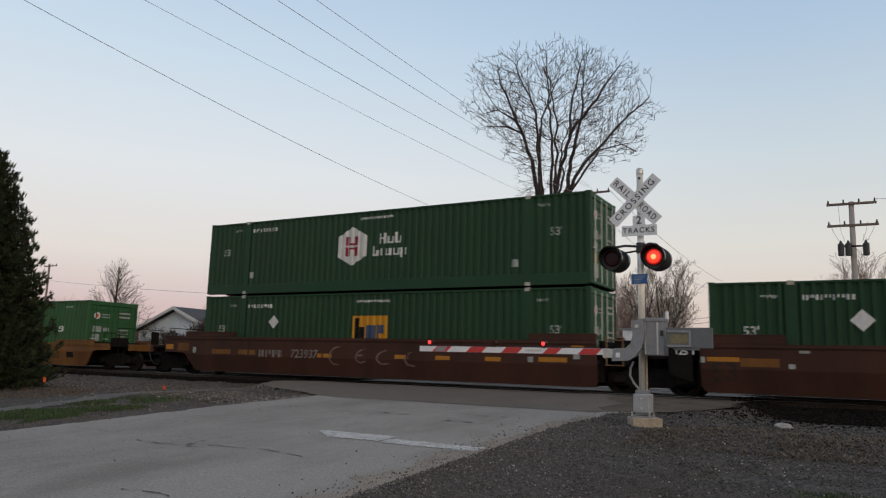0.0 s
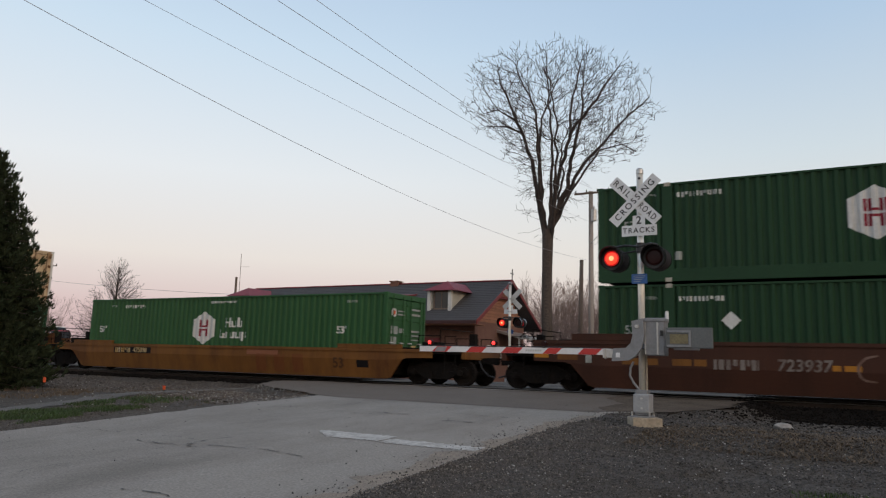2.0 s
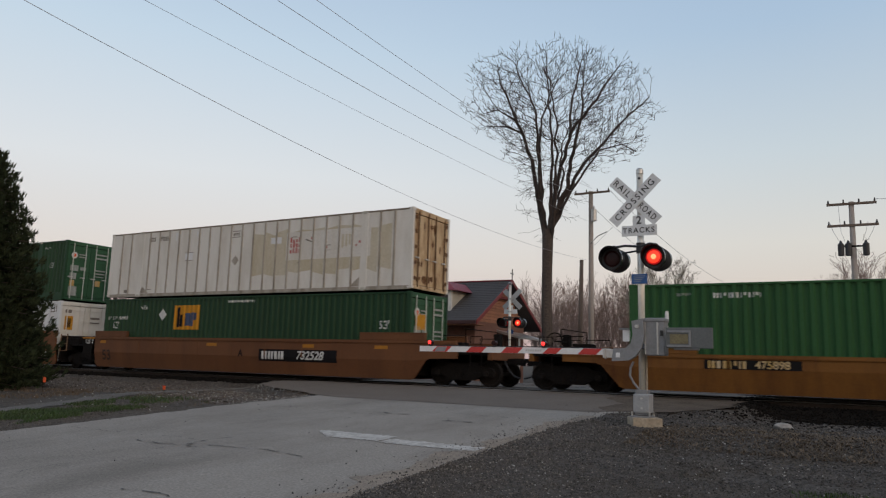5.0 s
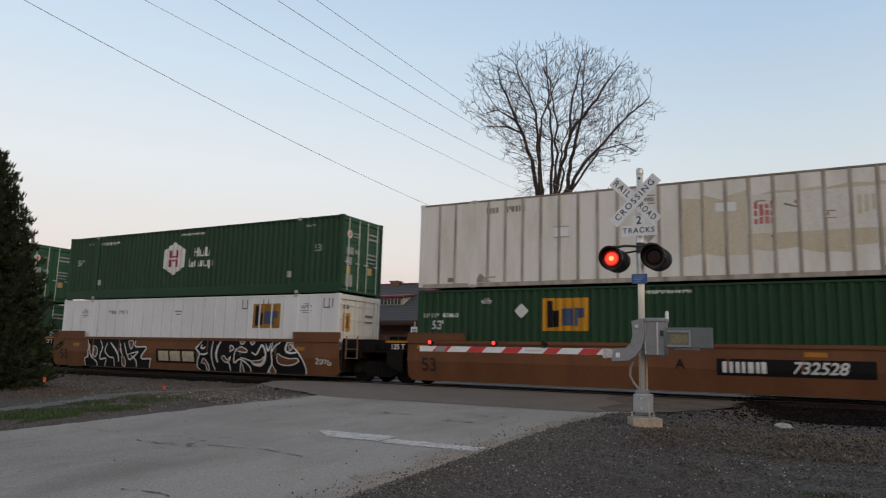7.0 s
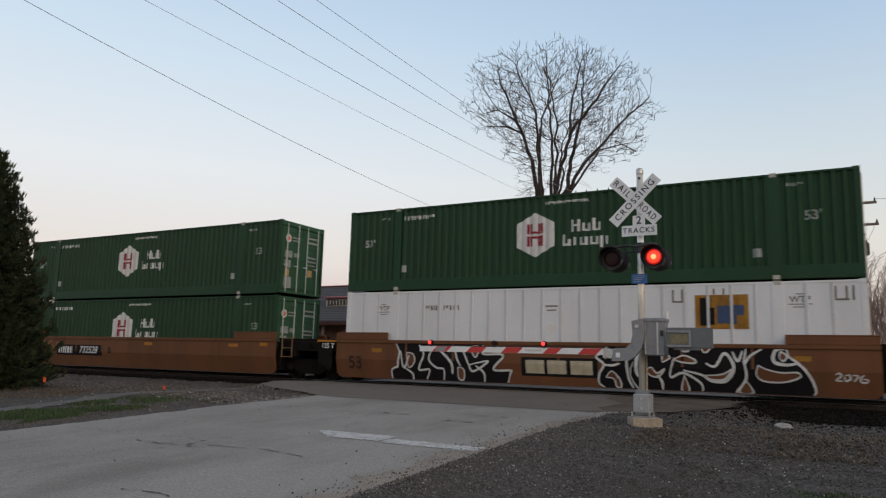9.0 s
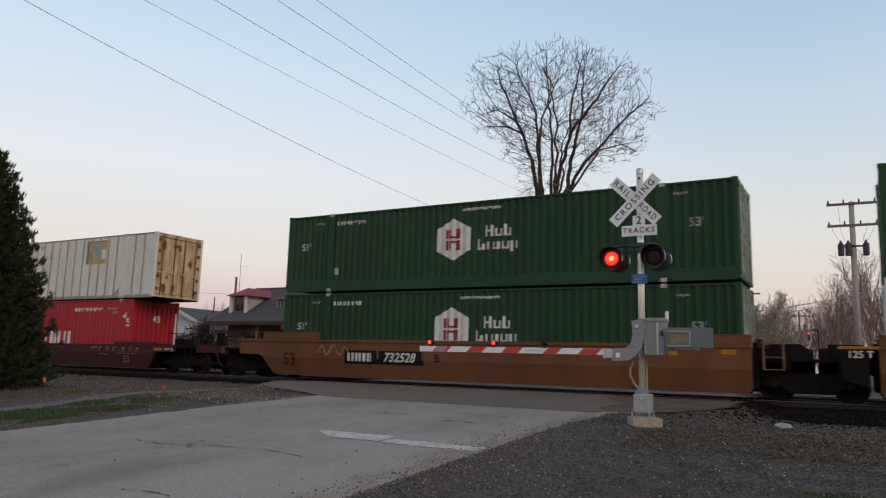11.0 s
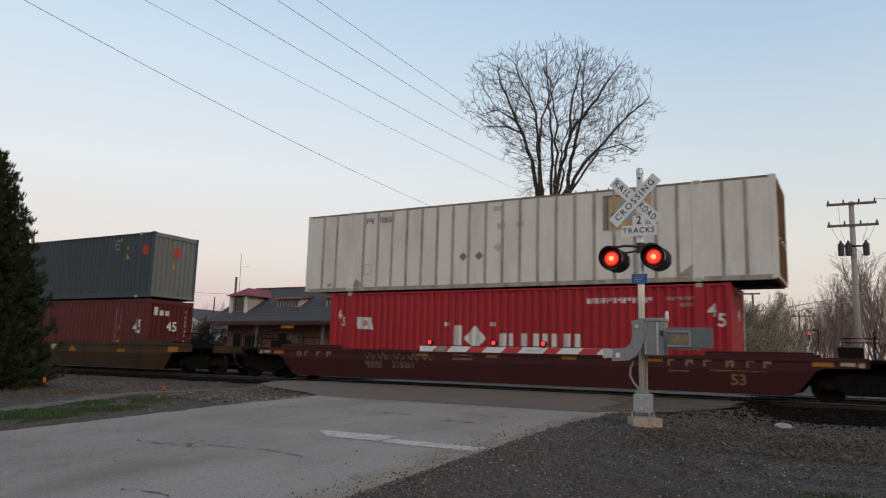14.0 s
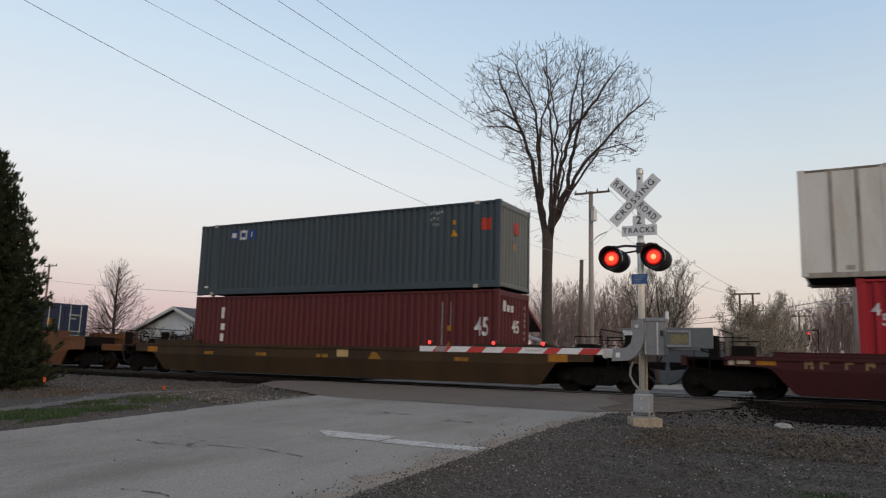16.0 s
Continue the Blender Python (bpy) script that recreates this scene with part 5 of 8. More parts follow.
# three-unit orange car
car = well_car(-62.25, H53, "joint", "coupler", M_CAR_ORANGE, "brown-orange double-stack well car with a black number panel", truck_left=True)
side_mark(car, [rect(1.5, 5.2, 0.62, 1.06)], M_BLACK_MARK, "number_field", "black number panel")
side_text(car, "732528", 0.42, 3.95, 0.84, M_MARK, "slanted white car number", 0.25, 0.014)
side_mark(car, bars(1.65, 2.75, 0.84, 0.29, 61, 0.3), M_MARK, "reporting_bar", "white bars", proud=0.014)
side_text(car, "A", 0.36, 0.55, 0.88, M_BLACK_MARK, "dark unit letter")
side_text(car, "53", 0.6, -7.46, 0.65, M_DARK_FIGURE, "large dark figures")
side_mark(car, [rect(x, x + 0.55, 1.14, 1.26) for x in (-1.3, 3.6, 6.8)], M_REFLECTOR, "reflector_patch")
box = container(-62.25, 0.24, 2 * H53, M_GREEN, "dark green corrugated container with an amber panel", rail=0.2, posts=False)
mark(box, bars(-0.55, 0.85, 2.67, 0.09, 41, 0.3), M_MARK, "caution_bar")
mark(box, bars(-7.85, -7.28, 2.05, 0.15, 44, 0.3), M_MARK_DIM, "code_bar")
mark_text(box, "654663", 0.20, -6.80, 2.05, M_MARK, "white container number")
mark_text(box, "WTP", 0.17, -5.52, 2.46, M_MARK, "white repair letters")
mark(box, rect(-5.62, -5.42, 2.555, 2.575), M_MARK, "caution_bar")
mark_text(box, "53'", 0.4, -7.3, 1.72, M_MARK, "white length figures")
mark_text(box, "53'", 0.4, 7.0, 1.72, M_MARK, "white length figures")
diamond(box, -4.28, 2.17, 0.24, M_MARK)
amber_logo(box, -3.57, -2.13, 1.55, 2.55)
door_stickers(box, 4)
end_mark(box, [(-0.95, -0.25, 1.6, 2.15)], M_AMBER, label="amber sticker panel")
box = container(-62.25, UP, 2 * H53, M_WHITE, "dirty white container with faded buff panels and rusty doors", "wide", end_mat=M_DOOR_BUFF, rail=0.12, posts=True, rail_mat=M_WHITE)
r_ = random.Random(3)
# stained field: blotches of buff that thin out towards its edges
for i in range(11):
    x = 0.62 + 0.6 * i
    mark(box, [(x, 0.72 + r_.uniform(-0.1, 0.14)), (x + 0.58, 0.72 + r_.uniform(-0.1, 0.14)), (x + 0.58, 2.36 + r_.uniform(-0.14, 0.12)), (x, 2.36 + r_.uniform(-0.14, 0.12))], M_FADED_BUFF, "faded_panel", "faded buff panel", 0.003)
mark(box, rect(2.35, 6.3, 1.24, 2.32), M_WHITE_SOFT, "patch", "repainted pale patch", 0.005)
red_left = [rect(x, x + r_.uniform(0.05, 0.12), z, z + r_.uniform(0.10, 0.2)) for x in (2.55, 2.68, 2.82, 2.96) for z in (1.5, 1.72, 1.92)]
red_left += [rect(x, x + 0.1, z, z + 0.09) for x, z in ((5.62, 1.62), (5.76, 1.74), (5.86, 1.62), (4.25, 1.62), (3.55, 2.0))]
mark(box, red_left, paint("worn_red_remains", (0.42, 0.12, 0.11), spot=(0.5, 0.46, 0.42), spot_scale=5, spot_amount=0.85), "worn_marking", "worn red remains of lettering", 0.008)
mark(box, [[(3.30, 2.04), (3.62, 1.92), (3.62, 1.88), (3.30, 1.98)], rect(3.62, 3.70, 1.55, 1.86), rect(2.58, 2.86, 2.12, 2.15), rect(4.2, 4.5, 1.72, 1.75), rect(4.24, 4.52, 1.54, 1.56), rect(2.95, 3.05, 1.12, 1.17)], M_SEAM, "worn_marking", "dark scratches", 0.008)
mark(box, [rect(5.0 + 0.16 * i, 5.1 + 0.16 * i, 1.6 + 0.05 * (i % 3), 2.1) for i in range(3)], M_FADED_BUFF, "worn_marking", "ghost of old lettering", 0.007)
mark(box, [rect(1.55, 2.1, 1.92, 2.17), rect(-3.2, -2.75, 1.50, 1.80), rect(-3.86, -3.78, 2.36, 2.72), rect(-2.6, -2.52, 2.48, 2.72)], M_WHITE_CLEAN, "patch", "clean white patch", 0.008)
mark(box, [rect(-0.52, -0.10, 2.30, 2.33), rect(-0.52, -0.10, 2.54, 2.57), rect(-3.22, -2.73, 1.47, 1.495), rect(-3.22, -2.73, 1.80, 1.825), rect(-6.95, -6.72, 0.2, 0.34), rect(-5.55, -5.2, 0.30, 0.33)], M_SEAM, "small_plate")
mark(box, bars(-0.48, -0.14, 2.43, 0.12, 49, 0.3), M_SEAM, "code_bar")
mark(box, bars(-5.55, -5.1, 2.50, 0.19, 47, 0.28) + bars(-4.85, -4.2, 2.50, 0.19, 48, 0.28), M_SEAM, "code_bar")
mark(box, [[(-5.95, 0.16), (-5.35, 0.16), (-5.75, 0.46)], [(5.42, 0.16), (5.98, 0.16), (5.86, 0.5)]], M_HAT, "patch", "rust-stained gusset", 0.008)
diamond(box, -0.3, 1.36, 0.2, M_HAT)
end_rust(box, 7)

car = well_car(-81.74, H53, "joint", "joint", M_CAR_ORANGE, "brown-orange double-stack well car covered in black and white graffiti", truck_left=False, truck_right=False, end_plates=False)
side_text(car, "53", 0.6, -7.46, 0.65, M_DARK_FIGURE, "large dark figures")
side_mark(car, [rect(-1.2, 1.2, 0.42, 0.98)], M_BLACK_MARK, "logo_field", "black logo panel")
side_mark(car, [rect(-1.05, -0.45, 0.5, 0.9), rect(-0.35, 0.25, 0.5, 0.9), rect(0.38, 1.05, 0.5, 0.9)], M_BLOCK_CREAM, "logo_block", "pale blocks", proud=0.014)


def spray_line(pts, w=0.034, parent=None):
    part("scrawl_line", band(pts, w, 0.016), M_MARK, parent, "white spray-painted line")


def spray_gap(pts, parent):
    """A patch left in the car's colour inside the black, with a white rim."""
    part("scrawl_gap", drape(flat([pts]), (), lambda x, z: -sill(z), 0.012, 0.78), M_CAR_ORANGE, parent)
    spray_line(pts + pts[:1], 0.024, parent)


def spray_field(car, zs, lefts, rights):
    """Black field between two wavy edges, rimmed in white."""
    rows = sorted(set([0.17 + 0.0585 * i for i in range(21)] + [z for z in zs if 0.17 < z < 1.34]))
    quads = []
    for a, b in zip(rows, rows[1:]):
        la, lb, ra, rb = (lerp_at(z, zs, e) for e, z in ((lefts, a), (lefts, b), (rights, a), (rights, b)))
        mid = 0.5 * (la + ra)
        quads += [[(la, a), (mid, a), (mid, b), (lb, b)], [(mid, a), (ra, a), (rb, b), (mid, b)]]
    field = part("scrawl", drape(flat(quads), (), lambda x, z: -sill(z), 0.008, 0.78), M_BLACK_MARK, car, "black spray-painted letters")
    for edge in (lefts, rights):
        spray_line([(x, min(max(z, 0.18), 1.33)) for x, z in zip(edge, zs)], 0.034, field)
    return field


f = spray_field(car, [0.16, 0.46, 0.56, 0.58, 1.02, 1.05, 1.42], [-5.94, -5.95, -5.75, -5.71, -5.63, -5.62, -5.76], [-1.67, -1.58, -1.56, -2.15, -1.80, -2.49, -2.50])
spray_line([(-5.58, 1.10), (-5.46, 0.54), (-5.23, 0.97)], parent=f)
spray_gap([(-5.34, 1.05), (-5.10, 1.0), (-5.02, 0.79), (-5.12, 0.62), (-5.29, 0.58)], f)
spray_line([(-5.43, 0.54), (-5.15, 0.37), (-5.10, 0.17)], parent=f)
spray_line([(-4.86, 1.3), (-4.68, 0.98), (-4.88, 0.5), (-4.47, 0.51), (-4.60, 0.18)], parent=f)
spray_line([(-4.35, 1.2), (-4.48, 0.84), (-4.21, 0.58), (-3.94, 0.53), (-3.94, 0.18)], parent=f)
spray_line([(-4.15, 1.2), (-3.66, 0.77), (-3.62, 0.39)], 0.045, f)
spray_gap([(-3.40, 0.62), (-3.42, 0.31), (-3.30, 0.20), (-3.20, 0.28), (-3.20, 0.55)], f)
spray_line([(-3.5, 1.2), (-3.44, 0.9), (-3.30, 0.66)], parent=f)
spray_line([(-3.24, 1.2), (-3.02, 0.73), (-2.86, 0.50), (-2.31, 0.83), (-2.99, 0.70)], parent=f)
spray_gap([(-2.98, 1.28), (-2.80, 0.95), (-2.68, 1.05), (-2.66, 1.28)], f)
spray_line([(-2.77, 0.68), (-2.49, 0.46), (-2.48, 0.18)], parent=f)
f = spray_field(car, [0.16, 0.30, 0.57, 0.82, 1.02, 1.15, 1.42], [1.38, 1.22, 1.25, 1.39, 1.17, 1.3, 1.5], [6.78, 6.83, 6.75, 6.60, 6.40, 6.24, 6.2])
spray_line([(1.51, 1.19), (1.45, 1.08), (1.59, 1.03), (1.68, 1.11)], parent=f)
spray_line([(1.39, 0.82), (1.62, 0.80), (1.85, 0.86)], parent=f)
spray_gap([(1.44, 0.46), (1.61, 0.64), (1.83, 0.42), (1.87, 0.20), (1.74, 0.20), (1.66, 0.42)], f)
spray_line([(2.12, 1.31), (2.05, 0.93), (2.10, 0.43), (2.22, 0.18)], parent=f)
spray_line([(2.54, 1.32), (2.35, 1.04), (2.32, 0.66), (2.39, 0.50)], 0.05, f)
spray_gap([(2.58, 0.69), (2.74, 0.78), (2.89, 0.62), (3.10, 0.74), (2.92, 0.52), (2.70, 0.56)], f)
spray_line([(2.89, 0.57), (3.01, 0.41), (3.03, 0.18)], parent=f)
spray_gap([(3.05, 0.92), (3.06, 1.17), (3.26, 1.06)], f)
spray_gap([(3.36, 1.01), (3.62, 1.12), (3.91, 1.02), (3.91, 0.92), (3.56, 0.94)], f)
spray_line([(4.2, 0.93), (4.44, 0.85), (4.69, 1.20), (4.91, 0.84), (4.71, 0.48), (4.33, 0.46), (4.09, 0.61), (3.61, 0.72)], 0.042, f)
spray_gap([(4.15, 0.60), (4.33, 0.50), (4.66, 0.52), (4.86, 0.78), (4.60, 0.64)], f)
spray_line([(3.37, 1.06), (3.25, 0.53), (3.60, 0.65), (4.04, 0.40), (4.10, 0.18)], parent=f)
spray_gap([(3.63, 0.59), (3.54, 0.19), (3.74, 0.19)], f)
spray_gap([(3.55, 1.33), (3.62, 1.24), (3.74, 1.24), (3.80, 1.33)], f)
spray_gap([(4.08, 1.33), (4.16, 1.22), (4.26, 1.24), (4.30, 1.33)], f)
spray_line([(4.88, 1.25), (5.01, 1.0), (5.14, 1.28)], parent=f)
spray_line([(5.22, 1.33), (5.17, 0.95), (5.34, 1.16), (5.62, 1.33)], parent=f)
spray_line([(5.17, 0.95), (5.20, 0.55), (4.93, 0.18)], parent=f)
spray_gap([(5.20, 0.50), (5.36, 0.19), (5.02, 0.19)], f)
spray_line([(6.15, 1.33), (5.94, 1.30), (5.88, 1.02), (6.14, 0.93), (6.44, 0.97)], 0.045, f)
spray_gap([(5.51, 0.91), (5.46, 0.66), (5.63, 0.50), (6.11, 0.49), (6.47, 0.62), (6.43, 0.74), (6.04, 0.73), (5.69, 0.81)], f)
spray_gap([(6.02, 1.12), (6.06, 1.26), (6.20, 1.14), (6.10, 1.02)], f)
for glyph in ([(7.28, 0.71), (7.36, 0.76), (7.41, 0.70), (7.29, 0.58), (7.43, 0.57)], [(7.48, 0.70), (7.58, 0.72), (7.60, 0.62), (7.50, 0.57), (7.47, 0.68)], [(7.64, 0.71), (7.77, 0.70), (7.68, 0.56)], [(7.90, 0.73), (7.82, 0.64), (7.84, 0.55), (7.95, 0.55), (7.98, 0.61), (7.86, 0.63)]):
    part("small_scrawl", band(glyph, 0.022, 0.010), M_MARK, car, "small pale scrawl")
side_mark(car, [rect(k * 6.56 - 0.2, k * 6.56 + 0.2, 1.03, 1.16) for k in (-1, 1)], M_AMBER_DULL, "reflector_patch")
box = container(-81.74, 0.24, 2 * H53, M_WHITE_CLEAN, "white panelled container with an amber panel", "wide", end_mat=M_WHITE, rail=0.12, posts=True, rail_mat=M_WHITE_CLEAN, seam_mat=paint("soft_white_post", (0.58, 0.59, 0.60)))
amber_logo(box, 3.92, 5.30, 1.62, 2.55, field=M_AMBER_DULL)
mark(box, bars(-4.9, -4.3, 2.3, 0.16, 81) + bars(-4.1, -3.5, 2.3, 0.16, 82), M_SEAM, "code_bar")
mark(box, [rect(6.45, 6.66, 2.52, 2.545), rect(6.27, 6.84, 2.255, 2.28), rect(6.37, 6.76, 2.18, 2.205), rect(-6.6, -6.4, 2.43, 2.455), rect(-6.76, -6.24, 2.165, 2.19), rect(-6.68, -6.32, 2.09, 2.115), rect(-0.5, -0.1, 2.28, 2.33), rect(-0.45, -0.15, 2.16, 2.2)], M_SEAM, "caution_bar")
mark(box, [rect(x, x + 0.05, 2.35, 2.72) for x in (3.3, 3.55, 4.4, 4.65, 7.35, 7.6, 7.75)] + [rect(x, x + 0.28, 2.35, 2.40) for x in (3.35, 4.45, 7.4)], M_SEAM, "lift_outline")
for x, z in ((6.55, 2.39), (-6.5, 2.30)):
    mark_text(box, "WTP", 0.23, x, z, M_SEAM, "grey repair letters")
diamond(box, -0.3, 1.62, 0.18, M_WHITE)
end_mark(box, [(-1.02, -0.6, 1.55, 2.2)], M_AMBER, label="amber sticker")
end_mark(box, [(-0.95, -0.7, 1.65, 2.1)], M_BLACK_MARK)
end_mark(box, [(-1.02, -0.7, 2.35, 2.5), (-1.0, -0.7, 1.0, 1.2), (0.3, 0.8, 2.1, 2.2), (0.3, 0.8, 1.9, 1.96)], M_SEAM)
box = container(-81.74, UP_LOW, 2 * H53, M_GREEN, "dark green corrugated container with a pale hexagon logo", rail=0.34)
code_marks(box, 2.57, 90)
hex_logo(box)
for x in (-7.2, 6.95):
    mark_text(box, "53'", 0.36, x, 1.68, M_MARK_DIM, "worn length figures")
mark(box, [rect(-5.85, -5.65, 0.62, 0.86), rect(5.45, 5.68, 0.62, 0.86)], M_MARK_DIM, "small_plate")
door_stickers(box, 5)

car = well_car(-101.22, H53, "coupler", "joint", M_CAR_ORANGE, "brown-orange double-stack well car with faint scrawl", truck_right=True)
side_mark(car, [rect(-5.0, -1.75, 0.62, 1.08)], M_BLACK_MARK, "number_field", "black number panel")
side_text(car, "732528", 0.42, -2.72, 0.85, M_MARK, "slanted white car number", 0.25, 0.014)
side_mark(car, bars(-4.85, -3.85, 0.85, 0.29, 61, 0.3), M_MARK, "reporting_bar", "white bars", proud=0.014)
side_text(car, "B", 0.36, -1.25, 0.85, M_BLACK_MARK, "dark unit letter")
side_text(car, "53", 0.62, -7.52, 0.70, M_DARK_FIGURE, "large dark figures")
side_mark(car, [rect(x, x + 0.5, 1.12, 1.24) for x in (1.0, 5.9)], M_REFLECTOR, "reflector_patch")
side_mark(car, ribbon([(-6.2, 0.95), (-6.0, 1.25), (-5.8, 0.9), (-5.5, 1.25), (-5.2, 0.9), (-5.0, 1.2), (-4.8, 0.95)], 0.03), paint("faint_chalk", (0.33, 0.17, 0.09)), "faint_scrawl", "faint chalk scrawl", 0.009)
for z0, seed in ((0.24, 110), (UP, 120)):
    box = container(-101.22, z0, 2 * H53, M_GREEN, "dark green corrugated container with a pale hexagon logo", rail=0.34)
    code_marks(box, 2.57, seed)
    hex_logo(box, -0.87, 1.63 if z0 > 1 else 1.60)
    for x in (-7.2, 6.95):
        mark_text(box, "53'", 0.36, x, 1.68, M_MARK_DIM, "worn length figures")
    mark(box, [rect(-5.85, -5.65, 0.62, 0.86), rect(5.45, 5.68, 0.62, 0.86)], M_MARK_DIM, "small_plate")
    door_stickers(box, seed)

# dark maroon car, red container below a white one
car = well_car(-124.9, H53, "coupler", "coupler", M_CAR_MAROON, "dark maroon double-stack well car with worn stencilled figures", top=1.13, raised=1.25)
side_text(car, "210261", 0.3, -3.5, 0.62, M_STENCIL_PALE, "worn car number")
side_mark(car, bars(-5.05, -4.35, 0.62, 0.24, 131, 0.3), M_STENCIL_PALE, "reporting_bar")
for at in (-5.1, -4.55, -3.9, -3.35, -2.8):
    part("chalk_scrawl", band([(at, 1.0), (at + 0.16, 0.82), (at + 0.24, 1.02), (at + 0.38, 0.80), (at + 0.46, 0.96)], 0.02, 0.009), M_STENCIL_PALE, car, "faint pale chalk strokes")
side_text(car, "53", 0.4, 7.0, 0.50, M_STENCIL_TAN, "worn figures")
side_mark(car, [rect(x, x + 0.45, 0.94, 1.04) for x in (-3.0, -0.4, 2.1, 4.6)], M_AMBER_DULL, "reflector_patch")
for i, x in enumerate((5.18, 5.66, 6.12, 6.70, 7.20, 7.62, -7.2, -6.75, -7.75, -8.1)):
    strokes = [rect(x, x + 0.06, 0.84, 1.03), rect(x + 0.066, x + 0.20, 0.97 - 0.03 * (i % 2), 1.03), rect(x + 0.14, x + 0.20, 0.84 + 0.06 * (i % 3), 0.93)]
    side_mark(car, strokes[:2 + i % 2], M_STENCIL_TAN, "stencil_bar")
side_mark(car, bars(5.2, 5.75, 0.70, 0.06, 171, 0.4) + bars(6.3, 7.7, 0.74, 0.05, 172, 0.5), M_STENCIL_TAN, "stencil_bar")
side_mark(car, [rect(-1.6, -0.9, 0.84, 0.90), rect(-1.6, -0.9, 0.98, 1.04)], M_STENCIL_PALE, "stencil_bar")
for k in (-1, 1):
    side_mark(car, rect(k * 9.0 - 0.24, k * 9.0 + 0.24, 0.91, 1.09), M_REFLECTOR, "reflector_patch", "orange plate")
    side_mark(car, [rect(k * 9.55 - 0.16, k * 9.55 + 0.16, 0.93, 1.06), rect(k * 9.85 - 0.07, k * 9.85 + 0.07, 0.90, 1.08)], M_BLOCK_CREAM, "small_plate", "cream plate")
box = container(-124.9, 0.24, 13.716, M_REDBOX, "bright red corrugated container with white block lettering", "fine", "front", end_mat=M_REDBOX, rail=0.16, posts=True, width=2.5)


mark(box, [rect(-1.75, -1.46, 0.90, 1.72), [(-1.36, 1.31), (-0.96, 1.72), (-0.56, 1.31), (-0.96, 0.90)]], M_MARK, "logo_block", "white upright block and lozenge")
mark(box, [rect(x, x + 0.07, 1.70, 1.82) for x in (-2.08, -1.95, -0.42, -0.29)], M_MARK, "logo_block")
mark(box, [rect(a, b, 0.88, 1.47) for a, b in ((-0.10, 0.14), (0.22, 0.38), (0.66, 0.86), (1.06, 1.24), (1.38, 1.52), (1.68, 1.82), (2.04, 2.26), (2.38, 2.56))], M_MARK, "logo_block", "white upright blocks")
mark_text(box, "4", 0.5, 6.35, 2.12, M_MARK, "white length figures")
mark_text(box, "5", 0.5, 6.6, 1.85, M_MARK, "white length figures")
mark_text(box, "4", 0.42, -6.45, 2.1, M_MARK, "white length figures")
mark_text(box, "5", 0.42, -6.25, 1.85, M_MARK, "white length figures")
mark(box, [[(-5.72, 2.02), (-5.05, 2.0), (-4.98, 1.58), (-5.62, 1.60)]], M_MARK, "logo_field", "white flag shape")
mark(box, [[(-5.35 + 0.13 * math.cos(i * 0.7854), 1.80 + 0.13 * math.sin(i * 0.7854)) for i in range(8)]], M_FADED_ROSE, "logo_block", "worn reddish disc", 0.012)
mark(box, bars(2.79, 4.72, 2.45, 0.16, 140, 0.3), M_MARK, "web_bar")
mark(box, bars(5.1, 6.0, 2.48, 0.1, 141, 0.4) + bars(5.5, 5.9, 2.3, 0.1, 142, 0.4), M_MARK_DIM, "code_bar")
bm = text_bm("45", 0.42)
for v in bm.verts:
    v.co = Vector((box.half + 0.004, v.co.x + 0.05, v.co.z + 2.05))
part("end_lettering", bm, M_MARK, box.ob, "white length figures")
end_mark(box, [(1.06, 1.16, 0.3, 2.4)], M_MARK)
box = container(-124.9, UP_LOW, 2 * H53, M_WHITE, "dirty white container with grimy posts and rusty doors", "wide", end_mat=M_DOOR_BUFF, rail=0.12, posts=True, rail_mat=M_WHITE)
amber_logo(box, 3.32, 4.75, 1.62, 2.68, worn=True)
for x in (-1.43, -0.84):
    diamond(box, x, 1.06, 0.15, M_SEAM)
diamond(box, -0.15, 1.30, 0.16, M_FADED_BUFF)
mark(box, [rect(-0.35, 0.0, 2.5, 2.66), rect(-0.2, 0.1, 1.9, 2.1), rect(0.45, 0.75, 1.95, 2.1)], M_FADED_BUFF, "patch")
mark(box, bars(-5.5, -5.05, 2.50, 0.17, 150, 0.28) + bars(-4.85, -4.2, 2.50, 0.17, 151, 0.28), M_SEAM, "code_bar")
mark(box, [rect(-5.5, -5.05, 2.60, 2.63), rect(-4.85, -4.2, 2.60, 2.63), rect(-5.42, -5.12, 0.60, 0.62), rect(-5.42, -5.12, 0.94, 0.96), rect(-5.42, -5.40, 0.60, 0.96), rect(-5.14, -5.12, 0.60, 0.96), rect(-7.05, -6.85, 0.2, 0.32)], M_HAT, "small_plate")
mark(box, [[(-5.95, 0.16), (-5.35, 0.16), (-5.75, 0.46)], [(5.42, 0.16), (5.98, 0.16), (5.86, 0.5)]], M_HAT, "patch", "rust-stained gusset", 0.008)
mark(box, [rect(x, x + 0.12, 0.18, 0.5) for x in (6.0, 6.9, 7.5)], M_WHITE_CLEAN, "patch")
end_rust(box, 8)

# olive-brown car, maroon container below a slate one
car = well_car(-148.57, H53, "coupler", "coupler", M_CAR_OLIVE, "grimy olive-brown double-stack well car with amber patches", top=1.22, raised=1.36)
side_mark(car, [rect(x - 0.26, x + 0.26, 0.81, 0.93) for x in (-5.64, -2.88, 0.04, 5.69)], M_AMBER_DULL, "reflector_patch")
side_mark(car, [rect(k * 8.96 - 0.30, k * 8.96 + 0.30, 0.86, 1.08) for k in (-1, 1)], M_REFLECTOR, "reflector_patch", "orange plate")
side_mark(car, [[(2.05, 0.80), (2.62, 0.80), (2.40, 1.02), (2.22, 1.04)]], M_AMBER_DULL, "paint_patch", "worn amber patch")
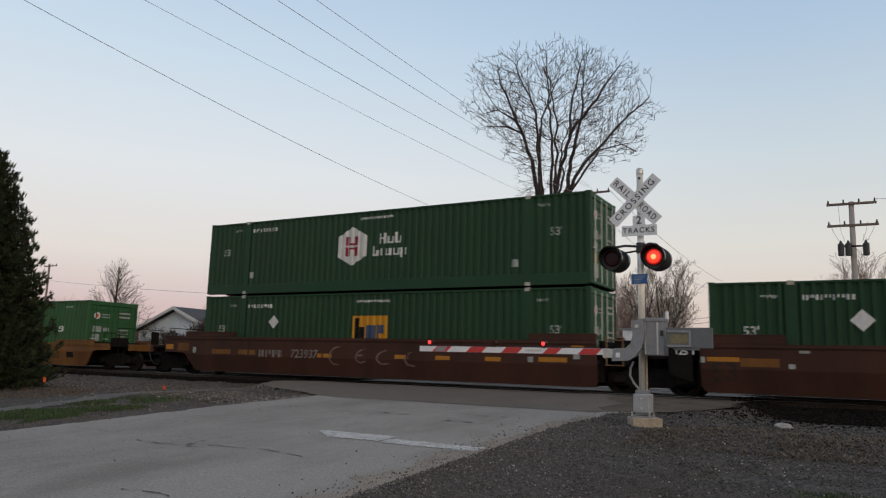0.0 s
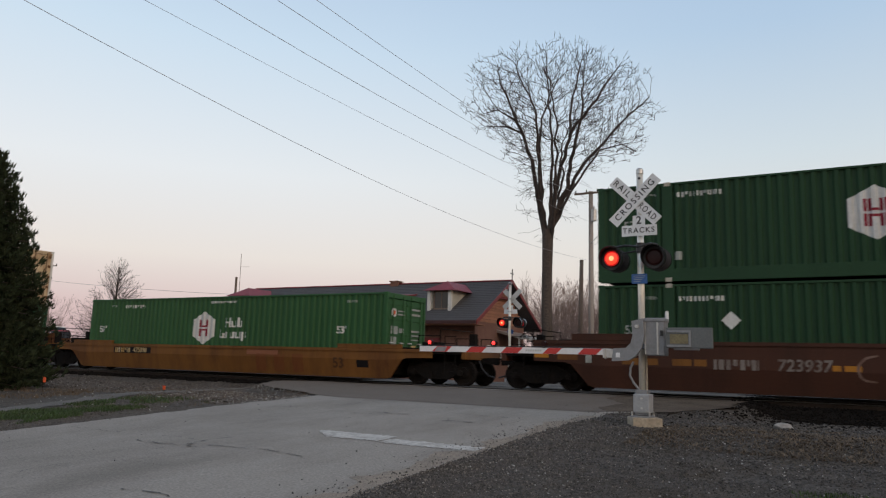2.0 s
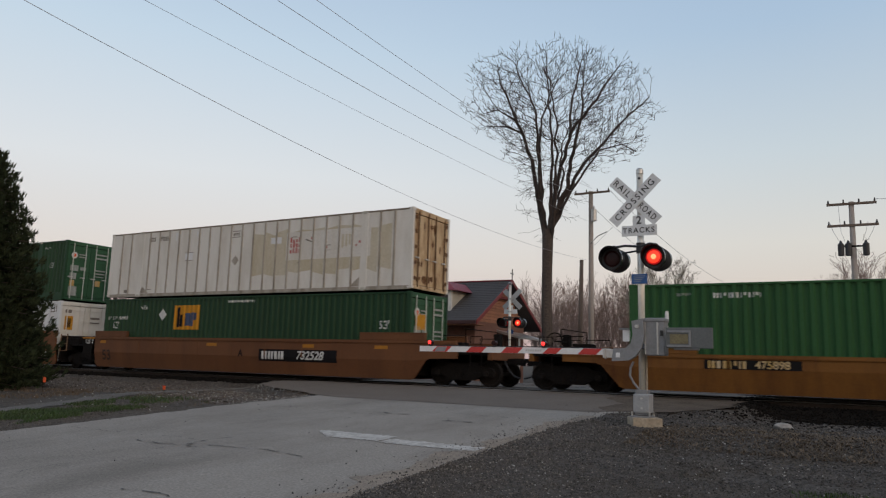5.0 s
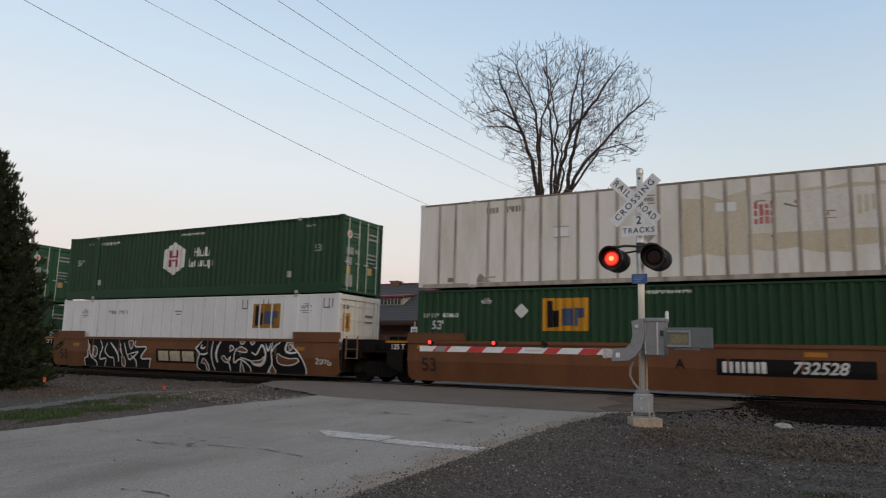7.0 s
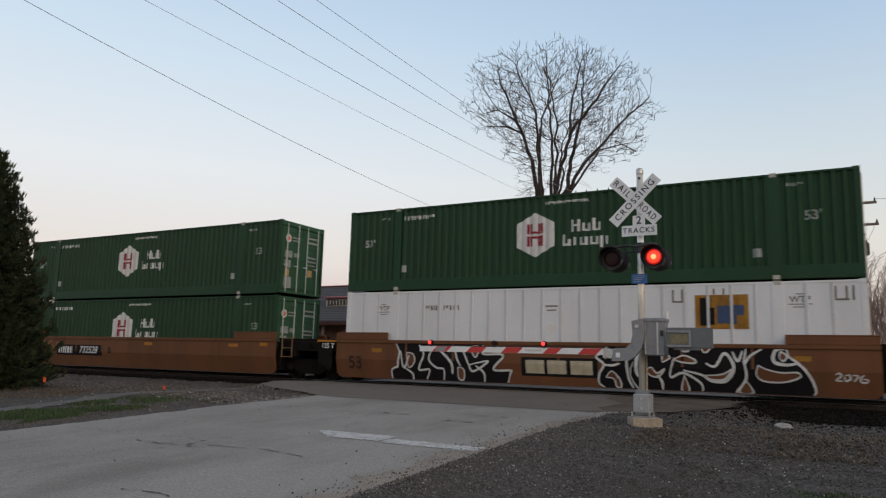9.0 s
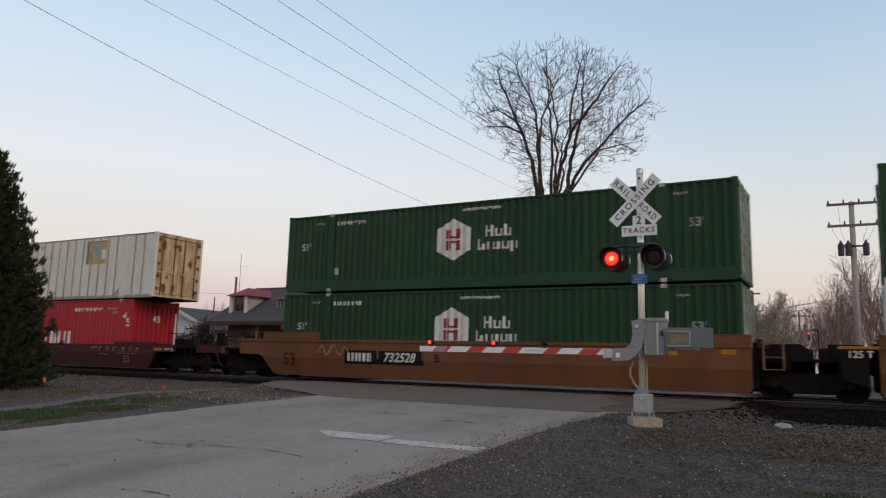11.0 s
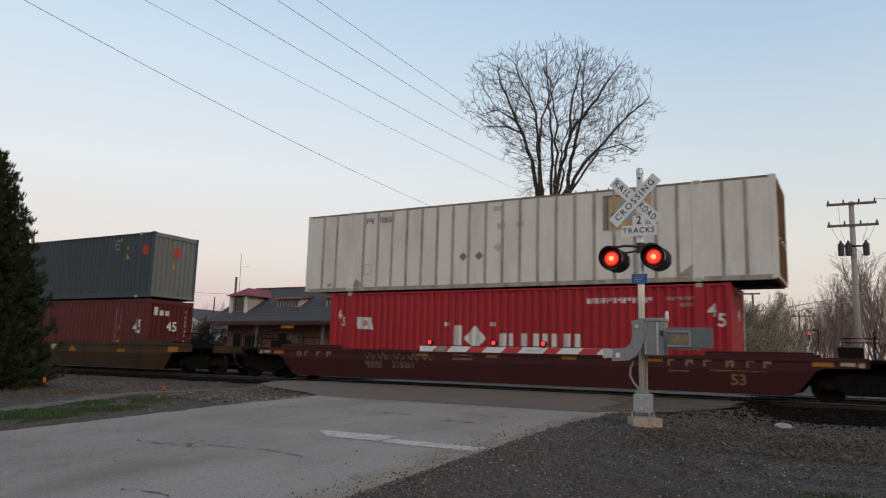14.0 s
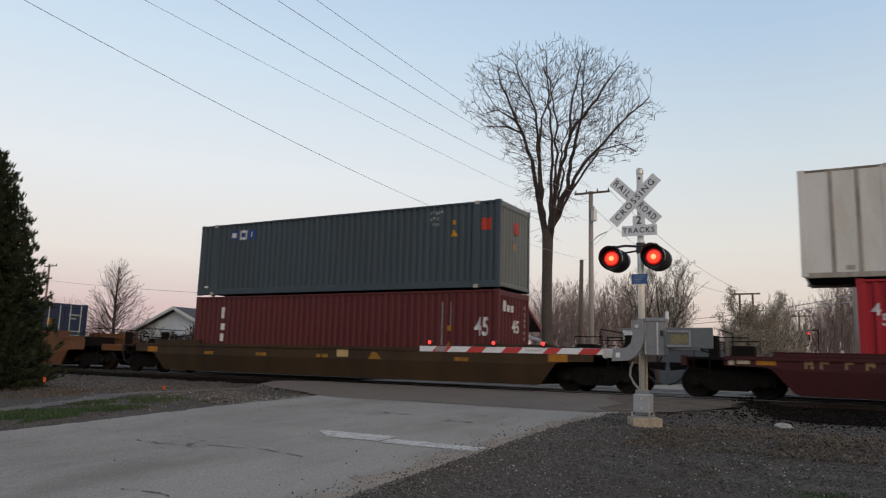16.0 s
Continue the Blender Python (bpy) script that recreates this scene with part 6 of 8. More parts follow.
side_mark(car, [rect(0.7, 1.2, 0.85, 1.1)], M_AMBER_WORN, "inspection_plate")
box = container(-148.57, 0.24, 13.716, M_MAROON, "oxide red corrugated container with white figures", "fine", "front", end_mat=M_MAROON, rail=0.14, posts=False, width=2.5)
mark(box, [rect(-5.40, -5.26, 2.0, 2.45), rect(-5.40, -5.20, 1.55, 1.80), rect(-5.38, -5.24, 1.1, 1.40)], M_MARK, "logo_block", "white blocks")
figures = text_bm("45", 0.82)
for v in figures.verts:
    v.co = Vector((v.co.x * 0.62 + 6.27, 0, v.co.z + 1.66))
part("lettering", drape(figures, box.xs, box.depth, 0.006), M_MARK, box.ob, "white length figures")
mark(box, [rect(4.75, 4.8, 1.0, 2.5), rect(5.1, 5.14, 1.7, 2.5)], M_MARK_DIM, "stencil_bar")
mark(box, [[(4.9, 0.95), (5.2, 0.95), (5.05, 1.2)], rect(4.98, 5.14, 1.55, 1.72)], M_AMBER, "warning_sign")
bm = text_bm("45", 0.5)
for v in bm.verts:
    v.co = Vector((box.half + 0.004, v.co.x * 1.15 + 0.10, v.co.z * 1.15 + 1.72))
part("end_lettering", bm, M_MARK, box.ob, "white length figures")
end_mark(box, [(0.80, 0.86, z, z + 0.13) for z in (0.45, 0.62, 0.86, 1.05, 1.3, 1.5, 1.74, 1.92, 2.12, 2.36)], M_MARK_DIM, "code_bar", "white upright code")
end_mark(box, [(-0.9, -0.7, 2.2, 2.55), (-0.6, -0.4, 2.2, 2.42), (-0.3, -0.1, 2.2, 2.42)], M_MARK, "logo_block", "white blocks")
box = container(-148.57, UP, 13.716, M_SLATE, "slate grey corrugated container with red squares", "fine", "front", end_mat=M_SLATE_LIT, rail=0.2, posts=True, width=2.5)
for a, b, m in ((-5.2, -4.78, M_BLUE), (-4.72, -4.28, M_MARK), (-4.22, -3.85, M_BLUE)):
    mark(box, rect(a, b, 2.2, 2.58), m, "logo_field", "blue and white logo blocks")
mark(box, [rect(-5.1, -4.9, 2.3, 2.5), rect(-4.12, -4.0, 2.3, 2.5)], M_MARK, "logo_block", proud=0.012)
mark(box, rect(-4.58, -4.42, 2.3, 2.48), M_BLUE, "logo_block", proud=0.012)
M_RED_SQ = paint("red_square_marking", (0.50, 0.05, 0.025), spot=(0.2, 0.05, 0.04), spot_scale=4)
mark(box, rect(6.15, 6.55, 1.9, 2.3), M_RED_SQ, "red_square", "red square")
mark(box, bars(4.2, 4.7, 2.6, 0.12, 160) + bars(4.2, 4.6, 2.4, 0.12, 161) + bars(4.3, 4.6, 2.2, 0.12, 162), M_MARK_DIM, "code_bar")
mark(box, [[(5.0, 1.75), (5.3, 1.75), (5.15, 2.0)], rect(5.07, 5.22, 2.15, 2.3)], M_AMBER, "warning_sign")
mark(box, [rect(-6.5, -6.3, 0.3, 0.38)], M_MARK, "small_plate")
end_mark(box, [(-0.1, 0.25, 1.9, 2.3)], M_RED_SQ, "red_square", "red square")
end_mark(box, [(-0.12, 0.0, 1.35, 1.55)], M_AMBER)

# last car to come into view
car = well_car(-172.2, H53, "coupler", "coupler", M_CAR_ORANGE, "brown-orange double-stack well car under one navy container")
box = container(-172.15, 0.24, 12.19, M_NAVY, "navy blue container with a door end covered in small writing", "fine", "doors", end_mat=M_NAVY, rail=0.16, posts=False, width=2.44, height=2.896)
end_mark(box, [(0.2, 0.9, 2.3, 2.38), (0.3, 0.6, 2.12, 2.2), (0.3, 0.9, 1.5, 1.56), (0.3, 0.9, 1.3, 1.36), (0.3, 0.9, 1.1, 1.16), (0.3, 0.7, 0.4, 0.46)], M_MARK_DIM, label="rows of white writing")
end_mark(box, [(-0.9, -0.55, 1.8, 2.1)], M_AMBER)


# ---- the crossing signals ----
M_SLOT = mat("ochre_grimy_weight", (0.20, 0.175, 0.10), 0.8, spot=(0.10, 0.085, 0.06), spot_scale=6, spot_amount=0.8, grain=30)
M_WEIGHT = mat("dark_grey_equipment_paint", (0.135, 0.148, 0.152), 0.6, spec=0.3, spot=(0.10, 0.108, 0.108), spot_scale=4, spot_amount=0.6, grain=30, grain_amount=0.12, bump=0.04)
flashers = []          # glowing lenses: (part, on at the even change-overs, place when lit, place when dark)


def lamp_unit(sig, x, z, s, even, name):
    """One lamp: housing, visor, dark lens and the lit lens that comes forward of it. s = -1 faces local -y."""
    f = lambda y: s * y
    body = part(name, turned([(f(0.02), 0.06), (f(0.05), 0.13), (f(0.14), 0.155), (f(0.16), 0.235), (f(0.175), 0.235)], 32, at=(x, 0, z)), M_BLACK, sig, "black lamp housing with a round shield")
    bm = bmesh.new()
    n = 40
    rings = []
    for r, y in ((0.225, 0.17), (0.228, 0.40), (0.214, 0.40), (0.205, 0.17)):
        rings.append([bm.verts.new((x + r * math.cos(2 * math.pi * i / n), f(y if y < 0.3 else y - 0.08 * (1 - math.sin(2 * math.pi * i / n))), z + r * math.sin(2 * math.pi * i / n))) for i in range(n)])
    for a, b in zip(rings, rings[1:] + rings[:1]):
        for i in range(n):
            bm.faces.new((a[i], a[(i + 1) % n], b[(i + 1) % n], b[i]))
    part("visor", bm, M_HOOD, body)
    part("lens", turned([(f(0.176), 0.158), (f(0.19), 0.158), (f(0.205), 0.12), (f(0.212), 0.05)], 28, at=(x, 0, z)), M_LENS_DARK, body, "dark red glass lens")
    bm = turned([(0, 0.150), (f(0.008), 0.150), (f(0.014), 0.118), (f(0.020), 0.085), (f(0.026), 0.050), (f(0.030), 0.015)], 28)
    me = finish("lit_lens", bm, [M_GLOW_RIM, M_GLOW, M_GLOW_CORE])
    for p in me.polygons:
        far = max(math.hypot(me.vertices[i].co.x, me.vertices[i].co.z) for i in p.vertices)
        p.material_index = 2 if far < 0.053 else 1 if far < 0.12 else 0
    glow = new("lit_lens", me)
    glow.parent = body
    flashers.append((glow, even, (x, f(0.214), z), (x, f(0.10), z)))


def blade(sig, turn, y, words, back_only):
    bm = B((-0.61, 0.61, y - 0.004, y + 0.004, -0.114, 0.114))
    m = pose(-0.07, 0, 4.23, 0, -turn, 0)
    ob = part("crossbuck_blade", bm, M_SIGN, sig, "white crossbuck board with black letters", at=m)
    for word, dx in words:
        t = text_bm(word, 0.172, 0.0, 0.010, 1.32)
        wide = max(v.co.x for v in t.verts) - min(v.co.x for v in t.verts)
        fit_to = 1.02 if len(word) > 5 else 0.41
        for v in t.verts:
            v.co = Vector((v.co.x * fit_to / wide + dx, y - 0.007, v.co.z))
        part("lettering", t, M_BLACK_INK, ob, "black letters")
    part("sign_back", B((-0.605, 0.605, y + 0.005, y + 0.007, -0.11, 0.11)), M_SIGN_BACK, ob, "bare metal sign back")


def crossing_signal(m, label, even_left, gate):
    """Mast in local space: base at z = 0, faces -y."""
    sig = thing("crossing_signal", m, label, "crossing signal", "crossing signals")
    part("foundation", B((-0.26, 0.28, -0.26, 0.26, -0.14, 0.10), bevel=0.02), M_CONCRETE, sig, "stained concrete foundation", at=pose(0.02, 0, 0, 0, 0, 27))
    part("base_box", B((-0.145, 0.165, -0.16, 0.16, 0.18, 0.53), bevel=0.03), M_PALE_GREY, sig, "pale grey cast junction box")
    part("base_flange", B((-0.19, 0.19, -0.18, 0.18, 0.10, 0.13), (-0.12, 0.12, -0.12, 0.12, 0.14, 0.19), (-0.11, 0.11, -0.11, 0.11, 0.52, 0.60), bevel=0.012), M_GREY_PAINT, sig)
    for z in (0.27, 0.45):
        part("bolt", C((0.02, -0.18, z), (0.02, -0.155, z), 0.022, n=6), M_GALV, sig)
    for x in (-0.16, 0.16):
        for y in (-0.15, 0.15):
            part("anchor_bolt", C((x, y, 0.12), (x, y, 0.20), 0.018, n=6), M_GALV, sig)
    part("mast", C((0, 0, 0.15), (0, 0, 4.80), 0.064, n=24), M_MAST, sig, "bright galvanised steel mast", smooth=True)
    part("mast_cap", turned([(4.78, 0.072), (4.86, 0.072), (4.89, 0.05), (4.90, 0.01)], 24, axis="Z"), M_GALV, sig)
    part("mast_hole", turned([(-0.066, 0.026), (-0.062, 0.026)], 16, at=(0.005, 0, 4.68)), M_BLACK, sig)
    blade(sig, -45, -0.10, (("RAIL", -0.36), ("ROAD", 0.33)), False)
    blade(sig, 45, -0.125, (("CROSSING", 0.0),), False)
    plate = part("track_count_plate", B((-0.34, 0.34, -0.095, -0.088, 3.53, 3.74), (-0.125, 0.115, -0.095, -0.088, 3.742, 3.93)), M_SIGN, sig, "white plate with a black 2 over the word TRACKS")
    for word, size, x, z in (("TRACKS", 0.145, -0.01, 3.635), ("2", 0.22, -0.005, 3.83)):
        t = text_bm(word, size, 0.0, 0.012, 1.22)
        for v in t.verts:
            v.co = Vector((v.co.x + x, -0.099, v.co.z + z))
        part("lettering", t, M_BLACK_INK, plate, "black letters")
    part("sign_bracket", B((-0.075, 0.075, -0.09, 0.07, 3.60, 3.66), (-0.075, 0.075, -0.09, 0.07, 4.20, 4.26), bevel=0.01), M_GALV, sig)
    # lamp crossarm and the two pairs of lamps
    part("crossarm", tube([(-0.50, 0, 3.34), (-0.30, -0.02, 3.36), (0, -0.07, 3.32), (0.18, -0.02, 3.38), (0.30, 0, 3.36)], 0.024, 8, C((0, 0, 3.20), (0, 0, 3.40), 0.085, n=16)), M_BLACK, sig, "black pipe arm")
    part("arm_brace", tube([(-0.46, 0, 3.20), (0, 0, 3.26), (0.34, 0, 3.20)], 0.018, 6), M_BLACK, sig)
    for x, even in ((-0.51, even_left), (0.30, not even_left)):
        part("lamp_hanger", B((x - 0.03, x + 0.03, -0.06, 0.06, 3.2, 3.37), bevel=0.01), M_BLACK, sig)
        lamp_unit(sig, x, 3.09, -1, even, "front_lamp")
        lamp_unit(sig, x, 3.09, 1, even, "rear_lamp")
    part("blue_notice", B((-0.16, 0.14, -0.085, -0.078, 2.60, 2.79), bevel=0.004), M_BLUE_SIGN, sig, "small blue notice with white bars")
    part("notice_bars", B(*[(-0.12, 0.10 - 0.03 * i, -0.089, -0.086, 2.745 - 0.035 * i, 2.755 - 0.035 * i) for i in range(4)]), M_FADED_BLUE, sig)
    part("bell", turned([(4.90, 0.03), (4.95, 0.11), (4.99, 0.10), (5.02, 0.02)], 20, axis="Z"), M_GREY_PAINT, sig) if not gate else None
    if not gate:
        part("gate_mechanism", B((-0.55, -0.15, -0.2, 0.2, 1.2, 1.85), bevel=0.03), M_GREY_PAINT, sig)
        return sig
    # gate mechanism
    mech = part("gate_mechanism", B((0.12, 0.48, -0.26, 0.08, 1.24, 1.92), bevel=0.03), M_GREY_PAINT, sig, "grey gate mechanism box")
    part("mechanism_lid", B((0.105, 0.495, -0.275, 0.095, 1.86, 1.935), bevel=0.02), M_GREY_PAINT, mech)
    part("mechanism_rib", B((0.34, 0.37, -0.272, -0.255, 1.26, 1.85), (0.12, 0.14, -0.272, -0.255, 1.26, 1.85)), M_GALV, mech)
    part("mechanism_latch", B((0.41, 0.46, -0.28, -0.255, 1.60, 1.70)), M_BLACK, mech)
    for z in (1.36, 1.70):
        part("pole_clamp", B((-0.10, 0.12, -0.10, 0.10, z, z + 0.10), bevel=0.012), M_GREY_PAINT, sig)
    arm = part("arm_casting", slab([(-0.10, 1.87), (0.11, 1.92), (0.13, 1.62), (0.08, 1.38), (-0.03, 1.22), (-0.16, 1.14), (-0.48, 1.12), (-0.45, 1.36), (-0.22, 1.37), (-0.12, 1.46), (-0.08, 1.62)], -0.36, -0.27), M_GREY_PAINT, sig, "grey curved gate arm casting")
    part("casting_bolt", C((0.0, -0.385, 1.77), (0.0, -0.355, 1.77), 0.035, n=10), M_GALV, arm)
    part("casting_plate", B((-0.40, -0.32, -0.368, -0.36, 1.19, 1.28)), M_SIGN, arm)
    part("conversion_bracket", B((-0.66, -0.44, -0.34, -0.28, 1.18, 1.34), (-0.62, -0.60, -0.36, -0.26, 1.16, 1.36), bevel=0.008), M_GALV, sig)
    # counterweight arms to the road-free side
    weight = part("counterweight", B((0.53, 1.34, -0.36, -0.29, 1.38, 1.75), bevel=0.01), M_WEIGHT, sig, "grey counterweight plate")
    part("weight_frame", B((0.55, 0.97, -0.378, -0.362, 1.40, 1.44), (0.55, 0.97, -0.378, -0.362, 1.66, 1.70), (0.93, 0.97, -0.378, -0.362, 1.44, 1.66)), M_GREY_PAINT, weight)
    part("weight_slot", B((0.60, 0.92, -0.370, -0.361, 1.46, 1.63)), M_SLOT, weight, "stacked ochre weights in the slot")
    part("far_counterweight", B((0.53, 1.0, 0.24, 0.30, 1.36, 1.70), bevel=0.01), M_GREY_PAINT, sig)
    part("stub_post", C((0.45, 0.1, 1.92), (0.45, 0.1, 2.08), 0.04, 0.03, n=10), M_WHITE_TAPE, sig)
    part("conduit", tube([(-0.15, -0.05, 1.12), (-0.20, -0.08, 1.0), (-0.21, -0.09, 0.86), (-0.14, -0.08, 0.72), (-0.05, -0.08, 0.62), (-0.02, -0.08, 0.52)], 0.022, 8), M_GREY_PAINT, sig, "flexible grey conduit")
    part("riser_pipe", C((0.09, -0.03, 0.5), (0.09, -0.03, 1.25), 0.018, n=8), M_CONCRETE, sig)
    # the lowered arm, striped
    gate_arm = part("gate_arm", B((-4.73, -0.50, -0.336, -0.322, 1.232, 1.350), bevel=0.004), M_WHITE_TAPE, sig, "white gate arm with slanted red stripes")
    for x0, x1 in ((-4.375, -3.958), (-3.552, -3.131), (-2.746, -2.321), (-1.836, -1.494), (-1.115, -0.690)):
        part("red_stripe", slab([(x0 - 0.04, 1.234), (x1 - 0.10, 1.234), (x1 + 0.02, 1.348), (x0 + 0.08, 1.348)], -0.341, -0.337), M_RED_TAPE, gate_arm, "slanted red stripe")
    part("arm_scuff", slab([(-4.35, 1.242), (-4.10, 1.242), (-4.05, 1.340), (-4.28, 1.340)], -0.344, -0.3415), M_GREY_PAINT, gate_arm, "grey scuffed patch")
    part("arm_bars", B(*[(-2.24 + 0.05 * i, -2.205 + 0.05 * i, -0.3405, -0.338, 1.275, 1.31) for i in range(7)]), M_GALV, gate_arm)
    part("arm_cable", tube([(-4.5, -0.33, 1.368), (-3.2, -0.33, 1.358), (-1.7, -0.33, 1.368), (-0.5, -0.3, 1.35)], 0.009, 5), M_BLACK, gate_arm)
    for x, mode in ((-4.46, None), (-2.937, even_left), (-1.848, not even_left)):
        light = part("arm_light", B((x - 0.03, x + 0.03, -0.35, -0.30, 1.345, 1.385), bevel=0.006), M_BLACK, gate_arm, "small gate arm light")
        turned([(-0.05, 0.052), (0.05, 0.052), (0.06, 0.03)], 16, bm := bmesh.new(), at=(x, -0.325, 1.428))
        part("light_body", bm, M_LENS_DARK, light)
        g = new("lit_lens", finish("lit_lens", turned([(0, 0.038), (-0.012, 0.038), (-0.03, 0.026), (-0.036, 0.006)], 16), M_GLOW_SMALL))
        g.parent = light
        g.location = (x, -0.378, 1.428)
        if mode is not None:
            flashers.append((g, mode, (x, -0.378, 1.428), (x, -0.33, 1.428)))
    return sig


crossing_signal(pose(-3.59, 14.0, -0.26), "railroad crossing signal with lowered striped gate and red flashers", True, True)
crossing_signal(pose(-14.27, 31.5, -0.42, 0, 0, 180), "farther railroad crossing signal with red flashers on a pale mast", False, False)


# ---- trees ----
def prisms(name, segs, sides, material, parent):
    """Tapered sticks (p0, p1, r0, r1) as one mesh."""
    if not segs:
        return
    p0, p1 = np.array([s[0] for s in segs]), np.array([s[1] for s in segs])
    r0, r1 = np.array([s[2] for s in segs]), np.array([s[3] for s in segs])
    d = p1 - p0
    d /= np.linalg.norm(d, axis=1, keepdims=True) + 1e-9
    up = np.where(np.abs(d[:, 2:3]) > 0.9, np.array([[1.0, 0, 0]]), np.array([[0, 0, 1.0]]))
    u = np.cross(d, up)
    u /= np.linalg.norm(u, axis=1, keepdims=True) + 1e-9
    w = np.cross(d, u)
    verts, n = [], len(segs)
    for p, r in ((p0, r0), (p1, r1)):
        for k in range(sides):
            a = 2 * math.pi * k / sides
            verts.append(p + (u * math.cos(a) + w * math.sin(a)) * r[:, None])
    verts = np.stack(verts, 1).reshape(-1, 3)
    base = np.arange(n)[:, None] * (2 * sides)
    faces = np.concatenate([base + np.array([[k, (k + 1) % sides, sides + (k + 1) % sides, sides + k]]) for k in range(sides)])
    ob = new(name, raw(name, verts.tolist(), faces.tolist(), material))
    for f in ob.data.polygons:
        f.use_smooth = True
    ob.parent = parent
    return ob


def limb(out, p, d, length, r, depth, rnd, up=0.05, step=0.65, spread=(28, 62), kids=1.15, tips=None, r_min=0.010):
    n = max(2, int(length / step))
    d = Vector(d).normalized()
    p = Vector(p)
    for i in range(n):
        f = i / n
        d = (d + Vector((rnd.gauss(0, 0.10), rnd.gauss(0, 0.10), rnd.gauss(0, 0.07) + up))).normalized()
        q = p + d * (length / n)
        ra, rb = max(r * (1 - 0.78 * f), r_min), max(r * (1 - 0.78 * (i + 1) / n), r_min)
        out.append((tuple(p), tuple(q), ra, rb))
        if depth > 0 and f > 0.12:
            k = int(kids) + (rnd.random() < kids % 1)
            for _ in range(k):
                ax = d.orthogonal().normalized()
                ax.rotate(Matrix.Rotation(rnd.uniform(0, 6.283), 3, d))
                c = d.copy()
                c.rotate(Matrix.Rotation(radians(rnd.uniform(*spread)), 3, ax))
                limb(out, q, c, max(0.35, length * rnd.uniform(0.22, 0.48) * (1 - 0.45 * f)), rb * rnd.uniform(0.4, 0.65), depth - 1, rnd, up, step * 0.72, spread, kids, tips, r_min)
        p = q
    if tips is not None and depth <= 1:
        tips.append(tuple(p))


def big_tree():
    """Main limbs laid out by hand; the fine branching fills the crown by growing towards scattered points."""
    rnd = random.Random(44)
    tree = thing("tree", pose(-16.15, 41, -0.5), "tall leafless tree with forked trunk beside the brick station", "tree")
    trunk, crown = [], []
    a = [(0, 0, -0.1, 0.48), (0.03, 0, 0.8, 0.37), (0.05, 0, 2.5, 0.33), (-0.02, 0, 4.6, 0.32), (0.0, 0, 7.0, 0.31), (0.02, 0, 8.6, 0.33), (0.02, 0, 9.4, 0.34)]
    left = [(-0.08, 0, 9.0, 0.22), (-0.3, 0.03, 10.0, 0.20), (-0.5, 0.05, 10.8, 0.19)]
    right = [(0.10, 0, 9.0, 0.23), (0.33, -0.05, 10.0, 0.21), (0.5, -0.1, 10.6, 0.19)]
    for s in (a, left, right):
        for p, q in zip(s, s[1:]):
            trunk.append((p[:3], q[:3], p[3], q[3]))
    # limbs as (x, z) runs with a lean in depth and the radius at the foot
    west_limbs = (((-0.45, 10.4), (-0.7, 11.6), (-0.9, 13.4), (-1.7, 15.7), (-2.6, 17.8), (-3.3, 19.3), (-3.5, 20.2), (-3.3, 20.7), 0.0, 0.17),
             ((-0.3, 10.0), (-0.5, 11.6), (-0.9, 15.0), (-0.9, 16.9), (-0.3, 18.5), (0.1, 19.9), 0.16, 0.14),
             ((-0.15, 9.4), (-0.3, 11.7), (-0.1, 15.3), (-0.2, 16.8), (-0.8, 18.0), (-1.3, 19.6), -0.24, 0.13),
             ((-1.7, 15.7), (-2.8, 16.3), (-4.6, 16.6), -0.05, 0.075),
             ((-2.0, 16.5), (-3.5, 17.6), (-5.0, 17.4), 0.1, 0.07),
             )
    east_limbs = (((0.2, 9.2), (0.35, 11.7), (0.7, 14.3), (0.6, 16.4), (0.6, 19.7), -0.18, 0.13),
             ((0.2, 9.4), (0.4, 11.7), (1.3, 15.1), (1.4, 17.6), (1.8, 19.4), (1.9, 20.2), 0.06, 0.17),
             ((1.35, 15.2), (2.6, 16.7), (3.9, 18.5), (4.7, 19.5), 0.05, 0.12),
             ((0.4, 10.2), (1.2, 11.6), (2.0, 14.8), (2.5, 16.4), (2.6, 19.0), -0.12, 0.16),
             ((0.3, 9.6), (1.5, 12.4), (1.9, 13.1), (3.5, 14.9), (5.2, 16.6), (6.2, 17.4), 0.12, 0.15),
             ((0.15, 9.2), (1.6, 11.6), (3.4, 13.9), (4.8, 14.1), (5.7, 13.4), -0.08, 0.11),
             ((0.1, 8.6), (0.2, 11.0), (0.3, 13.0), (-0.2, 15.2), (0.2, 17.6), 0.42, 0.12),
             ((0.3, 8.8), (0.8, 11.0), (1.2, 13.0), (1.6, 15.4), (1.4, 17.8), -0.42, 0.12))
    pos, par, rad = [], [], []
    for *run, lean, r in west_limbs + east_limbs:
        base, last = run[0], -1
        length = sum(math.dist(p, q) for p, q in zip(run, run[1:]))
        gone = 0
        for p, q in zip(run, run[1:]):
            n = max(1, round(math.dist(p, q) / 0.25))
            for i in range(n):
                f = i / n
                x, z = p[0] + (q[0] - p[0]) * f, p[1] + (q[1] - p[1]) * f
                wob = 0.15 if pos else 0
                pos.append((x + wob * noise.noise((z * 1.3, r * 50, 1)), lean * (z - base[1]) + wob * noise.noise((z * 1.3, r * 50, 8)), z))
                par.append(last)
                rad.append(r * (1 - 0.80 * min(1, (gone + math.dist(p, q) * f) / length)))
                last = len(pos) - 1
            gone += math.dist(p, q)
    n_limb = len(pos)
    goals = []
    # a vase: narrow at the fork, widest at two thirds, a broken flat top
    zs = [11.2, 12.4, 13.4, 14.2, 15.2, 16.3, 18.2, 19.5, 20.2, 20.8]
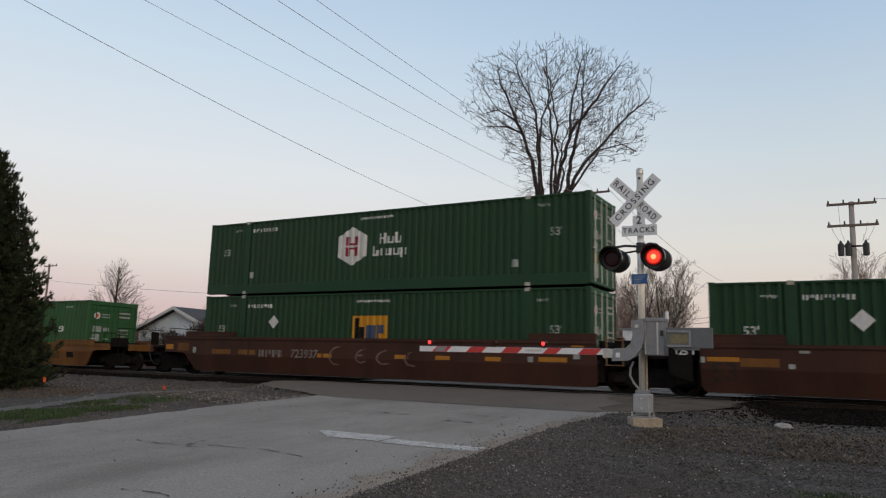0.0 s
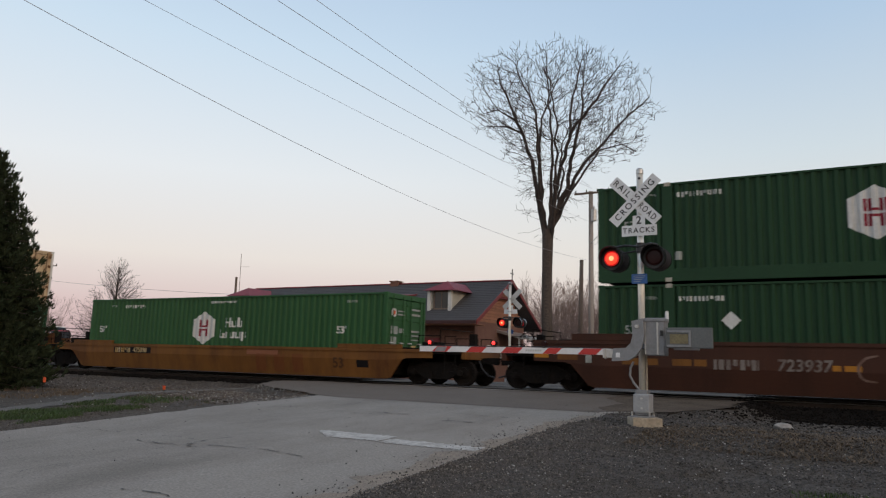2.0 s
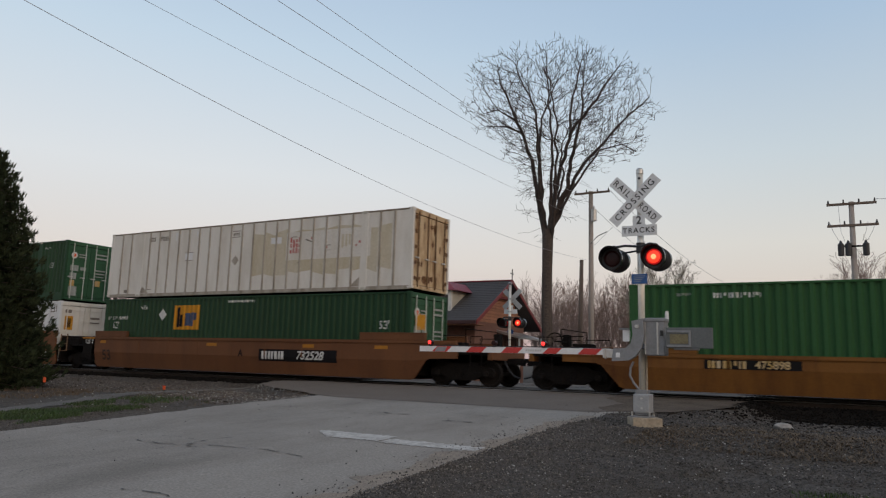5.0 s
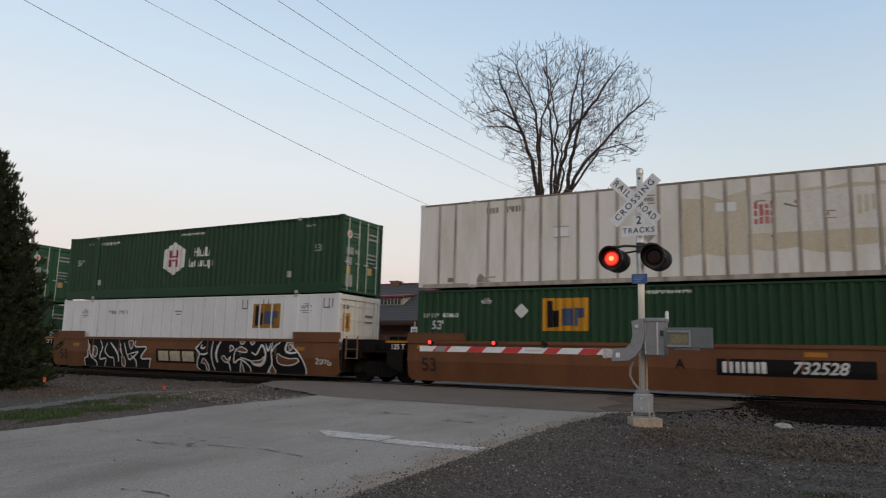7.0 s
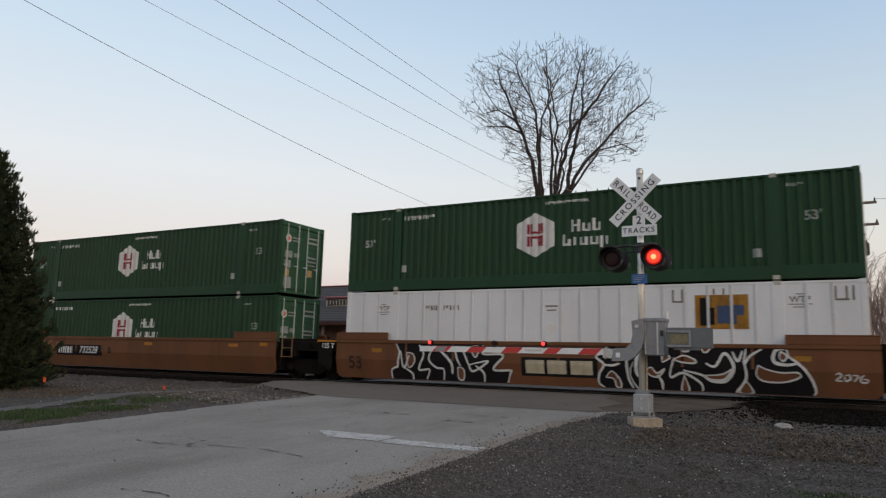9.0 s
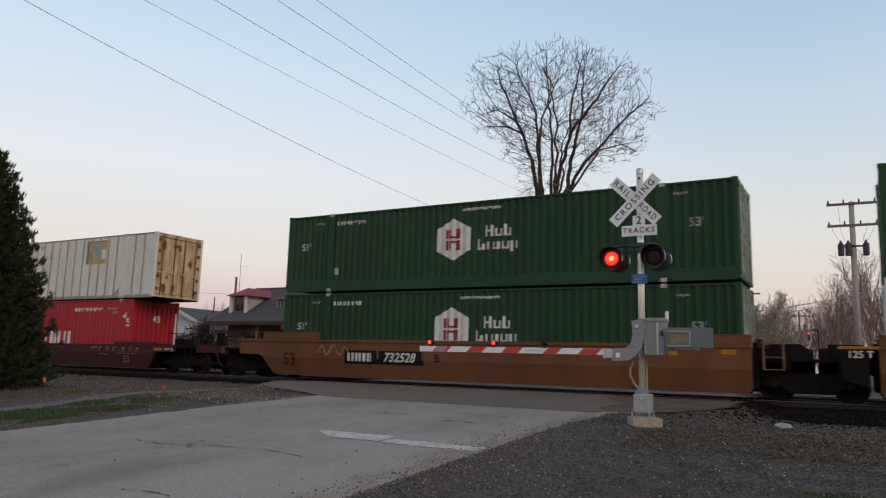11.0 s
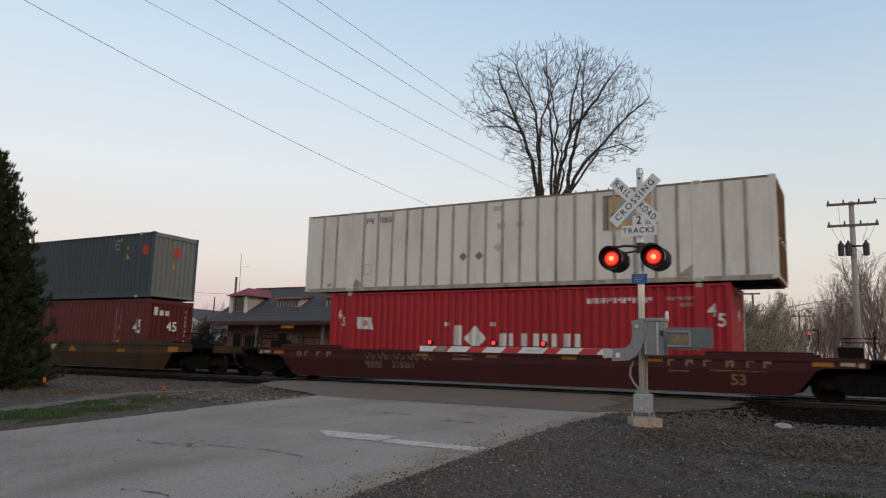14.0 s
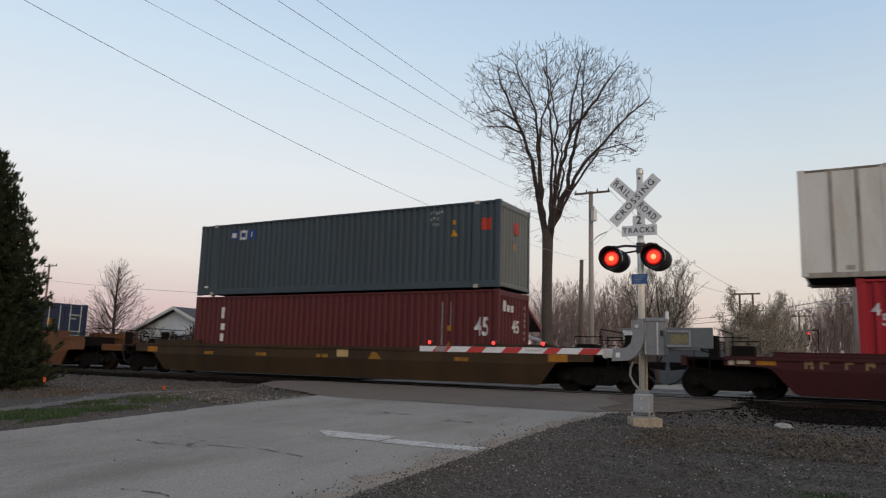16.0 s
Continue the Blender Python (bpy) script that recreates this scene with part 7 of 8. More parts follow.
    west_side = [-1.2, -2.0, -2.4, -3.0, -4.2, -4.8, -4.5, -4.4, -3.4, 0.9]
    east_side = [1.0, 2.0, 4.2, 5.6, 5.7, 6.0, 5.8, 4.3, 3.2, 2.4]
    while len(goals) < 3600:
        g = (rnd.uniform(-5.6, 6.8), rnd.uniform(-4.4, 4.4), rnd.uniform(11.2, 20.9))
        a, b = lerp_at(g[2], zs, west_side), lerp_at(g[2], zs, east_side)
        e = ((g[0] - (a + b) / 2) / (0.52 * (b - a))) ** 2 + (g[1] / min(4.2, 0.46 * (b - a))) ** 2
        clump = noise.noise((g[0] * 0.55, g[1] * 0.55, g[2] * 0.55))
        if e < 0.86 + 0.8 * clump and e > rnd.uniform(0, 0.3) and clump > rnd.uniform(-0.75, -0.15):
            goals.append(g)
    goals = np.array(goals)
    P = np.array(pos)
    dist = np.full(len(goals), 1e9)
    near = np.zeros(len(goals), int)
    start, alive = 0, np.ones(len(goals), bool)
    for _ in range(60):
        for k in range(start, len(P)):
            d = np.linalg.norm(goals - P[k], axis=1)
            m = d < dist
            dist[m], near[m] = d[m], k
        start = len(P)
        alive &= dist > 0.28
        act = alive & (dist < 2.6)
        if not act.any():
            break
        grown = []
        for k in np.unique(near[act]):
            to = goals[act & (near == k)] - P[k]
            d = (to / np.linalg.norm(to, axis=1, keepdims=True)).mean(0) + np.array((rnd.gauss(0, 0.12), rnd.gauss(0, 0.12), rnd.gauss(0.10, 0.12)))
            out = P[k] - np.array((0.3, 0, 12.5))
            d = d + 0.55 * out / np.linalg.norm(out)
            grown.append(P[k] + d / (np.linalg.norm(d) + 1e-6) * 0.26)
            par.append(int(k))
        P = np.concatenate([P, np.array(grown)])
    # radii from the twigs down
    load = np.zeros(len(P))
    kids = np.zeros(len(P), int)
    for i in range(len(P) - 1, -1, -1):
        load[i] += 0.0082 ** 2.2 if kids[i] == 0 else 0
        if par[i] >= 0:
            load[par[i]] += load[i]
            kids[par[i]] += 1
    R = load ** (1 / 2.2)
    for i in range(n_limb):
        R[i] = max(R[i] * 0.7, rad[i])
    for i in range(len(P)):
        j = par[i]
        if j >= 0:
            crown.append((tuple(P[j]), tuple(P[i]), min(R[j], R[i] * 1.25), R[i]))
        if kids[i] == 0 or (i > n_limb and rnd.random() < 0.20):
            d = np.array((P[i][0] - 0.3, P[i][1], (P[i][2] - 13) * 0.8)) if rnd.random() < 0.7 else np.array((0, 0, 2.0))
            for _ in range(2 if kids[i] == 0 else 1):
                v = d / (np.linalg.norm(d) + 1e-6) + np.array((rnd.gauss(0, 0.3), rnd.gauss(0, 0.3), rnd.gauss(0.22, 0.28)))
                q = P[i] + v / np.linalg.norm(v) * rnd.uniform(0.2, 0.5)
                crown.append((tuple(P[i]), tuple(q), 0.0082, 0.006))
    for _ in range(26):
        z = rnd.uniform(9.4, 12.8)
        a = rnd.uniform(0, 6.283)
        limb(crown, (0.5 * math.cos(a), 0.4 * math.sin(a), z), (math.cos(a), math.sin(a), rnd.uniform(-0.5, 0.3)), rnd.uniform(0.7, 1.9), 0.012, 2, rnd, -0.03, 0.28, (20, 60), 0.9, None, 0.008)
    prisms("trunk", trunk, 14, M_BARK, tree)
    prisms("crown", crown, 5, M_TWIG, tree)


def bare_tree(seed, height, m, label, spread=1.0, material=None, kids=1.35, blossom=0, depth=3, upright=False, category="tree"):
    rnd = random.Random(seed)
    tree = thing("tree", m, label, category, "leafless trees beyond the tracks")
    trunk, crown, tips = [], [], []
    fork = height * (0.16 if not upright else 0.12)
    trunk.append(((0, 0, -0.3), (0, 0, fork), height * 0.026, height * 0.02))
    if upright:
        top = height * 0.97
        trunk.append(((0, 0, fork), (0.05, 0, top), height * 0.018, 0.015))
        z = fork
        while z < top:
            f = (z - fork) / (top - fork)
            a = rnd.uniform(0, 6.283)
            limb(crown, (0, 0, z), (math.cos(a), math.sin(a), 0.55 + f), height * 0.46 * spread * (1 - f) ** 0.8 + 0.5, 0.03 + 0.02 * (1 - f), 2, rnd, 0.02, 0.45, (20, 50), 1.2, tips, 0.011)
            z += height * 0.0075
    else:
        for k in range(6):
            a = k * 1.047 + rnd.uniform(-0.4, 0.4)
            s = rnd.uniform(0.25, 0.85) * spread
            limb(crown, (0, 0, fork * rnd.uniform(0.75, 1.0)), (math.cos(a) * s, math.sin(a) * s, 1), height * rnd.uniform(0.66, 0.9), height * 0.011, depth, rnd, 0.075, height * 0.06, (16, 44), kids, tips, 0.013)
    prisms("trunk", trunk, 8, M_BARK, tree)
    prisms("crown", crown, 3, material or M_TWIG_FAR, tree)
    if blossom:
        verts, faces = [], []
        for _ in range(blossom):
            c = rnd.choice(crown)
            u = rnd.random()
            p = [c[0][i] + (c[1][i] - c[0][i]) * u + rnd.gauss(0, 0.13) for i in range(3)]
            k = len(verts)
            for _v in range(4):
                verts.append(tuple(p[i] + rnd.gauss(0, 0.032) for i in range(3)))
            faces += [(k, k + 1, k + 2), (k, k + 2, k + 3)]
        ob = new("blossom", raw("blossom", verts, faces, M_BLOSSOM))
        ob.parent = tree
    return tree


def by_bearing(az, dist):
    """A place by its bearing from the road's axis in degrees and its distance."""
    return dist * math.sin(radians(az)), dist * math.cos(radians(az))


def build_trees():
    big_tree()
    x, y = -61.5, 45
    bare_tree(5, 9.6, pose(x, y, -0.5), "small leafless pyramidal tree beside the house", 0.85, M_TWIG, upright=True)
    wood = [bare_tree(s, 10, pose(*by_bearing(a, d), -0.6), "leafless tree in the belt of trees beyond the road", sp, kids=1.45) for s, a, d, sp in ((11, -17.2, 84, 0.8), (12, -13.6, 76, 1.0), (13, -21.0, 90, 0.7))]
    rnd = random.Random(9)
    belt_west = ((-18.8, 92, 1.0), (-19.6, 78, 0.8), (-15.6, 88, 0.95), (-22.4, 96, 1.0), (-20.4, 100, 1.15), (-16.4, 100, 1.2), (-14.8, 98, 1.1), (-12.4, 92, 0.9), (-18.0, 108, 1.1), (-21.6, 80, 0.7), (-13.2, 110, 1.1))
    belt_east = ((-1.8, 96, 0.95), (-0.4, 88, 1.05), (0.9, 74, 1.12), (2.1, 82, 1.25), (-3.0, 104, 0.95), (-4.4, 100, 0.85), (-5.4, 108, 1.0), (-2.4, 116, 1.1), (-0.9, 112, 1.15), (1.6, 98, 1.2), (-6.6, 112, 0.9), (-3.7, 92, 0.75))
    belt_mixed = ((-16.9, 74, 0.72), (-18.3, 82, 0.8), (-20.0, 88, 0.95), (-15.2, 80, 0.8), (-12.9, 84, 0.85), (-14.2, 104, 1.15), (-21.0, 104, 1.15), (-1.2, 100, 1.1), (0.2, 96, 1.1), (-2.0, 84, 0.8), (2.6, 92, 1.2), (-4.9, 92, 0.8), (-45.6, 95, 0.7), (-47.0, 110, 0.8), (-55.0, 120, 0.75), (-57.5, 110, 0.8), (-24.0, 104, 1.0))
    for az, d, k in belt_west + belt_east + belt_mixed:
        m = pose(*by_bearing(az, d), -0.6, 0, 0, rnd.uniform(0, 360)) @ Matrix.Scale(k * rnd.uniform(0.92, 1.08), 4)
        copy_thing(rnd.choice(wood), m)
    # two trees coming into flower
    bare_tree(21, 9.6, pose(*by_bearing(-13.3, 62), -0.5), "dark-limbed tree with pale opening buds", 0.85, M_TWIG, 1.5, blossom=9000)
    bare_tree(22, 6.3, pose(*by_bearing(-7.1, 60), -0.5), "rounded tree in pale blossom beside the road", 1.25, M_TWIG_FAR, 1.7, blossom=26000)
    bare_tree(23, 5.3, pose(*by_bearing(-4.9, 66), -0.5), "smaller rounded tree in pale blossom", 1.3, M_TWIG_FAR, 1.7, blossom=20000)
    for k, (az, d, h) in enumerate(((-49.4, 64, 2.3), (-47.7, 60, 3.5), (-46.6, 63, 3.5))):
        bare_tree(25 + k, h, pose(*by_bearing(az, d), -0.5), "dense leafless bush between the house and the station", 1.3, M_TWIG, 1.6, blossom=500, category="bush")
    bare_tree(24, 3.2, pose(-58.6, 47, -0.4), "greenish bush in front of the house", 1.6, M_TWIG, 1.0, blossom=1200)


def spruce(m, height, radius, label, count=14, fine=1.0, seed=3):
    rnd = random.Random(seed)
    tree = thing("spruce_tree", m, label, "tree")
    segs = [((0, 0, -0.2), (0, 0, height * 0.5), 0.14, 0.09), ((0, 0, height * 0.5), (0, 0, height), 0.09, 0.01)]
    verts, faces = [], []
    z = 0.12
    while z < height - 0.1:
        f = z / height
        R = radius * (1 - f) ** 0.66 * (0.92 + 0.08 * math.sin(z * 9)) + 0.05
        n = max(5, int(count * (1 - 0.6 * f)))
        for i in range(n):
            a = 6.283 * i / n + rnd.uniform(-0.3, 0.3)
            reach = R * (rnd.uniform(0.74, 1.0) + (0.20 if rnd.random() < 0.2 else 0))
            steps = max(3, int(reach / 0.13 * fine))
            tip = (math.cos(a) * reach, math.sin(a) * reach)
            segs.append(((0, 0, z + 0.1), (tip[0] * 0.9, tip[1] * 0.9, z - 0.10 * reach + 0.1), 0.02, 0.006))
            for k in range(steps):
                u = (k + 1) / steps
                if u < 0.3:
                    continue
                cx, cy = math.cos(a) * reach * u, math.sin(a) * reach * u
                cz = z + 0.1 - 0.26 * reach * u + 0.32 * reach * u * u
                for _ in range(16):
                    b = a + rnd.uniform(-1.35, 1.35)
                    l, w = rnd.uniform(0.10, 0.24) * (1.15 - 0.3 * u) * (1 - 0.5 * f), rnd.uniform(0.007, 0.015)
                    dz = rnd.uniform(-0.12, 0.08) + 0.14 * u * u
                    q = len(verts)
                    dx, dy = math.cos(b), math.sin(b)
                    cx, cy, cz = cx + rnd.gauss(0, 0.02), cy + rnd.gauss(0, 0.02), cz + rnd.gauss(0, 0.025)
                    verts += [(cx, cy, cz), (cx + dx * l * 0.5 - dy * w, cy + dy * l * 0.5 + dx * w, cz + dz * 0.5 + 0.02), (cx + dx * l, cy + dy * l, cz + dz), (cx + dx * l * 0.5 + dy * w, cy + dy * l * 0.5 - dx * w, cz + dz * 0.5 - 0.03)]
                    faces += [(q, q + 1, q + 2), (q, q + 2, q + 3)]
        z += 0.135 / fine * (1 - 0.35 * f)
    prisms("trunk", segs, 5, M_BARK, tree)
    ob = new("crown", raw("crown", verts, faces, M_NEEDLE))
    ob.parent = tree
    return tree


build_trees()
spruce(pose(-22.75, 12.0, ground_z(-22.75, 12.0)), 7.05, 2.42, "dense dark green spruce tree on dry grass", 20)
spruce(pose(*by_bearing(-10.9, 84), -0.6), 5.6, 1.7, "distant dark spruce tree", 9, 0.5, 8)


# ---- station and houses beyond the tracks ----
def prism_roof(bm, x0, x1, y0, y1, z0, zr, thick=0.16):
    """A gable roof along x: two slabs."""
    yc = (y0 + y1) / 2
    for ya, za, yb, zb in ((y0, z0, yc, zr), (yc, zr, y1, z0)):
        v = [bm.verts.new(p) for p in ((x0, ya, za), (x1, ya, za), (x1, yb, zb), (x0, yb, zb), (x0, ya, za - thick), (x1, ya, za - thick), (x1, yb, zb - thick), (x0, yb, zb - thick))]
        for f in ((0, 1, 2, 3), (7, 6, 5, 4), (0, 4, 5, 1), (1, 5, 6, 2), (2, 6, 7, 3), (3, 7, 4, 0)):
            bm.faces.new([v[i] for i in f])
    return bm


def window_part(parent, x0, x1, y, z0, z1, frame_mat, bars_x=1, name="window"):
    w = part(name, B((x0 - 0.08, x1 + 0.08, y - 0.05, y + 0.03, z1, z1 + 0.1), (x0 - 0.08, x1 + 0.08, y - 0.08, y + 0.03, z0 - 0.1, z0), (x0 - 0.08, x0, y - 0.05, y + 0.03, z0, z1), (x1, x1 + 0.08, y - 0.05, y + 0.03, z0, z1)), frame_mat, parent)
    part("pane", B((x0, x1, y - 0.01, y + 0.01, z0, z1)), M_GLASS, w, "dark glass")
    if bars_x:
        for i in range(bars_x):
            at = x0 + (x1 - x0) * (i + 1) / (bars_x + 1)
            part("glazing_bar", B((at - 0.02, at + 0.02, y - 0.03, y - 0.01, z0, z1)), frame_mat, w)
    return w


def station():
    st = thing("station", pose(0, 0, 0), "brick railway station with grey shingle roof and red dormers", "building")
    X0, X1, YN, YF, ZE, ZR = -41.6, -19.35, 38.0, 48.0, 3.22, 6.12
    wx0, wx1, wy0, wy1 = -40.6, -20.1, 39.3, 46.7
    part("wall", B((wx0, wx1, wy0, wy1, -0.5, 3.3)), M_BRICK, st, "red-brown brick walls")
    # gable boards over the brick
    n = 14
    for i in range(n):
        z = 3.3 + i * 0.19
        half = 3.7 * max(0.02, 1 - (z - 3.3) / 2.72)
        part("gable_board", B((wx1 - 0.06, wx1 + 0.02 + 0.012 * (i % 2), 43 - half, 43 + half, z, z + 0.175)), M_WOOD_GABLE, st)
    part("gable_truss", slab([(wx1 + 0.1, 4.9), (wx1 + 0.3, 4.9), (wx1 + 0.3, 5.05), (wx1 + 0.1, 5.05)], 41.2, 44.8), M_RED_TRIM, st)
    roof = part("roof", prism_roof(bmesh.new(), X0, X1, YN, YF, ZE, ZR), M_SHINGLE, st, "grey shingle roof")
    for i in range(22):
        f = (i + 0.5) / 22
        part("shingle_course", B((X0 + 0.02, X1 - 0.02, YN + 5 * f - 0.03, YN + 5 * f + 0.03, ZE + 2.9 * f - 0.03, ZE + 2.9 * f + 0.002)), M_SHINGLE, roof)
    part("eave_board", B((X0, X1, YN - 0.06, YN - 0.003, ZE - 0.17, ZE + 0.02)), M_EAVE, st, "dark maroon eave board")
    part("soffit", B((X0 + 0.05, X1 - 0.05, YN, wy0, ZE - 0.22, ZE - 0.18)), M_WOOD_GABLE, st)
    part("ridge_cap", B((X0, X1, 42.9, 43.1, ZR - 0.02, ZR + 0.06), bevel=0.02), M_RED_ROOF, st)
    for ya, za, yb, zb in ((YN, ZE, 43.0, ZR), (43.0, ZR, YF, ZE)):
        bm = bmesh.new()
        v = [bm.verts.new(p) for x in (X1 + 0.003, X1 + 0.06) for p in ((x, ya, za - 0.20), (x, yb, zb - 0.20), (x, yb, zb + 0.05), (x, ya, za + 0.05))]
        for f in ((0, 1, 2, 3), (7, 6, 5, 4), (0, 4, 5, 1), (1, 5, 6, 2), (2, 6, 7, 3), (3, 7, 4, 0)):
            bm.faces.new([v[i] for i in f])
        part("barge_board", bm, M_RED_TRIM, st, "red barge board")
    part("finial", tube([(X1, 43, ZR), (X1, 43, ZR + 0.75)], 0.03, 6, B((X1 - 0.02, X1 + 0.02, 42.75, 43.25, ZR + 0.42, ZR + 0.47))), M_UNDER, st)
    part("chimney", B((-28.6, -28.0, 42.7, 43.3, ZR - 0.2, ZR + 0.16), (-28.68, -27.92, 42.62, 43.38, ZR + 0.16, ZR + 0.22)), M_BRICK, st)
    for k, x in enumerate((-22.5, -39.6)):
        d = part("dormer", B((x - 0.72, x + 0.72, 39.45, 42.0, 3.95, 5.22)), M_CREAM, st, "cream dormer with a red hipped roof")
        window_part(d, x - 0.5, x + 0.5, 39.42, 4.1, 5.08, M_POLE, 1)
        for xx in (x - 0.82, x + 0.66):
            part("dormer_post", B((xx - 0.11, xx + 0.11, 39.20, 39.38, 3.85, 5.175)), M_TRIM_WHITE, d, "white corner post")
        bm = bmesh.new()
        e = [bm.verts.new(p) for p in ((x - 1.15, 39.0, 5.18), (x + 1.15, 39.0, 5.18), (x + 1.15, 42.6, 5.18), (x - 1.15, 42.6, 5.18), (x, 40.1, 5.86), (x, 42.6, 5.86))]
        for f in ((0, 1, 4), (1, 2, 5, 4), (2, 3, 5), (3, 0, 4, 5), (3, 2, 1, 0)):
            bm.faces.new([e[i] for i in f])
        part("dormer_roof", bm, M_RED_ROOF, d, "red hipped roof")
    for x0 in (-36.6, -32.1, -27.9):
        x1 = x0 + 2.15
        bm = bmesh.new()
        v = [bm.verts.new(p) for p in ((x0, 40.0, 4.30), (x1, 40.0, 4.30), (x1, 40.0, 4.92), (x0, 40.0, 4.92), (x0, 41.3, 5.08), (x1, 41.3, 5.08))]
        for f in ((0, 1, 2, 3), (1, 5, 2), (0, 3, 4), (2, 5, 4, 3)):
            bm.faces.new([v[i] for i in f])
        d = part("low_dormer", bm, M_CREAM, st, "low dormer with a strip window")
        w = part("strip_window", B((x0 + 0.12, x1 - 0.12, 39.96, 39.99, 4.44, 4.82)), M_GLASS, d)
        for i in range(8):
            part("glazing_bar", B((x0 + 0.12 + i * 0.27, x0 + 0.16 + i * 0.27, 39.94, 39.96, 4.44, 4.82)), M_CREAM, w)
        bm = bmesh.new()
        v = [bm.verts.new(p) for p in ((x0 - 0.2, 39.75, 4.90), (x1 + 0.2, 39.75, 4.90), (x1 + 0.2, 41.5, 5.14), (x0 - 0.2, 41.5, 5.14), (x0 - 0.2, 39.75, 4.98), (x1 + 0.2, 39.75, 4.98), (x1 + 0.2, 41.5, 5.24), (x0 - 0.2, 41.5, 5.24))]
        for f in ((3, 2, 1, 0), (4, 5, 6, 7), (0, 1, 5, 4), (1, 2, 6, 5), (2, 3, 7, 6), (3, 0, 4, 7)):
            bm.faces.new([v[i] for i in f])
        part("dormer_roof", bm, M_RED_TRIM, d, "red-edged shed roof")
    for x0, x1, z0, z1 in ((-38.8, -37.4, 0.6, 2.3), (-35.2, -33.9, 0.6, 2.3), (-29.9, -28.7, 0.6, 2.3), (-26.2, -24.9, 0.6, 2.3)):
        window_part(st, x0, x1, wy0, z0, z1, M_POLE, 1)
    for x0 in (-32.2, -23.6):
        door = part("door", B((x0, x0 + 1.05, wy0 - 0.06, wy0 + 0.02, -0.3, 2.1), bevel=0.01), M_POLE if x0 < -30 else M_RED_TRIM, st)
        part("door_frame", B((x0 - 0.1, x0, wy0 - 0.08, wy0 + 0.02, -0.3, 2.2), (x0 + 1.05, x0 + 1.15, wy0 - 0.08, wy0 + 0.02, -0.3, 2.2), (x0 - 0.1, x0 + 1.15, wy0 - 0.08, wy0 + 0.02, 2.1, 2.25)), M_RED_TRIM, door)
    part("hanging_sign", B((-34.4, -33.3, 38.15, 38.21, 2.76, 2.995)), M_AMBER, st, "small amber hanging board")
    part("eave_post", B((-31.0, -30.85, 38.3, 38.45, -0.4, 3.0)), M_POLE, st)
    part("eave_post", B((-36.9, -36.75, 38.3, 38.45, -0.4, 3.0)), M_POLE, st)
    for i in range(3):
        w = part("gable_window", B((wx1 + 0.0, wx1 + 0.05, 41.0 + i * 0.75, 41.5 + i * 0.75, 1.1, 1.9)), M_TRIM_WHITE, st, "white framed window")
        part("gable_pane", B((wx1 + 0.05, wx1 + 0.06, 41.08 + i * 0.75, 41.42 + i * 0.75, 1.18, 1.82)), M_GLASS, w)
    part("porch_roof", slab([(wx1, 2.75), (wx1 + 1.6, 2.35), (wx1 + 1.6, 2.47), (wx1, 2.9)], 42.4, 46.2), M_GALV, st, "pale porch roof")
    for y in (42.5, 46.0):
        part("porch_post", B((wx1 + 1.45, wx1 + 1.55, y, y + 0.1, -0.5, 2.36)), M_TRIM_WHITE, st)


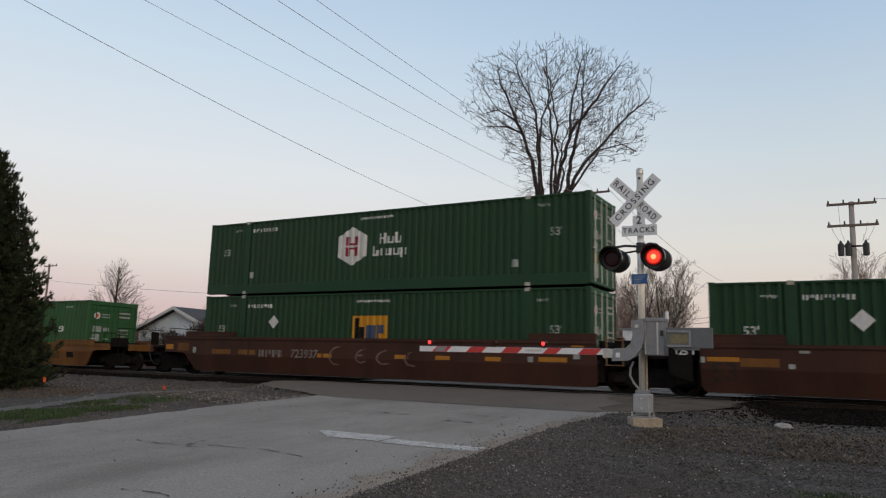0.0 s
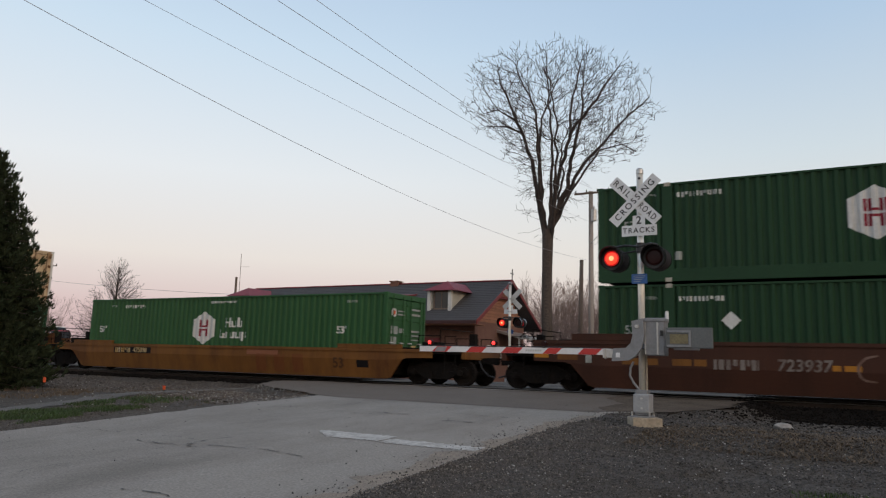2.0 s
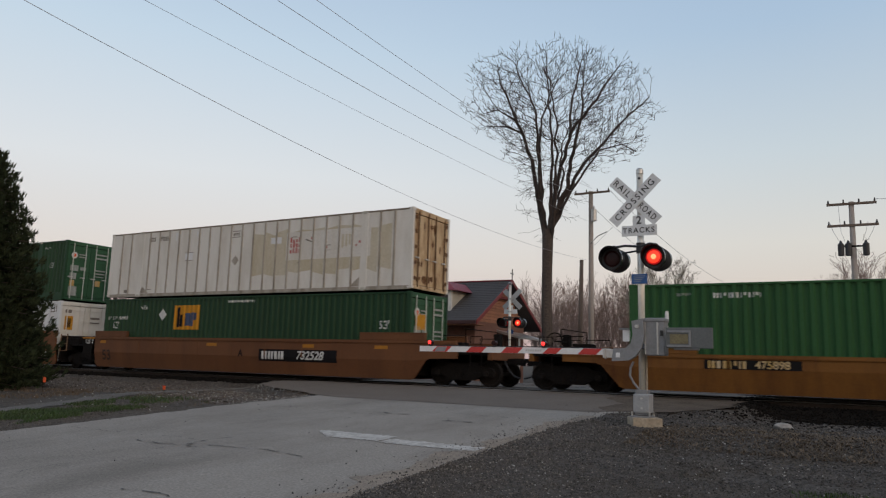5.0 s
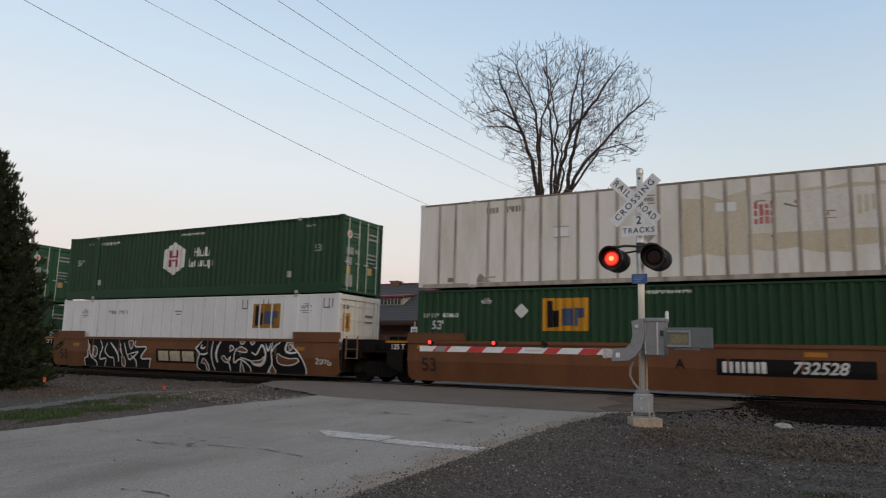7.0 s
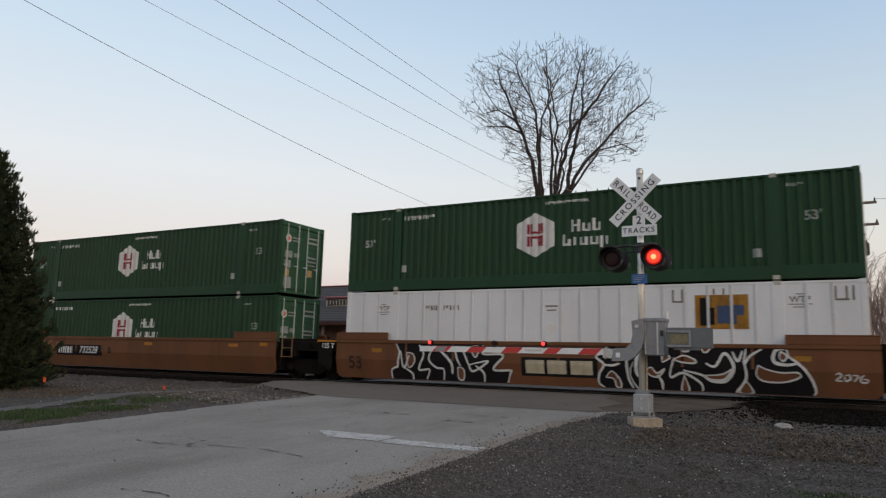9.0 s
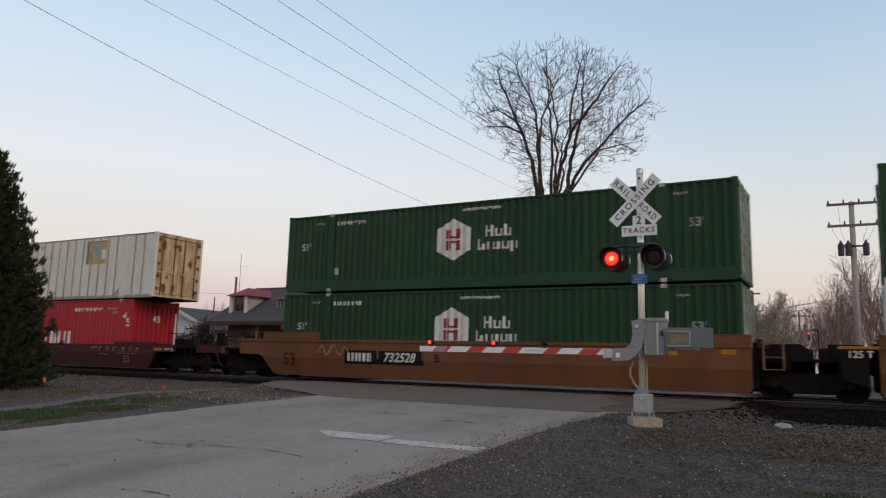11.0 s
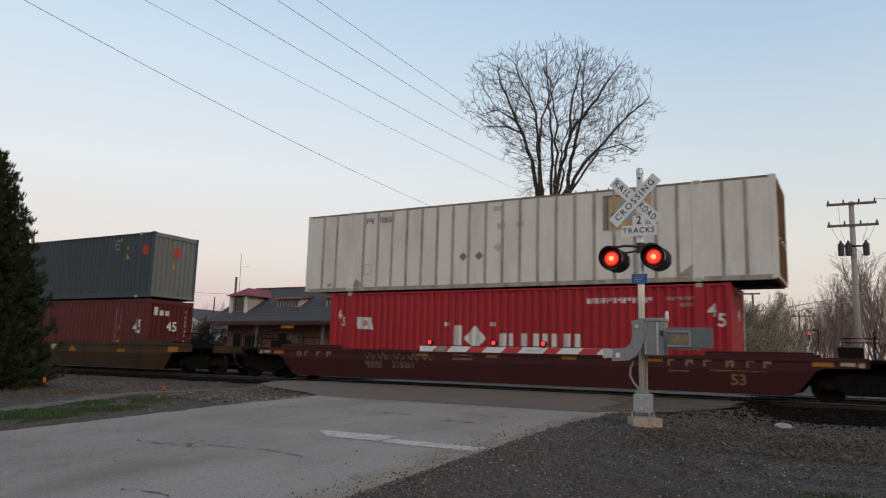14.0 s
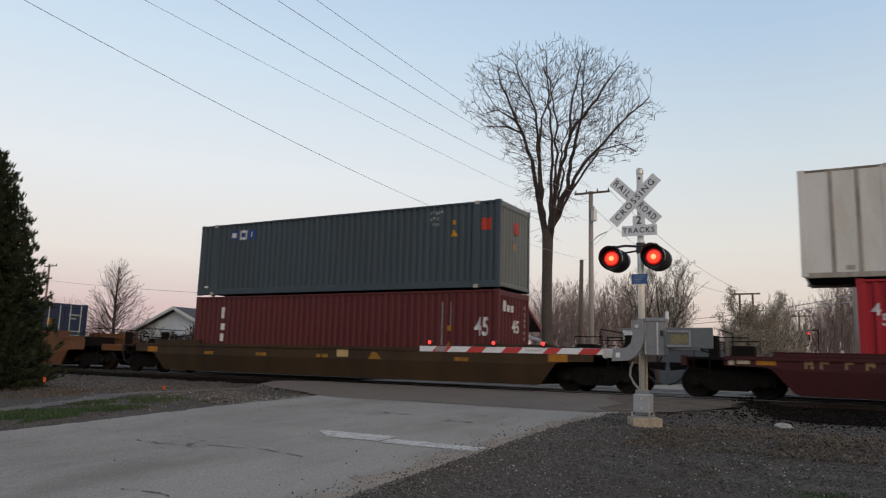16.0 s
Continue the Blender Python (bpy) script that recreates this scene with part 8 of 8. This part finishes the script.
def house():
    hs = thing("house", pose(-59.2, 50, -0.5), "white-blue gabled house with brick lower wall", "house")
    part("wall", B((-5.0, 5.8, 0, 11, 0, 2.6)), M_BRICK, hs, "red-brown brick lower wall")
    bm = slab([(-5.0, 2.6), (5.8, 2.6), (5.8, 3.6), (0.4, 5.65), (-5.0, 3.55)], 0, 11)
    part("gable", bm, M_PALE_BLUE, hs, "pale blue siding")
    for s in (-1, 1):
        bm = slab([(0.4, 5.98), (0.4 + s * 5.8, 3.7), (0.4 + s * 5.8, 3.5), (0.4, 5.75)], -0.5, 11.5)
        part("roof", bm, M_SHINGLE, hs, "dark shingle roof")
        bm = slab([(0.4, 6.01), (0.4 + s * 5.83, 3.72), (0.4 + s * 5.83, 3.46), (0.4, 5.69)], -0.56, -0.51)
        part("barge_board", bm, M_TRIM_WHITE, hs, "white barge board")
    window_part(hs, -2.4, -1.2, 0, 1.0, 2.2, M_TRIM_WHITE)
    window_part(hs, 1.0, 2.2, 0, 1.0, 2.2, M_TRIM_WHITE)
    part("chimney", C((1.2, 4, 5.2), (1.2, 4, 7.3), 0.06, n=8), M_UNDER, hs)
    bk = thing("commercial_building", pose(-80, 66, -0.6), "low red brick building with a flat roof", "building")
    part("wall", B((-9, 9, 0, 8, 0, 4.2)), M_BRICK, bk)
    part("parapet", B((-9.1, 9.1, -0.1, 8.1, 4.2, 4.45)), M_CONCRETE, bk)
    for x in (-7, -4, -1, 2, 5):
        window_part(bk, x, x + 1.6, 0, 1.2, 2.8, M_TRIM_WHITE)
    gb = thing("metal_building", pose(-13.6, 71, -0.6), "blue-grey metal-clad shed among the trees", "building")
    part("wall", B((-3.2, 3.0, 0, 9, 0, 3.4)), M_BLUE_METAL, gb)
    part("roof", slab([(-3.4, 3.4), (3.2, 3.4), (3.2, 3.9), (-3.4, 4.3)], -0.3, 9.3), M_BLUE_METAL, gb)
    for i in range(12):
        part("cladding_rib", B((-3.15 + i * 0.52, -3.1 + i * 0.52, -0.03, 0.0, 0, 3.4)), M_BLUE_METAL, gb)
    sh = thing("shed", pose(-16.2, 52, -0.5), "small dark open shelter with a pale roof edge", "shelter")
    part("roof", B((-1.9, 1.9, -1.2, 1.2, 2.35, 2.5)), M_GALV, sh)
    for x in (-1.7, 1.7):
        for y in (-1.0, 1.0):
            part("post", B((x - 0.06, x + 0.06, y - 0.06, y + 0.06, 0, 2.35)), M_POLE, sh)
    part("back_wall", B((-1.7, 1.7, 1.0, 1.06, 0.2, 2.3)), M_POLE, sh)


def vehicle(m, label, material, length=5.2, high=2.0):
    v = thing("van", m, label, "vehicle", "vehicles parked beyond the tracks")
    part("body", slab([(-length / 2, 0.4), (length / 2, 0.4), (length / 2, 1.1), (length * 0.36, 1.25), (length * 0.22, high), (-length / 2, high)], -0.95, 0.95), material, v)
    part("windshield", slab([(length * 0.345, 1.3), (length * 0.235, high - 0.12), (length * 0.12, high - 0.12), (length * 0.12, 1.3)], -0.97, 0.97), M_GLASS, v)
    for x in (-length * 0.32, length * 0.32):
        for y in (-0.85, 0.85):
            part("wheel", C((x, y - 0.1, 0.34), (x, y + 0.1, 0.34), 0.34, n=16), M_BLACK, v)
    for y in (-0.7, 0.7):
        part("headlight", B((length / 2, length / 2 + 0.03, y - 0.14, y + 0.14, 0.78, 0.95)), M_SIGN, v)


station()
house()
vehicle(pose(-78, 50, -0.6, 0, 0, -20), "tall red truck parked by the house", M_RED_PAINT, 7.0, 3.7)
vehicle(pose(-92, 58, -0.6, 0, 0, 10), "tall white truck parked by the brick building", M_TRIM_WHITE, 7.0, 4.6)


# ---- poles, wires, small things ----
def utility_pole(m, height, r, material, label, arms=(), name="utility_pole"):
    p = thing(name, m, label, "utility pole", "utility poles")
    part("pole", C((0, 0, -0.4), (0, 0, height), r, r * 0.72, n=14), material, p, smooth=True)
    for z, half, dx in arms:
        part("crossarm", B((dx - half, dx + half, -0.16, -0.05, z - 0.06, z + 0.06), bevel=0.01), M_POLE, p)
        for x in np.linspace(dx - half + 0.08, dx + half - 0.08, 4):
            part("insulator", C((x, -0.1, z + 0.06), (x, -0.1, z + 0.24), 0.05, 0.03, n=8), M_CHROME_DARK, p)
    return p


utility_pole(pose(-14.4, 44, -0.5), 12.3, 0.19, M_POLE_PALE, "pale weathered wooden utility pole with one crossarm", ((12.18, 1.15, 0.1),))
_q = bpy.data.objects["utility_pole"]
part("transformer", turned([(10.3, 0.08), (10.33, 0.17), (11.05, 0.17), (11.12, 0.08), (11.3, 0.03)], 16, axis="Z", at=(0.27, -0.2, 0)), M_GALV, _q, "pale transformer can")
part("lamp_arm", tube([(0, -0.1, 8.9), (0.6, -0.5, 9.3), (1.3, -0.9, 9.45)], 0.03, 6), M_GALV, _q)
part("guy_wire", tube([(0, 0, 8.6), (1.4, 0, 9.9)], 0.012, 4), M_WIRE, _q)
_p = utility_pole(pose(-15.36, 44.6, -0.5, 0, 1.0), 8.0, 0.17, M_POLE, "short dark leaning wooden pole")
_p = utility_pole(pose(-0.04, 42, -0.5, 0, 0.3), 9.98, 0.17, M_POLE_PALE, "wooden utility pole with two crossarms and transformers", ((9.86, 1.12, 0.0), (8.74, 1.15, 0.02)))
for _x in (-0.55, -0.22, 0.56):
    part("transformer", turned([(7.15, 0.10), (7.18, 0.15), (7.75, 0.15), (7.82, 0.08), (7.95, 0.03)], 16, axis="Z", at=(_x, -0.28 if _x < 0 else -0.2, 0)), M_CHROME_DARK, _p, "dark transformer can")
part("transformer_rack", B((-0.7, 0.7, -0.14, -0.06, 7.62, 7.70)), M_UNDER, _p)
for _a in ((-1.0, 8.9), (-0.6, 9.9), (0.7, 8.9), (1.05, 8.9)):
    part("jumper_wire", tube([(_a[0], -0.1, _a[1]), (_a[0] * 0.85, -0.2, 8.4), (_a[0] * 0.6, -0.25, 7.9)], 0.012, 4), M_WIRE, _p)
utility_pole(pose(-88.8, 55, -0.6), 12.3, 0.16, M_POLE, "distant wooden utility pole behind the spruce", ((12.0, 1.3, 0.4), (10.4, 0.7, 0.3)))
_h = thing("pole_frame", pose(*by_bearing(-7.0, 78), -0.6), "distant two-legged pole frame with one crossarm", "utility pole", "utility poles")
for _x in (-0.6, 0.6):
    part("pole", C((_x, 0, 0), (_x, 0, 9.0), 0.13, 0.1, n=10), M_POLE, _h)
part("crossarm", B((-1.3, 1.3, -0.08, 0.08, 8.85, 9.0)), M_POLE, _h)
utility_pole(pose(*by_bearing(-3.6, 95), -0.6), 8.4, 0.13, M_POLE, "far wooden utility pole", ((7.9, 1.6, 0),))


def wire(pts, r, label="thin grey overhead power wire"):
    bm = bmesh.new()
    a, b, sag = pts
    n = 28
    p = [Vector(a).lerp(Vector(b), i / n) - Vector((0, 0, 4 * sag * (i / n) * (1 - i / n))) for i in range(n + 1)]
    solo("overhead_wire", tube(p, r, 5, bm), M_WIRE, label, "wire", "overhead wires")


# the line along the road, held by the pale pole and carried on past the camera
for x, z_pole, z_near, sag, r in ((-14.5, 12.2, 13.43, 0.68, 0.009), (-14.35, 12.0, 13.5, 1.57, 0.009), (-14.5, 11.41, 12.7, 1.9, 0.009), (-14.5, 9.83, 10.11, 0.84, 0.006)):
    wire(((x, 44, z_pole), (x, -20, z_near), sag), r)
wire(((-14.7, 44, 7.41), (-14.7, -20, 12.42), 2.35), 0.0075, "thicker sagging overhead cable beside the road")
wire(((-13.2, 44, 11.8), (*by_bearing(-7.0, 78), 8.5), 0.9), 0.015)
wire(((-15.2, 44, 11.8), (*by_bearing(-7.6, 78), 8.4), 1.6), 0.015)
for dz in (0.0, 0.6):
    wire(((*by_bearing(-13.5, 100), 6.4 + dz), (*by_bearing(0.5, 62), 6.3 + dz * 0.7), 0.5), 0.03)
wire(((-88.8, 55, 9.6), (-30, 70, 8.0), 1.0), 0.02)
wire(((1.1, 42, 9.55), (40, 42, 9.3), 0.8), 0.012)

# traffic light over the road far down
_t = thing("traffic_light", pose(*by_bearing(-3.06, 84), -0.45), "distant traffic light showing red on a span post", "traffic light")
part("post", C((0.9, 0, -0.15), (0.9, 0, 5.6), 0.05, n=10), M_UNDER, _t)
part("arm", B((-0.1, 0.9, -0.05, 0.05, 5.5, 5.58)), M_UNDER, _t)
part("housing", B((-0.17, 0.17, -0.15, 0.15, 4.5, 5.45), bevel=0.03), M_BLACK, _t)
part("lit_lens", C((0, -0.2, 5.2), (0, -0.16, 5.2), 0.15, n=18), M_GLOW_SMALL, _t, "glowing red lens")

# white arrow sign beside the station
_s = thing("road_sign", pose(-21.07, 34, -0.45), "white sign with a black arrow on a thin post", "road sign")
part("post", C((0, 0, 0), (0, 0, 3.35), 0.035, n=8), M_GALV, _s)
part("plate", B((-0.22, 0.22, -0.05, -0.035, 2.35, 3.08), bevel=0.006), M_SIGN, _s)
part("arrow", slab([(-0.15, 2.58), (0.02, 2.58), (0.02, 2.64), (0.16, 2.52), (0.02, 2.42), (0.02, 2.48), (-0.15, 2.48)], -0.056, -0.051), M_BLACK_INK, _s)
part("plate_bars", B((-0.13, 0.13, -0.056, -0.051, 2.88, 2.94), (-0.12, 0.12, -0.056, -0.051, 2.76, 2.82)), M_BLACK_INK, _s)
# a second, smaller crossbuck beyond the tracks by the house
_c = thing("crossbuck_sign", pose(-51.9, 46, -0.5), "white wooden crossbuck sign on a thin post", "road sign")
part("post", C((0, 0, 0), (0, 0, 4.0), 0.05, n=8), M_TRIM_WHITE, _c)
for _k in (-45, 45):
    part("crossbuck_blade", B((-0.75, 0.75, -0.07 - 0.0004 * _k, -0.05 - 0.0004 * _k, -0.13, 0.13)), M_SIGN, _c, "white board", at=pose(0, 0, 3.2, 0, _k, 0))
# thin mast behind the station
solo("antenna_mast", tube([(-52.5, 52, -0.4), (-52.6, 52, 10.8)], 0.022, 6, tube([(-52.6, 52, 9.5), (-51.4, 52, 9.45)], 0.012, 5, C((-52.65, 51.6, -0.4), (-52.65, 51.6, 8.45), 0.11, n=8))), M_POLE, "thin antenna mast on a wooden post", "antenna")
# two marker flags stuck in the ground
for x, y in ((-17.9, 14.95), (-18.6, 11.7)):
    f = thing("marker_flag", pose(x, y, ground_z(x, y)), "small orange marker flag on a wire", "marker flag", "orange marker flags")
    part("wire_stem", C((0, 0, -0.05), (0, 0, 0.50 if y < 12 else 0.2), 0.004, n=5), M_UNDER, f)
    part("flag", B((0.0, 0.10, -0.008, 0.008, 0.37 if y < 12 else 0.06, 0.50 if y < 12 else 0.17)), M_ORANGE, f)


# pale cabinet on a post beyond the crossing
_c = thing("utility_cabinet", pose(-14.2, 52, -0.5), "white cabinet with an overhanging lid on a post", "cabinet")
part("post", C((0, 0, 0), (0, 0, 3.1), 0.07, n=10), M_POLE, _c)
part("body", B((-0.42, 0.42, -0.3, 0.3, 3.1, 3.92), bevel=0.02), M_SIGN, _c)
part("lid", B((-0.62, 0.62, -0.42, 0.42, 3.92, 4.03), bevel=0.02), M_GREY_PAINT, _c)


# ---- motion ----
LIT_STEP, LIT_FROM = 0.656, 0.17   # the pairs of lamps change over at these times


def motions():
    for ob, x, z in movers:
        walk(ob, [(i / 2, pose(x + run(i / 2), TRACK_Y, z)) for i in range(33)])
    for ws, dx in wheelsets:
        walk(ws, [(i / 15, pose(dx, 0, WHEEL_R, 0, math.degrees(run(i / 15) / WHEEL_R), 0)) for i in range(241)])
    for glow, first, front, back in flashers:
        # `first` lamps come on at even change-overs; a short overlap while the filaments warm and cool
        rows, on = [], not first
        rows.append((0, pose(*(front if on else back))))
        for k in range(25):
            t = LIT_FROM + LIT_STEP * k
            lit = (k % 2 == 0) == first
            t += -0.04 if lit else 0.06
            rows.append((t - 0.02, pose(*(back if lit else front))))
            rows.append((t + 0.02, pose(*(front if lit else back))))
        rows = [q for q in rows if q[0] < 15.97] + [(16, pose(*front))]
        walk(glow, rows)


motions()
